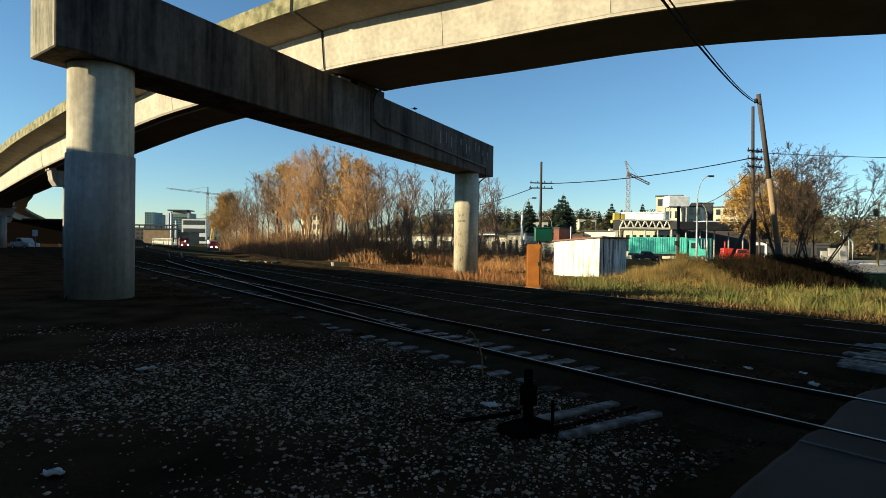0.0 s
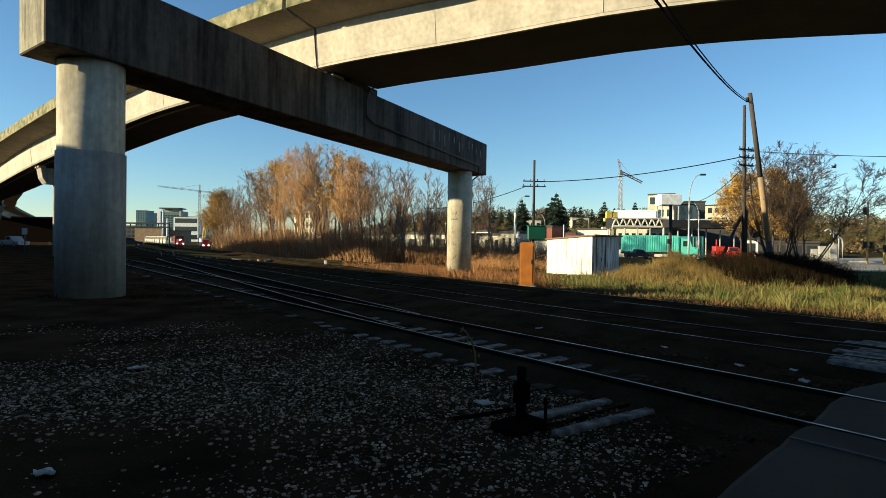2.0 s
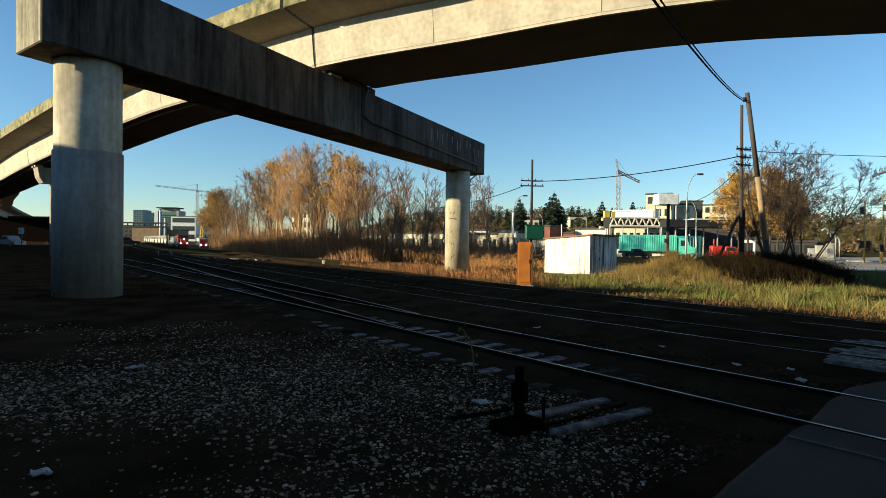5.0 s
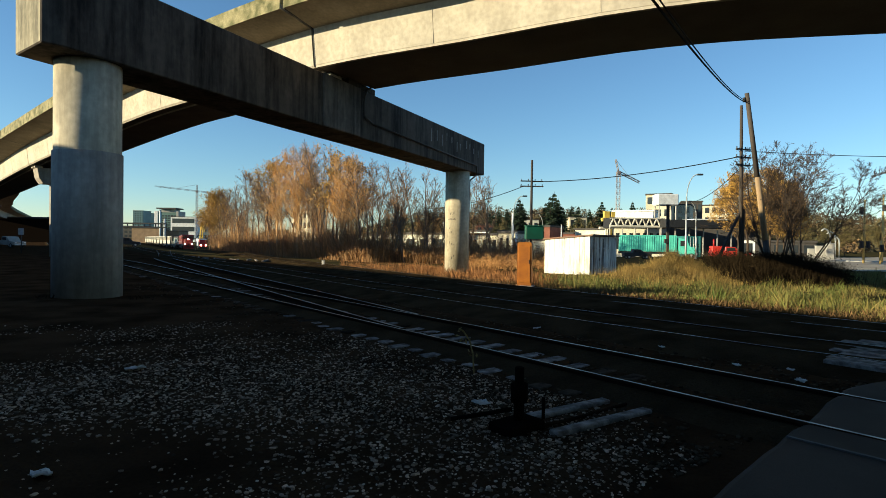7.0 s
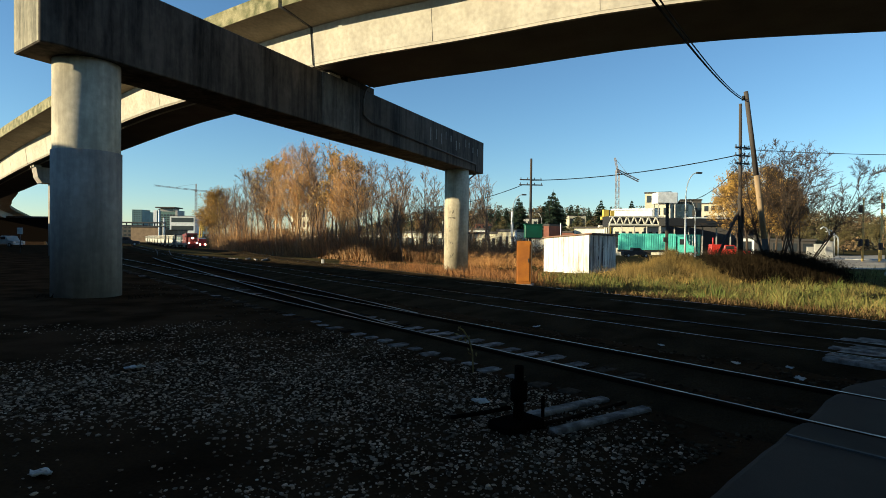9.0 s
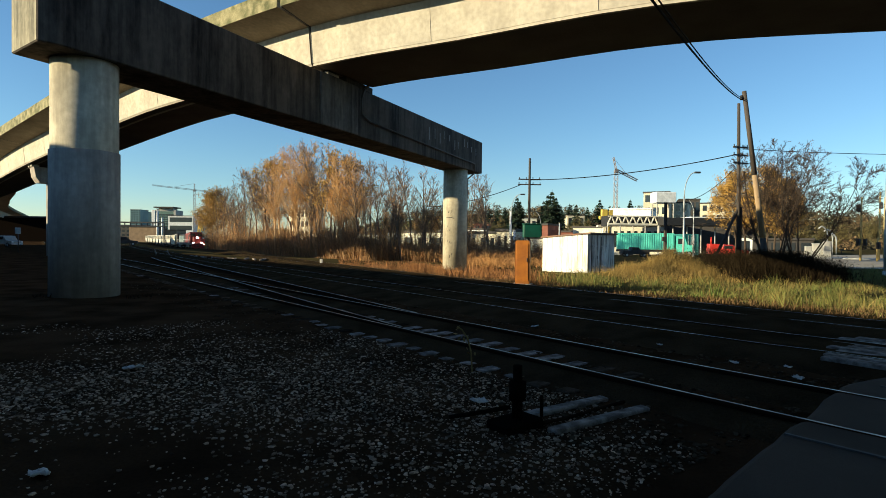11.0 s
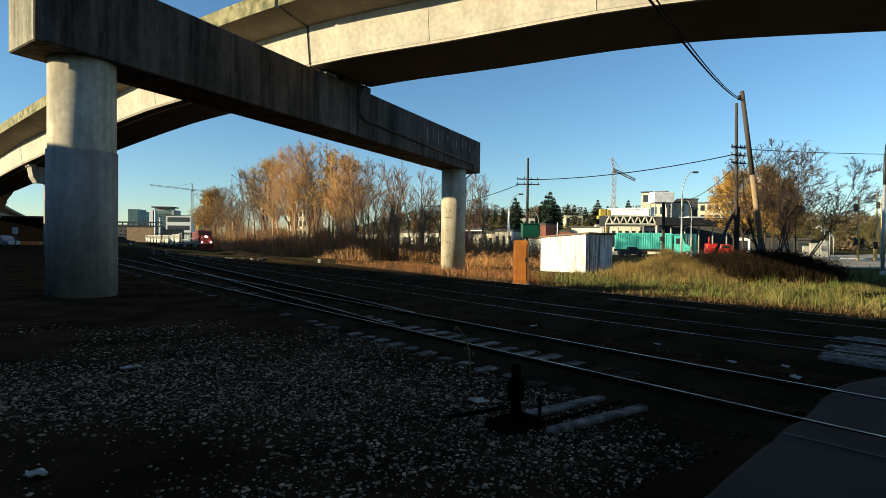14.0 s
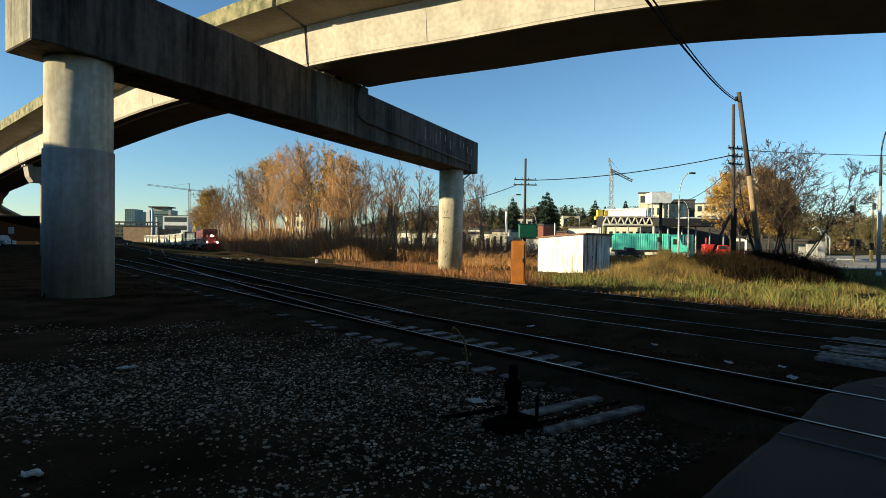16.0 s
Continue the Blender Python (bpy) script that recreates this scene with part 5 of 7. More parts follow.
def build_black_sign():
    p = out(0.4155, 40.0)
    root = thing("timber_post", Matrix.Translation(p), "dark timber post with a small box in tall grass", "post")
    top = rise(0.070, 40) - p.z
    bm = bmesh.new()
    box(bm, -0.09, 0.09, -0.09, 0.09, -0.4, top, 0.015)
    part("post", bm, M["dark_wood"], root)
    z = rise(0.006, 40) - p.z
    bm = bmesh.new()
    box(bm, -0.30, 0.02, -0.2, -0.09, z - 0.16, z + 0.16, 0.02)
    part("junction_box", bm, M["dark_metal"], root)
    bm = bmesh.new()
    box(bm, -0.11, 0.11, -0.11, 0.11, top, top + 0.05, 0.015)
    part("cap", bm, M["dark_wood"], root)


build_black_sign()


def build_yard_post(b, dist, e, r, label):
    p = out(b, dist)
    root = thing("yard_post", Matrix.Translation(p), label, "post", group="yard posts")
    h = rise(e, dist) - p.z
    bm = bmesh.new()
    rod(bm, (0, 0, -0.3), (0, 0, h), r, r * 0.9, 10)
    part("shaft", bm, M["white"], root)
    bm = bmesh.new()
    rod(bm, (0, 0, h), (0, 0, h + 0.12), r * 1.3, r * 1.3, 10)
    part("cap", bm, M["grey_tower"], root)


build_yard_post(0.1385, 88, 0.052, 0.16, "tall white steel post in the yard")
build_yard_post(0.1455, 92, 0.018, 0.22, "short thick white post in the yard")
build_yard_post(0.2255, 110, 0.032, 0.10, "thin white post behind the shed")


# ---- vehicles ----
def wheel(root, x, y, z, r, w, name="wheel"):
    bm = bmesh.new()
    rod(bm, (x, y - w / 2, z), (x, y + w / 2, z), r, r, 18)
    t = part(name, bm, M["black"], root)
    bm = bmesh.new()
    rod(bm, (x, y - w / 2 - 0.01, z), (x, y + w / 2 + 0.01, z), r * 0.55, r * 0.55, 12)
    part("rim", bm, M["lamp_steel"], t)


def build_teal_truck():
    p = out(0.329, 100)
    root = thing("container_truck", pose(p.x, p.y, p.z, 0, 0, -14), "parked truck with a long teal container", "truck")
    bm = bmesh.new()
    box(bm, 0, 9.4, -1.2, 1.2, 1.15, 4.0, 0.04)
    c = part("container", bm, M["teal"], root, "teal corrugated steel container")
    rb = bmesh.new()
    box(rb, -0.09, 0.09, -0.05, 0.0, 1.3, 3.88, 0.02)
    rib = mesh_from(rb, "rib", M["teal"])
    for i in range(24):
        share("rib", rib, c, pose(0.35 + i * 0.38, -1.2, 0))
    bm = bmesh.new()
    box(bm, -0.1, 12.2, -1.0, 1.0, 0.75, 1.12, 0.02)
    part("chassis", bm, M["dark_metal"], root)
    bm = bmesh.new()
    prof = [(9.7, 0.8), (12.5, 0.8), (12.6, 1.9), (11.5, 2.1), (11.05, 3.35), (9.7, 3.55)]
    r0 = [bm.verts.new((x, -1.15, z)) for x, z in prof]
    r1 = [bm.verts.new((x, 1.15, z)) for x, z in prof]
    for j in range(6):
        bm.faces.new((r0[j], r0[(j + 1) % 6], r1[(j + 1) % 6], r1[j]))
    bm.faces.new(r0[::-1]), bm.faces.new(r1)
    bmesh.ops.recalc_face_normals(bm, faces=bm.faces)
    cab = part("cab", bm, M["teal"], root)
    bm = bmesh.new()
    box(bm, 10.0, 11.0, -1.18, -1.14, 2.15, 3.1, 0.01)
    part("side_window", bm, M["glass"], cab)
    bm = bmesh.new()
    box(bm, 12.5, 12.75, -1.1, 1.1, 0.6, 1.0, 0.03)
    part("bumper", bm, M["lamp_steel"], cab)
    for x in (1.0, 2.2, 8.6, 11.8):
        for y in (-1.0, 1.0):
            wheel(root, x, y, 0.5, 0.5, 0.3)


build_teal_truck()


def build_dark_container():
    p = out(0.4475, 106)
    root = thing("shipping_container", pose(p.x, p.y, p.z, 0, 0, 0), "dark teal shipping container standing on end view", "container")
    bm = bmesh.new()
    box(bm, 0, 2.9, -0.2, 6, 0.0, 4.0, 0.04)
    body = part("body", bm, M["dark_teal"], root)
    for x in (0.0, 2.6):
        bm = bmesh.new()
        box(bm, x, x + 0.3, -0.28, -0.2, 0, 4.0, 0.02)
        part("corner_post", bm, M["teal"] if x == 0 else M["dark_teal"], body)
    for x in (0.9, 1.45, 2.0):
        bm = bmesh.new()
        rod(bm, (x, -0.25, 0.2), (x, -0.25, 3.8), 0.03, 0.03, 6)
        part("lock_rod", bm, M["lamp_steel"], body)


build_dark_container()


def build_pickup(b, dist, mat, label, turn=0.0, name="pickup_truck", sc=1.0, group=""):
    p = out(b, dist)
    root = thing(name, pose(p.x, p.y, p.z, 0, 0, turn), label, "car", group=group)

    def hull(prof, half, name_, mat_, parent):
        bm = bmesh.new()
        r0 = [bm.verts.new((x * sc, -half * sc, z * sc)) for x, z in prof]
        r1 = [bm.verts.new((x * sc, half * sc, z * sc)) for x, z in prof]
        k = len(prof)
        fs = [bm.faces.new((r0[j], r0[(j + 1) % k], r1[(j + 1) % k], r1[j])) for j in range(k)]
        fs += [bm.faces.new(r0[::-1]), bm.faces.new(r1)]
        bmesh.ops.recalc_face_normals(bm, faces=bm.faces)
        bmesh.ops.bevel(bm, geom=list(bm.edges), offset=0.05 * sc, segments=1, affect="EDGES")
        return part(name_, bm, mat_, parent)
    body = hull([(0, 0.45), (5.3, 0.45), (5.35, 1.0), (3.9, 1.15), (3.2, 1.85), (1.9, 1.9), (1.75, 1.2), (0, 1.2)], 0.92, "body", mat, root)
    bm = bmesh.new()
    box(bm, 2.0 * sc, 3.15 * sc, -0.95 * sc, -0.9 * sc, 1.28 * sc, 1.75 * sc, 0.01)
    part("side_window", bm, M["glass"], body)
    bm = bmesh.new()
    box(bm, 5.25 * sc, 5.42 * sc, -0.85 * sc, 0.85 * sc, 0.42 * sc, 0.65 * sc, 0.03)
    part("bumper", bm, M["lamp_steel"], body)
    for y in (-0.7, 0.7):
        bm = bmesh.new()
        box(bm, 5.28 * sc, 5.38 * sc, (y - 0.15) * sc, (y + 0.15) * sc, 0.75 * sc, 0.95 * sc, 0.02)
        part("headlight", bm, M["white"], body)
    for x in (0.95, 4.35):
        for y in (-0.82, 0.82):
            wheel(root, x * sc, y * sc, 0.38 * sc, 0.38 * sc, 0.24 * sc)
    return root


red_truck = build_pickup(0.492, 92, M["red"], "parked bright red pickup truck with a service box", -12, sc=1.12)
bm_box = bmesh.new()
box(bm_box, 0.1, 1.9, -1.0, 1.0, 1.3, 2.2, 0.06)
part("service_box", bm_box, M["red"], red_truck)
bm_box = bmesh.new()
rod(bm_box, (0.4, -0.6, 2.15), (0.4, -0.6, 3.3), 0.13, 0.11, 10)
part("hoist_post", bm_box, M["red"], red_truck)
build_pickup(0.336, 90, M["dark_metal"], "parked dark sport utility car before the teal truck", 0, name="car", sc=0.82)
# ---- the train ----
def track_pose(s):
    """Where a vehicle's middle stands on the far track, looking along it towards the crossing."""
    n = far_line(s)
    a, b = at(far_line(s + 6), s + 6), at(far_line(s - 6), s - 6)
    d = b - a
    p = at(n, s, rail_base(n) + 0.162)
    return Matrix.Translation(p) @ Matrix.Rotation(math.atan2(d.y, d.x), 4, "Z")


def bogie(root, x, axles=2):
    bm = bmesh.new()
    box(bm, x - 1.35, x + 1.35, -1.0, 1.0, 0.45, 0.75, 0.04)
    fr = part("bogie", bm, M["dark_metal"], root)
    for i in range(axles):
        xx = x - 0.9 + 1.8 * i / (axles - 1)
        for y in (-0.75, 0.75):
            bm = bmesh.new()
            rod(bm, (xx, y - 0.07, 0.46), (xx, y + 0.07, 0.46), 0.46, 0.46, 16)
            part("wheel", bm, M["steel"], fr)


def build_locomotive():
    root = thing("locomotive", track_pose(235.5), "red diesel freight locomotive with bright headlights", "locomotive")
    bm = bmesh.new()
    box(bm, -9.6, 9.6, -1.5, 1.5, 1.15, 1.55, 0.03)
    frame_ = part("underframe", bm, M["dark_metal"], root)
    bm = bmesh.new()
    box(bm, -9.2, 4.6, -0.95, 0.95, 1.55, 4.25, 0.08)
    hood = part("long_hood", bm, M["loco_red"], root)
    for i in range(6):
        for y in (-0.97, 0.97):
            bm = bmesh.new()
            box(bm, -8.4 + i * 2.05, -6.8 + i * 2.05, y - 0.02, y + 0.02, 2.0, 3.8, 0.01)
            part("hood_door", bm, M["dark_metal"] if i in (0, 3) else M["loco_red"], hood)
    for x in (-7.5, -5.3, -1.5):
        bm = bmesh.new()
        rod(bm, (x, 0, 4.2), (x, 0, 4.5), 0.7, 0.65, 16)
        part("fan", bm, M["dark_metal"], hood)
    bm = bmesh.new()
    prof = [(4.6, 1.55), (7.2, 1.55), (7.2, 3.5), (6.95, 4.3), (6.5, 4.55), (4.6, 4.55)]
    r0 = [bm.verts.new((x, -1.5, z)) for x, z in prof]
    r1 = [bm.verts.new((x, 1.5, z)) for x, z in prof]
    for j in range(6):
        bm.faces.new((r0[j], r0[(j + 1) % 6], r1[(j + 1) % 6], r1[j]))
    bm.faces.new(r0[::-1]), bm.faces.new(r1)
    bmesh.ops.recalc_face_normals(bm, faces=bm.faces)
    cab = part("cab", bm, M["loco_red"], root)
    for y in (-0.85, 0.85):
        bm = bmesh.new()
        box(bm, 7.1, 7.24, y - 0.5, y + 0.5, 3.45, 4.15, 0.01)
        part("windscreen", bm, M["glass"], cab)
    for y in (-1.51, 1.51):
        bm = bmesh.new()
        box(bm, 5.2, 6.5, y - 0.02, y + 0.02, 3.3, 4.1, 0.01)
        part("side_window", bm, M["glass"], cab)
    bm = bmesh.new()
    box(bm, 7.2, 9.0, -0.95, 0.95, 1.55, 3.3, 0.15)
    nose = part("nose", bm, M["loco_red"], root)
    for y in (-0.16, 0.16):
        bm = bmesh.new()
        rod(bm, (8.98, y, 3.1), (9.08, y, 3.1), 0.15, 0.15, 14)
        part("headlight", bm, M["headlight"], nose)
    for y in (-1.0, 1.0):
        bm = bmesh.new()
        rod(bm, (9.6, y, 1.75), (9.72, y, 1.75), 0.17, 0.15, 14)
        part("ditch_light", bm, M["headlight"], root)
    bm = bmesh.new()
    box(bm, 9.55, 9.8, -1.45, 1.45, 0.25, 1.5, 0.04)
    part("pilot", bm, M["loco_red"], root)
    bm = bmesh.new()
    box(bm, 9.6, 10.2, -0.2, 0.2, 0.75, 1.1, 0.04)
    part("coupler", bm, M["dark_metal"], root)
    for y in (-1.45, 1.45):
        bm = bmesh.new()
        tube(bm, [(-9.4, y, 2.5), (4.4, y, 2.5)], 0.025, 6)
        for x in range(-9, 5, 2):
            rod(bm, (x, y, 1.55), (x, y, 2.5), 0.022, 0.022, 6)
        part("handrail", bm, M["white"], root)
    bm = bmesh.new()
    box(bm, -3, 3, -1.3, 1.3, 0.4, 1.15, 0.15)
    part("fuel_tank", bm, M["dark_metal"], root)
    bogie(root, -6.4, 3)
    bogie(root, 6.4, 3)
    return root


def build_hopper(s):
    root = thing("hopper_car", track_pose(s), "pale grey covered hopper car behind the locomotive", "freight car", group="hopper cars")
    bm = bmesh.new()
    prof = [(-7.4, 4.25), (7.4, 4.25), (7.4, 3.2), (5.2, 1.2), (3.2, 1.2), (1.9, 1.9), (0.6, 1.0), (-0.6, 1.0), (-1.9, 1.9), (-3.2, 1.2), (-5.2, 1.2), (-7.4, 3.2)]
    r0 = [bm.verts.new((x, -1.5, z)) for x, z in prof]
    r1 = [bm.verts.new((x, 1.5, z)) for x, z in prof]
    k = len(prof)
    for j in range(k):
        bm.faces.new((r0[j], r0[(j + 1) % k], r1[(j + 1) % k], r1[j]))
    bm.faces.new(r0[::-1]), bm.faces.new(r1)
    bmesh.ops.recalc_face_normals(bm, faces=bm.faces)
    body = part("body", bm, M["hopper"], root)
    for y in (-1.54, 1.54):
        for i in range(9):
            bm = bmesh.new()
            box(bm, -7.2 + i * 1.8 - 0.06, -7.2 + i * 1.8 + 0.06, y - 0.05, y + 0.05, 2.9, 4.2, 0.01)
            part("rib", bm, M["hopper"], body)
    bm = bmesh.new()
    box(bm, -7.3, 7.3, -0.55, 0.55, 4.25, 4.45, 0.05)
    part("hatch", bm, M["hopper"], body)
    bm = bmesh.new()
    box(bm, -8.2, 8.2, -0.5, 0.5, 0.85, 1.15, 0.03)
    part("sill", bm, M["dark_metal"], root)
    for x in (-7.9, 7.9):
        bm = bmesh.new()
        box(bm, x - 0.06, x + 0.06, -1.4, 1.4, 1.1, 2.4, 0.02)
        part("end_frame", bm, M["dark_metal"], root)
    bogie(root, -6.2)
    bogie(root, 6.2)
    return root


def build_second_unit(s):
    root = thing("locomotive", track_pose(s), "dark grey trailing diesel locomotive with white handrails", "locomotive")
    for name, x0, x1, half, z0, z1, mat, bv in (("underframe", -9.6, 9.6, 1.5, 1.15, 1.55, "dark_metal", 0.03), ("long_hood", -6.0, 9.2, 0.95, 1.55, 4.2, "dark_metal", 0.08), ("cab", -8.6, -6.0, 1.48, 1.55, 4.5, "dark_wall", 0.1), ("nose", -9.4, -8.6, 0.9, 1.55, 3.1, "dark_wall", 0.1), ("fuel_tank", -3, 3, 1.3, 0.4, 1.15, "dark_metal", 0.1)):
        bm = bmesh.new()
        box(bm, x0, x1, -half, half, z0, z1, bv)
        part(name, bm, M[mat], root)
    for i in range(7):
        bm = bmesh.new()
        box(bm, -5.4 + i * 2.0, -4.1 + i * 2.0, 0.95, 0.99, 2.0, 3.7, 0.01)
        part("hood_door", bm, M["grey_tower"] if i % 3 == 1 else M["blue_tower"], root)
        bm = bmesh.new()
        box(bm, -5.4 + i * 2.0, -4.1 + i * 2.0, -0.99, -0.95, 2.0, 3.7, 0.01)
        part("hood_door", bm, M["grey_tower"] if i % 3 == 1 else M["blue_tower"], root)
    for y in (-1.45, 1.45):
        bm = bmesh.new()
        tube(bm, [(-5.6, y, 2.55), (9.3, y, 2.55)], 0.03, 6)
        for x in range(-5, 10, 2):
            rod(bm, (x, y, 1.55), (x, y, 2.55), 0.03, 0.03, 6)
        part("handrail", bm, M["white"], root)
    bogie(root, -6.4, 3)
    bogie(root, 6.4, 3)
    return root


TRAIN_S0, TRAIN_SPEED = 235.5, 6.39
loco = build_locomotive()
second = build_second_unit(TRAIN_S0 + 20.6)
hoppers = [build_hopper(TRAIN_S0 + 39.6 + 17.2 * i) for i in range(9)]


# ---- distance ----
def lattice(root, name, p, q, w, mat, bays, r=0.09):
    """A square lattice girder from p to q."""
    p, q = Vector(p), Vector(q)
    rot = (q - p).to_track_quat("Z", "Y").to_matrix()
    cs = [rot @ Vector((sx * w / 2, sy * w / 2, 0)) for sx, sy in ((-1, -1), (1, -1), (1, 1), (-1, 1))]
    bm = bmesh.new()
    for c in cs:
        rod(bm, p + c, q + c, r, r, 4)
    for i in range(bays):
        a, b = p.lerp(q, i / bays), p.lerp(q, (i + 1) / bays)
        for k in range(4):
            rod(bm, a + cs[k], b + cs[(k + 1) % 4], r * 0.6, r * 0.6, 3)
    return part(name, bm, mat, root)


def build_tower_crane(b, dist, top_e, label, jib, mat, slope=0.0, back=8.0, w=1.8, peak=(0, 0, 5)):
    p = out(b, dist)
    root = thing("tower_crane", Matrix.Translation(p), label, "tower crane", group="tower cranes")
    h = rise(top_e, dist) - p.z
    lattice(root, "mast", (0, 0, -1), (0, 0, h), w, mat, 14, 0.09 * w)
    lattice(root, "jib", (0, 0, h), jib(h), w * 0.62, mat, 16 if w > 1.5 else 6, 0.08 * w)
    v = (Vector(jib(h)) - Vector((0, 0, h))).normalized()
    lattice(root, "counter_jib", (0, 0, h), Vector((0, 0, h)) - v * back, w * 0.62, mat, 4, 0.08 * w)
    bm = bmesh.new()
    box(bm, -w * 0.6, w * 0.6, -w * 0.6, w * 0.6, h - w * 0.9, h, 0.1)
    part("cab", bm, mat, root)
    lattice(root, "peak", (0, 0, h), (peak[0], 0, h + peak[2]), w * 0.45, mat, 3, 0.07 * w)
    bm = bmesh.new()
    rod(bm, (peak[0], 0, h + peak[2]), Vector((0, 0, h)).lerp(Vector(jib(h)), 0.55), 0.07, 0.07, 4)
    part("tie_rod", bm, mat, root)
    return root


build_tower_crane(-0.4175, 450, 0.083, "tall pale tower crane over the distant city", lambda h: (-33, 0, h + 3.4), M["crane_steel"], back=11, w=1.3)
build_tower_crane(0.3255, 250, 0.128, "lattice tower crane with a lowered jib", lambda h: (9.5, 0, h - 4.6), M["crane_steel"], back=0.6, w=1.35, peak=(-1.3, 0, 5.5))


def build_building(name, b, dist, width, depth, top_e, mat, label, floors, cols, turn=0.0, roof=None, base_e=None, win=0.6, group=""):
    p = out(b, dist)
    root = thing(name, pose(p.x, p.y, p.z, 0, 0, turn), label, "building", group=group)
    h = rise(top_e, dist) - p.z
    bm = bmesh.new()
    box(bm, -width / 2, width / 2, 0, depth, -3, h, 0.0)
    wall = part("wall", bm, mat, root)
    bm = bmesh.new()
    box(bm, -width / 2 - 0.25, width / 2 + 0.25, -0.25, depth + 0.25, h, h + 0.5, 0.05)
    part("roof", bm, roof or M["dark_wall"], root)
    if floors and cols:
        fw, fh = width / cols, h / floors
        wm = bmesh.new()
        box(wm, -fw * win / 2, fw * win / 2, -0.06, 0.02, -fh * 0.28, fh * 0.28)
        me = mesh_from(wm, "window", M["glass"])
        for i in range(cols):
            for j in range(floors):
                share("window", me, wall, pose(-width / 2 + fw * (i + 0.5), -0.01, fh * (j + 0.55)))
    return root


# city to the left
build_building("tower_block", -0.520, 700, 12, 20, 0.0470, M["blue_tower"], "blue-green glass tower block in the distant city", 14, 6, win=0.5)
build_building("tower_block", -0.508, 720, 10, 16, 0.0430, M["green_glass"], "lower blue-green tower beside a taller one", 12, 5, win=0.5)
build_building("office_building", -0.441, 500, 22, 18, 0.0370, M["white"], "low white office building in the distance", 3, 1, win=0.88)
build_building("office_building", -0.402, 620, 10, 14, 0.038, M["blue_tower"], "small dark office block in the distance", 4, 3)
build_building("office_building", -0.545, 600, 40, 20, 0.020, M["dark_wall"], "dark low building in the distance", 3, 8)
build_building("warehouse", -0.507, 420, 20, 16, 0.0165, M["brick_tan"], "long low warehouse of tan brick in the distance", 0, 0)
# black block added to fill the dark area behind the guideway
build_building("warehouse", -0.738, 178, 28, 12, 0.031, M["tar_black"], "long black box added to darken the area behind the guideway", 0, 0)
build_building("warehouse", -0.462, 430, 12, 16, 0.012, M["brick_tan"], "low tan brick shed in the distance", 0, 0)


def build_portal_tower():
    """A glass block framed by white side walls and an oversailing roof."""
    dist = 650
    p = out(-0.4695, dist)
    root = thing("tower_block", Matrix.Translation(p), "green glass tower framed by white walls and roof", "building")
    h = rise(0.0520, dist) - p.z
    for name, x0, x1, y0, y1, z0, z1, mt in (("core", -10.5, 10.5, 1, 18, -2, h - 4.5, "green_glass"), ("side_wall", -14.5, -10.5, 0, 18, -2, h - 3.2, "white"),
                                            ("side_wall", 10.5, 13.0, 0, 18, -2, h - 3.2, "grey_tower"), ("roof", -12.0, 10.5, -1, 19, h - 0.6, h + 0.7, "dark_wall"),
                                            ("penthouse", -8, 8, 3, 15, h - 4.5, h - 0.6, "grey_tower")):
        bm = bmesh.new()
        box(bm, x0, x1, y0, y1, z0, z1, 0.1)
        part(name, bm, M[mt], root)
    bm = bmesh.new()
    box(bm, -1.3, 1.3, -0.1, 0.05, -0.8, 0.8)
    me = mesh_from(bm, "window", M["glass"])
    for i in range(6):
        for j in range(10):
            share("window", me, root, pose(-8.6 + 3.45 * i, 0.95, 2.0 + j * (h - 8) / 10))


build_portal_tower()
# industry beyond the grass, on a street grid square to the tracks
build_building("factory", 0.362, 136, 14, 12, 0.0285, M["pale_wall"], "factory wing with pale walls and dark windows", 1, 9, turn=-16, win=0.5)
build_building("factory", 0.485, 134, 21, 12, 0.034, M["dark_wall"], "long dark factory shed with loading doors", 0, 0, turn=-16)
build_building("factory", 0.352, 172, 12, 12, 0.0575, M["white"], "white flat-roofed factory hall", 0, 0, turn=-30, roof=M["white"])
build_building("apartment_building", 0.398, 186, 8, 14, 0.088, M["tan_wall"], "tan apartment tower with small windows", 5, 3, turn=-30)
build_building("apartment_building", 0.432, 190, 8, 10, 0.070, M["tan_wall"], "stepped tan apartment building with balconies", 5, 4, turn=-30)
build_building("apartment_building", 0.492, 232, 16, 14, 0.070, M["tan_wall"], "pale apartment block behind the factory", 5, 6, turn=-30)
build_building("office_building", 0.458, 205, 7, 10, 0.076, M["dark_wall"], "dark office block behind the factory", 4, 4, turn=-20)
build_building("house", 0.098, 112, 9, 6, 0.012, M["tan_wall"], "low cream building among bare trees", 1, 4, turn=-38, win=0.35)
build_building("house", 0.130, 106, 4, 6, 0.016, M["tan_wall"], "low cream workshop across the yard", 1, 3, turn=-38, win=0.35)
build_building("house", 0.183, 104, 4, 6, 0.004, M["pale_wall"], "pale low wall of a workshop", 0, 0, turn=-38)
build_building("house", 0.2, 150, 1.6, 8, 0.028, M["brick_red"], "narrow workshop of orange-red brick", 0, 0, turn=-38)
build_building("house", 0.225, 160, 8, 8, 0.016, M["brick_red"], "low workshop of red-brown brick", 0, 0, turn=-30)
build_building("house", 0.275, 150, 8, 8, 0.024, M["pale_wall"], "pale storage building beside yellow equipment", 1, 3, turn=-38)
build_building("house", 0.06, 140, 14, 8, 0.018, M["white"], "white low building behind the column", 1, 5, turn=-38)
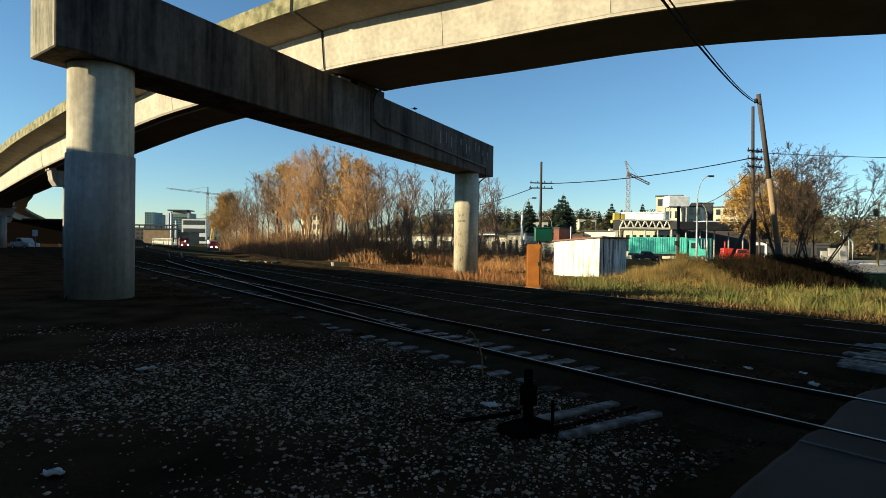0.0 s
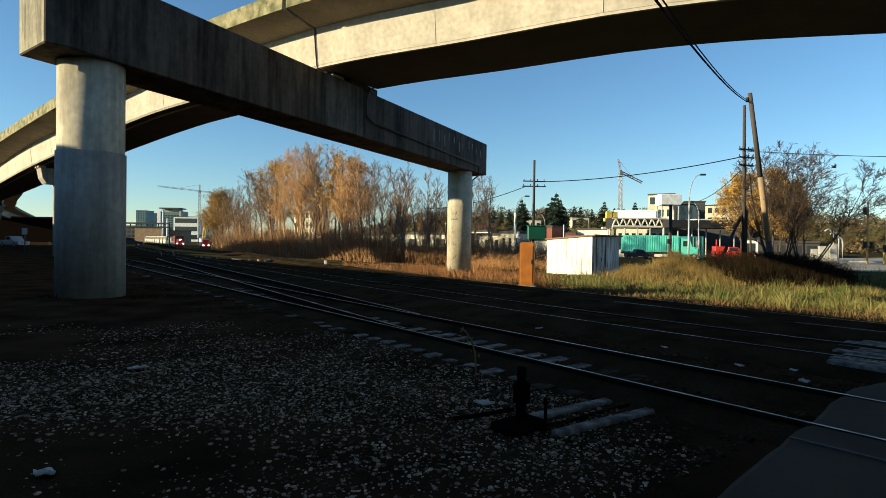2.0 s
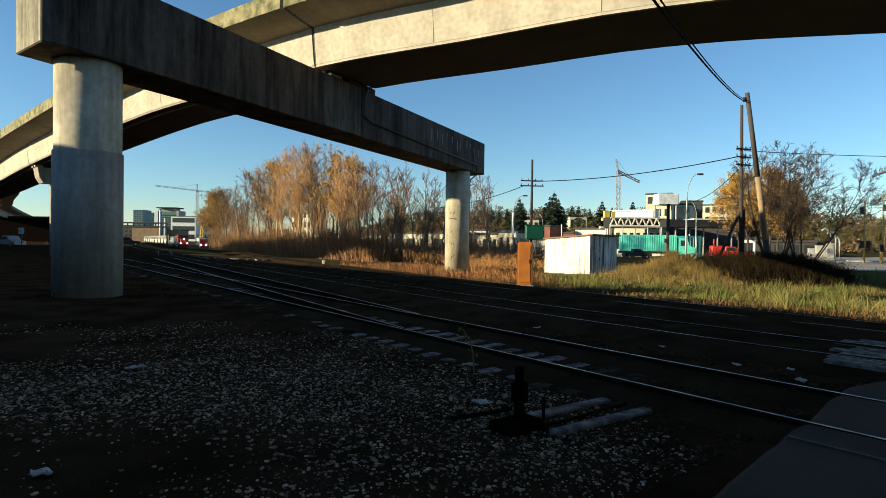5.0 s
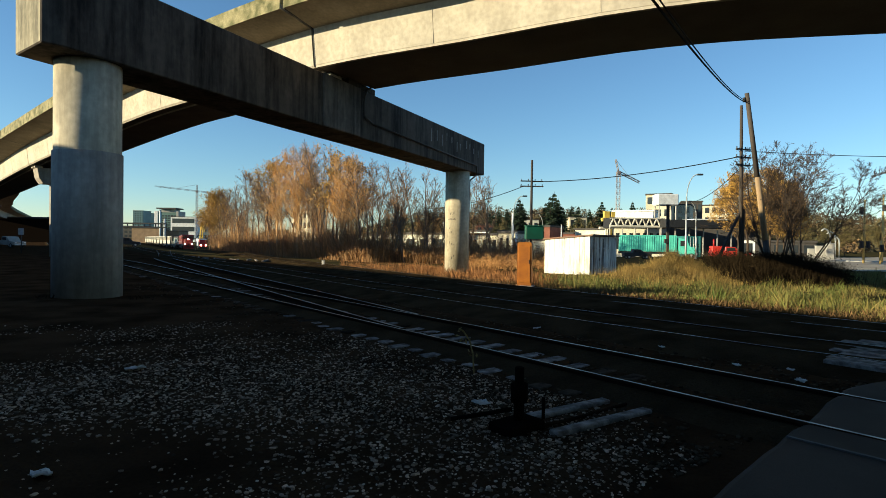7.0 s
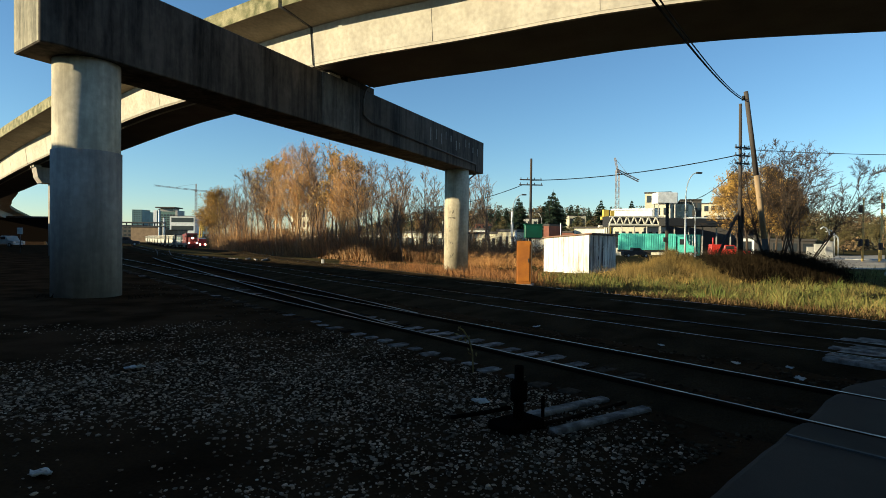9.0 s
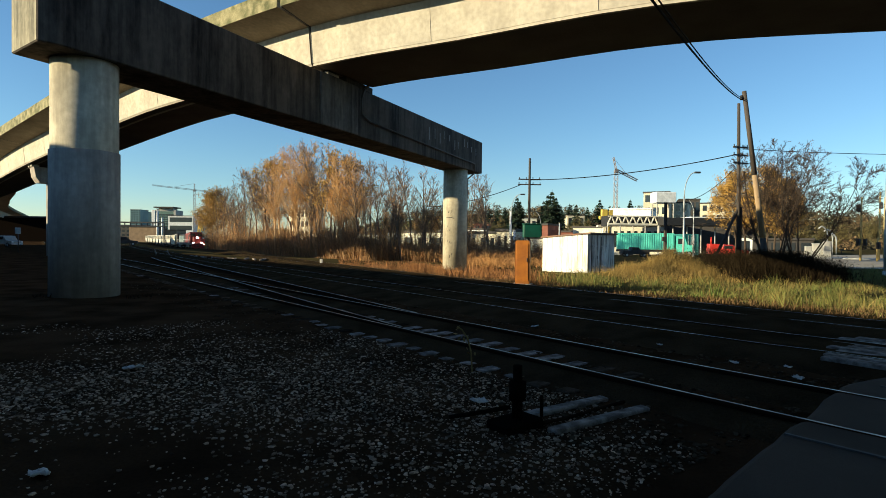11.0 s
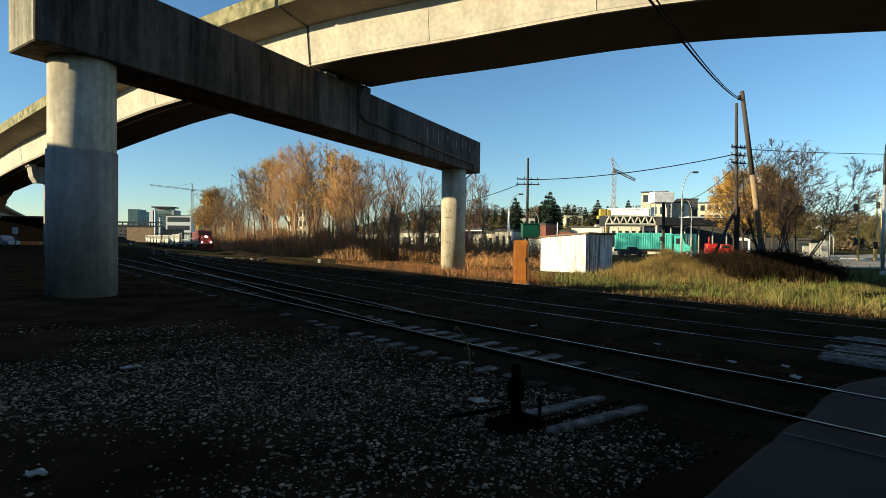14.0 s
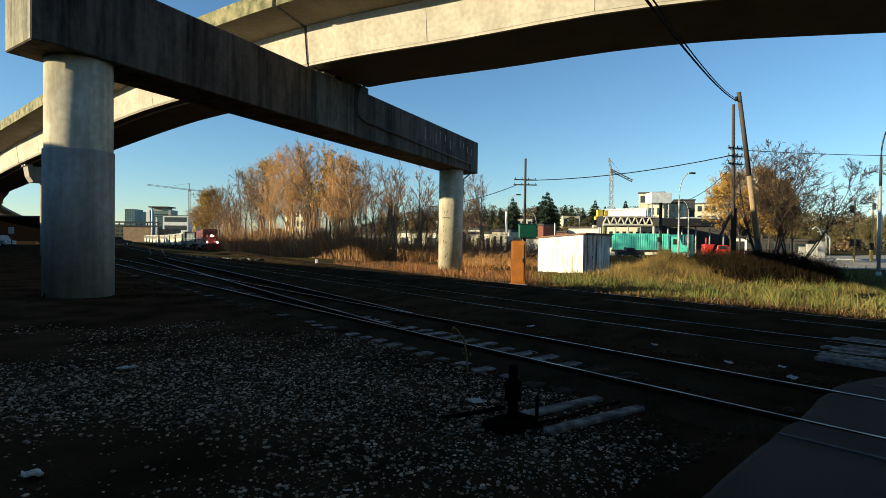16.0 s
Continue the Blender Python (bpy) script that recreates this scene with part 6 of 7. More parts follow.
build_building("house", -0.03, 120, 22, 8, 0.012, M["pale_wall"], "pale low building behind the bare trees", 1, 6, turn=-38)
build_building("house", -0.15, 150, 30, 8, 0.008, M["pale_wall"], "pale low building behind the thicket", 1, 8, turn=-38)
build_building("house", -0.235, 230, 12, 8, 0.050, M["tan_wall"], "pale apartment block seen through the thicket", 4, 5, turn=-38)
build_building("house", 0.615, 120, 14, 8, 0.006, M["dark_wall"], "dark low shop behind the spreading tree", 1, 5, turn=-20)
build_building("house", 0.5605, 105, 2.3, 4, 0.010, M["white"], "small white kiosk by the parked pickup", 1, 1, turn=-20)
build_building("house", 0.09, 300, 9, 8, 0.030, M["brick_red"], "small red house on the hillside", 2, 3)
build_building("house", 0.17, 330, 10, 8, 0.040, M["pale_wall"], "small pale house on the hillside", 2, 3)
build_building("house", 0.255, 360, 11, 8, 0.046, M["tan_wall"], "small tan house on the hillside", 2, 3)
build_building("house", 0.03, 340, 10, 8, 0.034, M["pale_wall"], "small cream house on the hillside", 2, 3)


def build_dock_canopy():
    """Loading-dock canopy with white trusses along the factory front."""
    root = thing("dock_canopy", Matrix.Identity(4), "long loading-dock canopy with white steel trusses", "canopy")
    a, b = out(0.312, 126), out(0.402, 126)
    zt, zb = rise(0.0455, 126), rise(0.0320, 126)
    n = 7
    # solid black block stands in for the shaded bay behind the trusses
    bm = bmesh.new()
    box(bm, a.x + 0.6, b.x + 1.5, a.y + 1.2, a.y + 7, zb - 0.4, zt + 0.25, 0.05)
    part("deep_bay", bm, M["black"], root)
    for i in range(n):
        p, q = a.lerp(b, i / n), a.lerp(b, (i + 1) / n)
        bm = bmesh.new()
        rod(bm, Vector((p.x, p.y, zb)), Vector(((p.x + q.x) / 2, p.y, zt)), 0.17, 0.17, 5)
        rod(bm, Vector(((p.x + q.x) / 2, p.y, zt)), Vector((q.x, q.y, zb)), 0.17, 0.17, 5)
        part("truss_bar", bm, M["pale_wall"], root)
    for z, r in ((zt, 0.13), (zb - 0.1, 0.3)):
        bm = bmesh.new()
        rod(bm, Vector((a.x, a.y, z)), Vector((b.x + 1.5, b.y, z)), r, r, 6)
        part("chord", bm, M["pale_wall"], root)
    # dark flat roof over the loading bays, with a pale edge
    c, d = out(0.404, 125), out(0.530, 125)
    rows = ((0.404, 0.530, 0.0300, 0.0435, "black"), (0.452, 0.530, 0.0435, 0.0455, "white"))
    for b0, b1, e0, e1, mt in rows:
        bm = bmesh.new()
        box(bm, b0 * 125, b1 * 125, c.y - 2.5 - (0.1 if mt == "white" else 0), c.y + 4, rise(e0, 125), rise(e1, 125), 0.03)
        part("roof_slab" if mt == "black" else "roof_edge", bm, M[mt], root)
    for k in range(6):
        p = c.lerp(d, k / 5)
        bm = bmesh.new()
        rod(bm, (p.x, p.y, p.z - 0.3), (p.x, p.y, rise(0.030, 125)), 0.16, 0.16, 6)
        part("post", bm, M["grey_tower"], root)
    for k in range(5):
        p = a.lerp(b, k / 4)
        bm = bmesh.new()
        rod(bm, (p.x, p.y, p.z - 0.3), (p.x, p.y, zb), 0.14, 0.14, 6)
        part("post", bm, M["grey_tower"], root)


build_dock_canopy()


def build_street():
    """Sunlit street and traffic island beyond the spreading tree."""
    bm = bmesh.new()
    vs = [bm.verts.new((x, y, ground_z(x, y) + 0.03)) for x, y in ((39.5, 56), (47, 51.5), (72, 53), (130, 82), (170, 112), (170, 150), (120, 140), (74, 112), (52, 96), (46, 74))]
    bm.faces.new(vs)
    g = bmesh.ops.extrude_face_region(bm, geom=list(bm.faces))
    for v in [q for q in g["geom"] if isinstance(q, bmesh.types.BMVert)]:
        v.co.z -= 0.2
    bmesh.ops.recalc_face_normals(bm, faces=bm.faces)
    solo("street", bm, M["street"], "sun-bleached grey street beyond the crossing", "street", kind="structure")

    def kerb(cx, cy, rx, ry, label):
        p = Vector((cx, cy, ground_z(cx, cy)))
        bm2 = bmesh.new()
        ring = [(rx * math.cos(t), ry * math.sin(t)) for t in (2 * math.pi * i / 28 for i in range(28))]
        lo = [bm2.verts.new((p.x + x, p.y + y, p.z + 0.02)) for x, y in ring]
        hi = [bm2.verts.new((p.x + x * 0.985, p.y + y * 0.985, p.z + 0.20)) for x, y in ring]
        for i in range(28):
            bm2.faces.new((lo[i], lo[(i + 1) % 28], hi[(i + 1) % 28], hi[i]))
        bm2.faces.new(hi)
        bmesh.ops.recalc_face_normals(bm2, faces=bm2.faces)
        solo("traffic_island", bm2, M["kerb"], label, "traffic island", kind="structure")
    kerb(0.700 * 92, 92, 4.6, 2.2, "pale concrete kerbed traffic island")
    kerb(0.775 * 88, 88, 3.2, 1.6, "small concrete kerbed refuge island")

    def cabinet(b, dist, w, h, label):
        p = out(b, dist)
        root = thing("utility_cabinet", pose(p.x, p.y, p.z + 0.2, 0, 0, -20), label, "cabinet", group="utility cabinets")
        bm2 = bmesh.new()
        box(bm2, -w / 2, w / 2, -0.4, 0.4, 0, h, 0.04)
        part("body", bm2, M["grey_tower"], root)
        bm2 = bmesh.new()
        box(bm2, -w / 2 + 0.08, w / 2 - 0.08, -0.43, -0.401, 0.15, h - 0.15, 0.01)
        part("door", bm2, M["grey_tower"], root)
        bm2 = bmesh.new()
        box(bm2, -w / 2 - 0.05, w / 2 + 0.05, -0.46, 0.46, h, h + 0.08, 0.02)
        part("lid", bm2, M["lamp_steel"], root)
    cabinet(0.690, 92, 1.3, 2.2, "pale grey roadside utility cabinet")
    cabinet(0.708, 91, 1.1, 2.6, "pale grey roadside utility cabinet")
    cabinet(0.674, 96, 0.9, 1.7, "small grey roadside utility cabinet")
    # bent service pipes beside the cabinets
    for b, dist, h in ((0.708, 95, 5.4), (0.718, 95.5, 4.9), (0.725, 95, 4.2)):
        p = out(b, dist)
        root = thing("bent_pipe", Matrix.Translation(p), "white bent steel vent pipe beside grey cabinets", "pipe", group="vent pipes")
        bm2 = hose([(0, 0, -0.2), (0, 0, h * 0.7), (-0.1, 0, h * 0.85), (-0.5, 0, h * 0.96), (-1.0, 0, h), (-1.5, 0, h * 0.93)], 0.12, 8)
        part("pipe", bm2, M["lamp_steel"], root)

    def signal(b, dist, e, mat, heads, label):
        p = out(b, dist)
        root = thing("traffic_signal", Matrix.Translation(p), label, "traffic signal", group="traffic signals")
        h = rise(e, dist) - p.z
        bm2 = bmesh.new()
        rod(bm2, (0, 0, -0.2), (0, 0, h), 0.14, 0.11, 12)
        part("pole", bm2, mat, root)
        for x, z in heads:
            bm2 = bmesh.new()
            box(bm2, x - 0.22, x + 0.22, -0.35, -0.05, z - 0.5, z + 0.5, 0.03)
            hd = part("signal_head", bm2, M["black"], root)
            for k in range(3):
                bm2 = bmesh.new()
                rod(bm2, (x, -0.36, z + 0.3 - 0.3 * k), (x, -0.5, z + 0.3 - 0.3 * k), 0.13, 0.13, 10)
                part("visor", bm2, M["dark_metal"], hd)
    signal(0.7695, 80, 0.085, M["yellow_pole"], ((-0.5, 2.7), (0.45, 2.7), (-0.6, 7.6)), "weathered yellow traffic signal pole with black heads")
    signal(0.803, 86, 0.095, M["yellow_pole"], ((0.0, 8.4),), "weathered yellow signal pole by the street")
    signal(0.812, 92, 0.085, M["yellow_pole"], ((0.3, 7.0),), "weathered yellow signal pole by the street")
    signal(0.8, 78, 0.012, M["yellow_pole"], ((0.0, 2.2),), "short yellow pedestrian signal post")


build_street()


def build_left_distance():
    # signal bridge over the far tracks
    a, b = out(-0.548, 205, -1.0), out(-0.470, 205, -1.0)
    root = thing("signal_bridge", Matrix.Identity(4), "dark steel signal bridge over the far tracks", "signal bridge")
    z0, z1 = rise(0.0185, 205), rise(0.0250, 205)
    for z in (z0, z1):
        bm = bmesh.new()
        rod(bm, (a.x, a.y, z), (b.x, b.y, z), 0.28, 0.28, 5)
        part("chord", bm, M["dark_metal"], root)
    for k in range(9):
        p = a.lerp(b, k / 8)
        bm = bmesh.new()
        rod(bm, (p.x, p.y, -1.5 if k in (0, 8) else z0), (p.x, p.y, z1), 0.22, 0.22, 5)
        part("post", bm, M["dark_metal"], root)
    for bb, e, d0, lab in ((-0.4815, 0.048, 330, "tall white steel mast beside the tracks"), (-0.4735, 0.034, 334, "short white steel mast beside the tracks")):
        p = out(bb, d0, -1.0)
        root = thing("white_mast", Matrix.Translation(p), lab, "mast", group="white masts")
        bm = bmesh.new()
        rod(bm, (0, 0, -0.5), (0, 0, rise(e, d0) + 1.0), 0.55, 0.5, 10)
        part("shaft", bm, M["white"], root)
        bm = bmesh.new()
        rod(bm, (0, 0, rise(e, d0) + 1.0), (0, 0, rise(e, d0) + 1.5), 0.62, 0.62, 10)
        part("cap", bm, M["dark_metal"], root)
    # pale bent posts by the far points
    for bb in (-0.484, -0.463):
        p = out(bb, 56)
        root = thing("bent_post", Matrix.Translation(p), "short pale bent post beside the far points", "post", group="bent posts")
        bm = hose([(0, 0, -0.1), (0.0, 0, 0.25), (-0.05, 0, 0.45), (-0.2, 0, 0.6)] if bb < -0.47 else [(0.4, 0, -0.05), (0.15, 0, 0.12), (0.0, 0, 0.35), (-0.05, 0, 0.6)], 0.05, 6)
        part("post", bm, M["pale_timber"], root)
    # pale bars, added to stand in for sunlit dashes along the far track
    rng = random.Random(12)
    for k in range(13):
        s = 59.0 - 1.2 * k
        n = 14.7 + 0.26 * (59.0 - s) + rng.uniform(-0.2, 0.2)
        root = thing("loose_sleeper", Matrix.Translation(at(n, s, ground_z(*at(n, s).xy))) @ Matrix.Rotation(radians(rng.uniform(95, 135)), 4, "Z"), "pale bar for a sunlit dash beside the far track", "timber", group="loose timbers")
        bm = bmesh.new()
        half = rng.uniform(0.7, 1.3)
        box(bm, -half, half, -0.08, 0.08, 0.0, rng.uniform(0.06, 0.14), 0.015)
        part("timber", bm, M["pale_timber"], root)
    # parked hi-rail truck, white over red
    p = out(-0.4085, 225)
    root = thing("service_truck", pose(p.x, p.y, p.z, 0, 0, -60), "parked white and red service truck with a yellow mast", "truck")
    for name, x0, x1, half, zz0, zz1, mat in (("body", -4, 2, 1.5, 1.2, 4.0, "white"), ("cab", 2.2, 4.4, 1.4, 0.9, 3.6, "red"), ("chassis", -4, 4.4, 1.2, 0.6, 1.0, "dark_metal")):
        bm = bmesh.new()
        box(bm, x0, x1, -half, half, zz0, zz1, 0.06)
        part(name, bm, M[mat], root)
    for y in (-0.9, 0.9):
        bm = bmesh.new()
        rod(bm, (4.35, y, 1.4), (4.5, y, 1.4), 0.3, 0.3, 10)
        part("headlight", bm, M["amber_glow"], root)
    for x in (-2.6, 3.2):
        for y in (-1.1, 1.1):
            wheel(root, x, y, 0.5, 0.5, 0.3)
    lattice(root, "mast", (-2, 0, 4.0), (1.5, 0, 9.5), 0.9, M["yellow"], 6, 0.16)
    lattice(root, "boom", (1.5, 0, 9.5), (5.5, 0, 7.0), 0.8, M["yellow"], 5, 0.14)
    # white van and a small sign at the side road, under the guideway
    build_pickup(-0.757, 92, M["grey_tower"], "pale grey pickup parked in the shade under the guideway", -25, sc=0.95)
    build_pickup(-0.566, 120, M["dark_metal"], "dark car parked beside the far tracks", 40, name="car", sc=1.0)
    p = out(-0.722, 62)
    root = thing("roadside_sign", Matrix.Translation(p), "small pale sign on a post in the shade", "sign")
    bm = bmesh.new()
    rod(bm, (0, 0, -0.2), (0, 0, 2.6), 0.05, 0.05, 8)
    part("post", bm, M["dark_metal"], root)
    bm = bmesh.new()
    box(bm, -0.3, 0.3, -0.08, -0.05, 2.0, 2.7, 0.01)
    part("panel", bm, M["lamp_steel"], root)


build_left_distance()


def build_tank():
    p = out(0.4105, 150)
    root = thing("roof_tank", Matrix.Translation(p), "white box tank raised on a steel frame", "tank")
    z0, z1 = rise(0.069, 150) - p.z, rise(0.089, 150) - p.z
    bm = bmesh.new()
    box(bm, -2.8, 2.8, -2, 2, z0, z1, 0.25)
    part("tank", bm, M["white"], root)
    for x in (-2.2, 2.2):
        for y in (-1.5, 1.5):
            bm = bmesh.new()
            rod(bm, (x, y, -1), (x, y, z0), 0.18, 0.18, 6)
            part("leg", bm, M["grey_tower"], root)


build_tank()


def build_yellow_crane():
    p = out(0.309, 138)
    root = thing("gantry_hoist", Matrix.Translation(p), "yellow hoist boxes on a pale steel gantry", "gantry")

    def z(e):
        return rise(e, 138) - p.z
    for name, x0, x1, e0, e1, mt in (("leg", -0.9, -0.5, -0.02, 0.042, "pale_wall"), ("leg", 0.3, 0.7, -0.02, 0.042, "yellow"), ("beam", -1.7, 1.6, 0.040, 0.0455, "yellow"),
                                     ("hoist", -1.2, 0.2, 0.0455, 0.0575, "yellow"), ("motor", 0.5, 1.5, 0.0455, 0.0560, "yellow"), ("platform", -2.2, 1.0, 0.026, 0.030, "pale_wall")):
        bm = bmesh.new()
        box(bm, x0, x1, -0.6, 0.6, z(e0), z(e1), 0.06)
        part(name, bm, M[mt], root)


build_yellow_crane()


def make_conifer(seed, height):
    rng = random.Random(seed)
    root = thing("conifer", Matrix.Identity(4), "tall dark green conifer on the skyline", "tree")
    bm = bmesh.new()
    rod(bm, (0, 0, -0.5), (0, 0, height), 0.3, 0.03, 6)
    part("trunk", bm, M["dark_bark"], root)
    verts, faces = [], []
    tiers = [(0.14 + 0.86 * k / 15 + rng.uniform(-0.015, 0.015), rng.uniform(0.6, 1.25)) for k in range(15)]
    for i in range(1500):
        tt, wide = rng.choice(tiers)
        t = min(0.99, max(0.0, tt + rng.gauss(0, 0.012)))
        z = height * t
        reach = (1 - t) ** 0.7 * height * 0.23 * wide * rng.uniform(0.35, 1.1) + 0.15
        a = rng.uniform(0, 6.28)
        reach *= 1 + 0.55 * noise.noise(Vector((math.cos(a), math.sin(a), tt * 9 + seed)))
        d = Vector((math.cos(a), math.sin(a), rng.uniform(-0.35, 0.05)))
        c = Vector((0, 0, z)) + d * reach * rng.uniform(0.5, 1.0)
        w = d.cross(Vector((0, 0, 1))).normalized() * reach * 0.16 + Vector((0, 0, rng.uniform(-0.2, 0.2)))
        k = len(verts)
        l = d * reach * 0.4
        verts += [tuple(c - l), tuple(c + w), tuple(c + l + Vector((0, 0, -0.2))), tuple(c - w)]
        faces.append((k, k + 1, k + 2, k + 3))
    share("foliage", fast_mesh("foliage", verts, faces, M["conifer"]), root)
    return root


def build_conifers():
    protos = [make_conifer(60 + i, 20) for i in range(3)]
    rng = random.Random(6)
    rows = [(0.150, 220, 0.080), (0.155, 224, 0.072), (0.205, 215, 0.083), (0.212, 220, 0.092), (0.219, 218, 0.080), (0.197, 226, 0.072), (0.227, 235, 0.066)]
    rows += [(0.24 + 0.018 * i + rng.uniform(-0.006, 0.006), 380 + rng.uniform(-30, 60), 0.060 + rng.uniform(-0.006, 0.022) * (1 if i % 3 == 0 else 0.5)) for i in range(12)]
    rows += [(0.10 + 0.014 * i, 400 + rng.uniform(-20, 40), 0.052 + rng.uniform(0, 0.012)) for i in range(4)]
    for i, (b, d, e) in enumerate(rows):
        p = out(b, d)
        plant(protos[i % 3], p, (rise(e, d) - p.z) / 20.0, rng.uniform(0, 6.28))
    for q in protos:
        drop_proto(q)


build_conifers()


def build_far_woods():
    """Wooded hillside and town trees: clumps of small leaf cards, with uneven tops."""
    rng = random.Random(8)
    verts, faces = [], []

    def clump(x, y, z0, h, r, k):
        for _ in range(k):
            t = rng.random()
            c = Vector((x + rng.gauss(0, r * 0.45), y + rng.gauss(0, r * 0.45), z0 + h * (0.15 + 0.85 * t)))
            a = Vector((rng.uniform(-1, 1), rng.uniform(-1, 1), rng.uniform(-1, 1))).normalized() * r * rng.uniform(0.08, 0.2)
            b = a.cross(Vector((rng.uniform(-1, 1), rng.uniform(-1, 1), rng.uniform(-1, 1)))).normalized() * r * 0.11
            i = len(verts)
            verts.extend([tuple(c - a), tuple(c + b), tuple(c + a), tuple(c - b)])
            faces.append((i, i + 1, i + 2, i + 3))
    for _ in range(900):
        d = rng.uniform(340, 760)
        b = rng.uniform(-0.3, 1.1)
        x, y = b * d, d
        clump(x, y, ground_z(x, y), rng.uniform(6, 12), rng.uniform(3.5, 6), 85)
    for _ in range(160):
        d = rng.uniform(180, 330)
        b = rng.uniform(0.0, 1.1)
        x, y = b * d, d
        clump(x, y, ground_z(x, y), rng.uniform(4, 7), rng.uniform(2.5, 4), 140)
    for _ in range(140):
        d = rng.uniform(300, 700)
        b = rng.uniform(-0.85, -0.38)
        if -0.62 < b < -0.41 and d < 600:
            continue
        x, y = b * d, d
        clump(x, y, ground_z(x, y), rng.uniform(4, 9), rng.uniform(3, 5), 80)
    for _ in range(16):
        d = rng.uniform(190, 230)
        b = rng.uniform(-0.80, -0.64)
        for _ in range(6):
            clump(b * d + rng.gauss(0, 1.0), d + rng.gauss(0, 1.0), ground_z(b * d, d), rng.uniform(4, 8), rng.uniform(0.9, 1.3), 90)
    stuff("far_woods", verts, faces, M["far_wood"], "wooded hillside and town trees in autumn", "woods")


build_far_woods()


def build_right_tree():
    rng = random.Random(77)
    root = make_tree(97, 9.9, 0.08, (9, 6, 4, 3), 4, M["dark_bark"], M["dry_leaf"], 0.15, 0.05, "spreading_tree", "wide leafless tree with many thin dark limbs by the road", up=0.06, stems=7, bend=0.24, lean=0.075, thin=0.012, reach=0.8)
    root.matrix_basis = Matrix.Translation(out(0.610, 49)) @ pose(0, 0, 0, 0, 0, 40)
    side = make_tree(93, 10.4, 0.08, (10, 6, 5, 3), 4, M["dark_bark"], None, 0, 0.06, "spreading_tree", "leafless tree with fine upswept twigs by the road", up=0.085, stems=6, bend=0.24, lean=0.085, thin=0.012, reach=0.8)
    side.matrix_basis = Matrix.Translation(out(0.658, 51)) @ pose(0, 0, 0, 0, 9, 0)
    gold = make_tree(95, 10, 0.18, (16, 7, 4), 3, M["dark_bark"], M["gold_leaf"], 12, 0.11, "autumn_tree", "broad tree full of orange-brown autumn leaves", up=0.02, bend=0.2)
    for b, d, h in ((0.560, 75, 11.4), (0.588, 78, 12.2), (0.612, 82, 10.5), (0.543, 84, 10.5), (0.64, 86, 9.0), (0.602, 72, 9.6), (0.628, 77, 9.4)):
        plant(gold, out(b, d), h / 10.5, rng.uniform(0, 6))
    drop_proto(gold)
    brown = make_tree(96, 10, 0.18, (16, 7, 4), 3, M["dark_bark"], M["olive_leaf"], 9, 0.13, "autumn_tree", "broad tree with dull olive-brown autumn leaves", up=0.03, bend=0.2)
    for b, d, h in ((0.665, 128, 5.5), (0.70, 140, 6.5), (0.735, 132, 6.0), (0.77, 138, 6.5), (0.80, 130, 7.0), (0.835, 126, 7.5), (0.87, 130, 8)):
        plant(brown, out(b, d), h / 10.5, rng.uniform(0, 6))
    for b, d, h in ((0.262, 170, 9.5), (0.278, 178, 9.0), (0.10, 130, 7.0), (0.125, 150, 8.0), (0.245, 190, 8.0)):
        plant(brown, out(b, d), h / 10.5, rng.uniform(0, 6))
    drop_proto(brown)

    # near-black leaves carry the shade that falls on this bush
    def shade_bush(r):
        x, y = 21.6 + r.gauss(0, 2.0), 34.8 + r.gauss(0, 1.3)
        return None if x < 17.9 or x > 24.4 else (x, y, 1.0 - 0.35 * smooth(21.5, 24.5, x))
    blades("dark_bush", 19000, shade_bush, 1.75, 0.013, M["bramble"], "bramble under the spreading tree, its shade painted into the leaves", "bush", 21, lean=0.4, leaves=4, leaf=0.04)


build_right_tree()


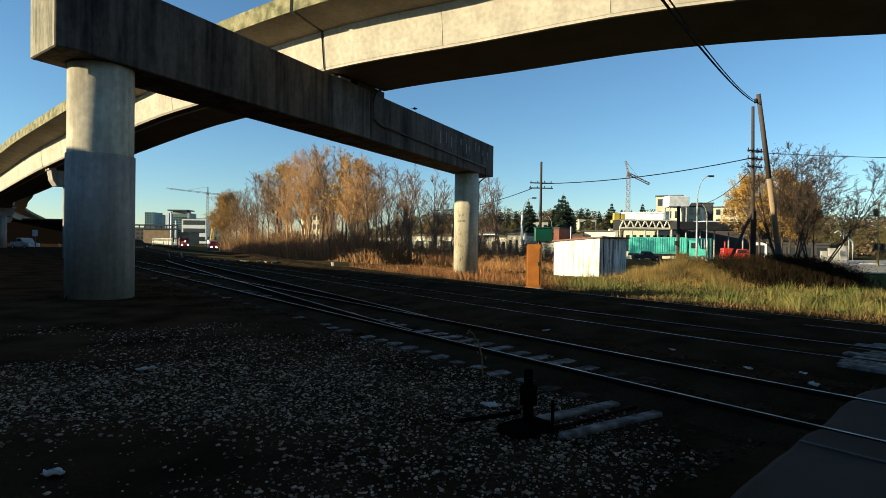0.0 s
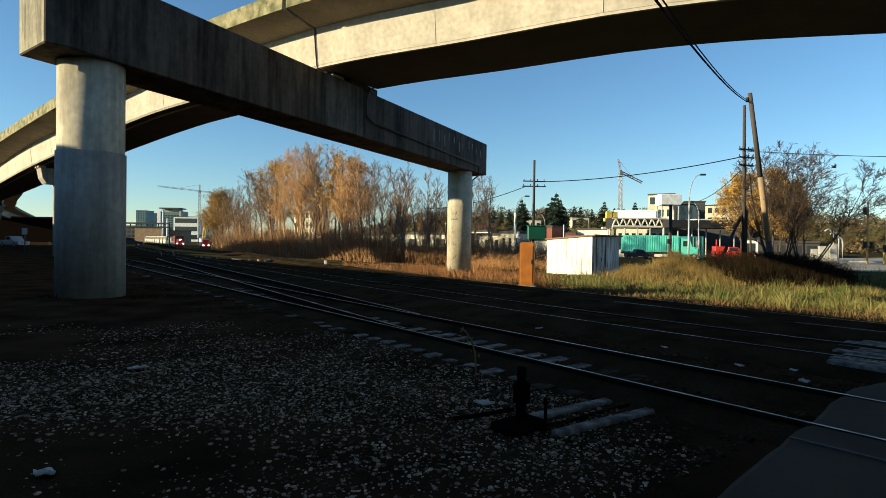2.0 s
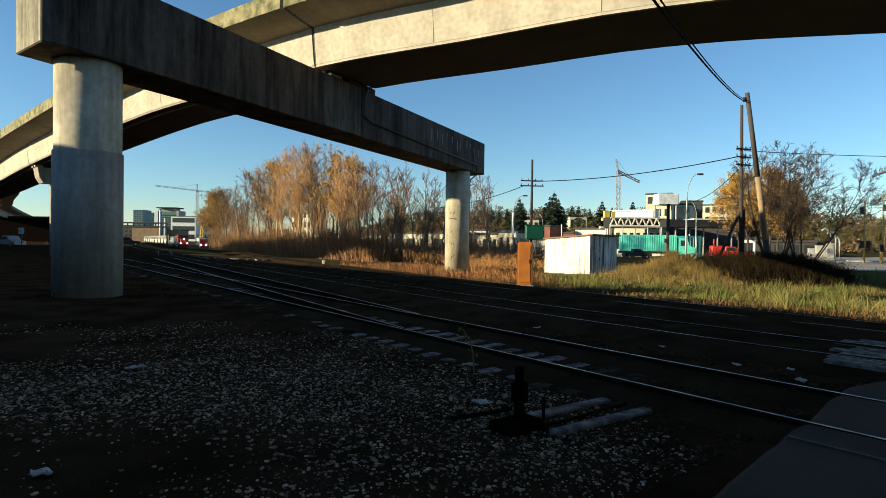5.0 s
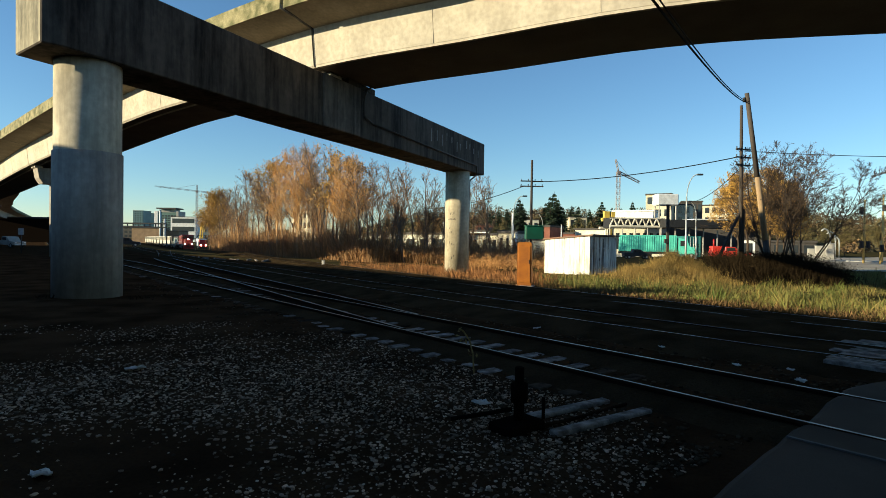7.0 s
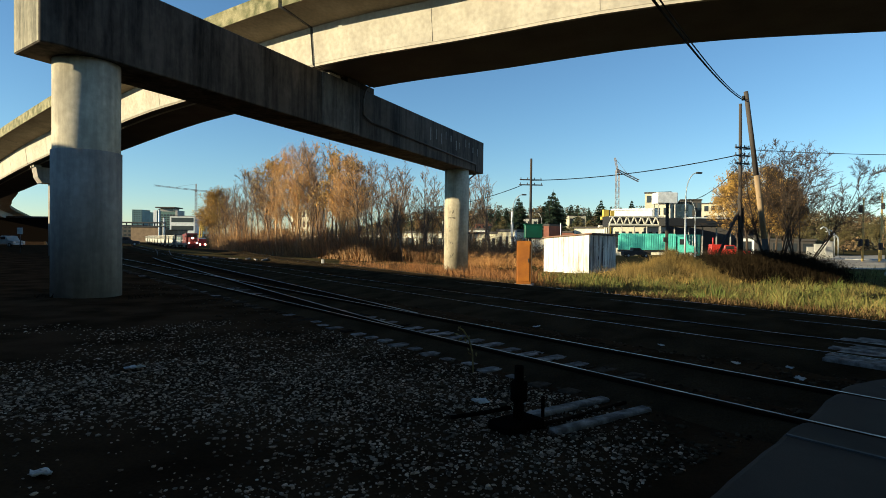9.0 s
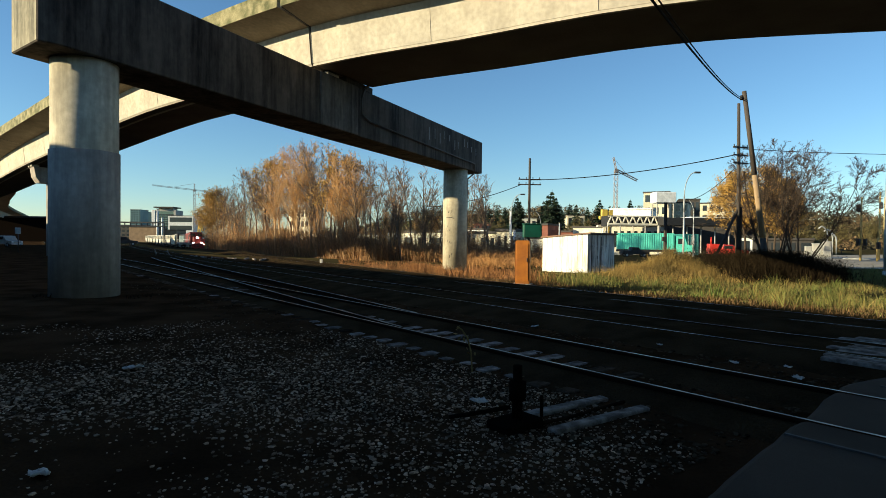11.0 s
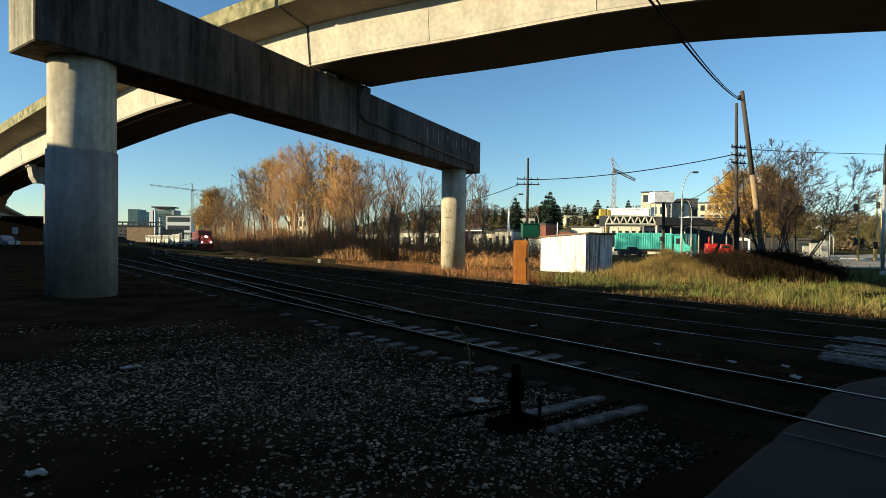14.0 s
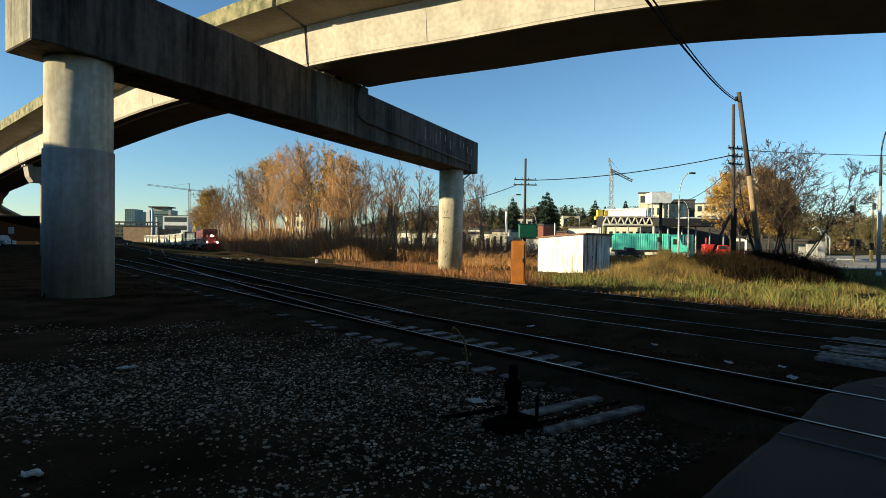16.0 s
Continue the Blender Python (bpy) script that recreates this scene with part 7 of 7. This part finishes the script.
# ---- motion of things ----
def build_bird():
    root = thing("bird", pose(-1.4, 39.0, 10), "small dark bird that flies across the sky", "bird")
    bm = bmesh.new()
    bmesh.ops.create_icosphere(bm, subdivisions=2, radius=1)
    for v in bm.verts:
        v.co = Vector((v.co.x * 0.17, v.co.y * 0.06 * (1.1 - 0.4 * v.co.x), v.co.z * 0.06))
    part("body", bm, M["black"], root)
    bm = bmesh.new()
    vs = [bm.verts.new(q) for q in ((-0.14, -0.02, 0.01), (-0.14, 0.02, 0.01), (-0.30, 0.06, 0.0), (-0.30, -0.06, 0.0), (-0.14, 0, -0.015), (-0.30, 0, -0.012))]
    for q in ((0, 1, 2, 3), (0, 3, 5, 4), (1, 4, 5, 2), (0, 4, 1), (3, 2, 5)):
        bm.faces.new([vs[i] for i in q])
    part("tail", bm, M["black"], root)
    wings = []
    for sg in (-1, 1):
        bm = bmesh.new()
        top = [bm.verts.new(q) for q in ((0.08, 0, 0.01), (0.07, sg * 0.14, 0.015), (-0.02, sg * 0.33, 0.005), (-0.07, sg * 0.2, 0.005), (-0.07, 0, 0.005))]
        low = [bm.verts.new((v.co.x, v.co.y, v.co.z - 0.012)) for v in top]
        bm.faces.new(top), bm.faces.new(low[::-1])
        for k in range(5):
            bm.faces.new((top[k], top[(k + 1) % 5], low[(k + 1) % 5], low[k]))
        bmesh.ops.recalc_face_normals(bm, faces=bm.faces)
        wings.append(part("wing", bm, M["black"], root))
    return root, wings


bird, bird_wings = build_bird()


def motions():
    times = [0.0, 1.0, 2.0, 3.0, 4.0, 5.0, 6.0, 7.0, 8.0, 9.0, 10.0, 11.0, 12.0, 13.0, 14.0, 15.0, 16.0]
    walk(loco, [(t, track_pose(TRAIN_S0 - TRAIN_SPEED * t)) for t in times])
    # the bird leaves the beam, crosses the sky and drops out of sight beyond the road
    flight = [(0.0, -0.053, 0.237), (0.4, -0.053, 0.237), (0.8, 0.049, 0.193), (0.9, 0.089, 0.186), (1.0, 0.135, 0.174), (1.2, 0.235, 0.167), (1.4, 0.344, 0.160), (1.6, 0.458, 0.159), (1.8, 0.580, 0.150), (2.2, 0.86, 0.135), (3.0, 1.5, 0.10)]
    rows = [(t, pose(b * 37.5, 37.5, rise(e, 37.5), 0, 0, -4)) for t, b, e in flight] + [(16.0, pose(62, 37.5, 5.6, 0, 0, -4))]
    walk(bird, rows)
    for sg, wing in zip((-1, 1), bird_wings):
        walk(wing, [(0.0, pose(0, 0, 0.02)), (0.4, pose(0, 0, 0.02))] + [(0.5 + 0.1 * k, pose(0, 0, 0.02, sg * (32 if k % 2 else -22), 0, 0)) for k in range(26)] + [(3.2, pose(0, 0, 0.02)), (16.0, pose(0, 0, 0.02))])
    walk(second, [(t, track_pose(TRAIN_S0 + 20.6 - TRAIN_SPEED * t)) for t in times])
    for i, car in enumerate(hoppers):
        walk(car, [(t, track_pose(TRAIN_S0 + 39.6 + 17.2 * i - TRAIN_SPEED * t)) for t in times])


motions()
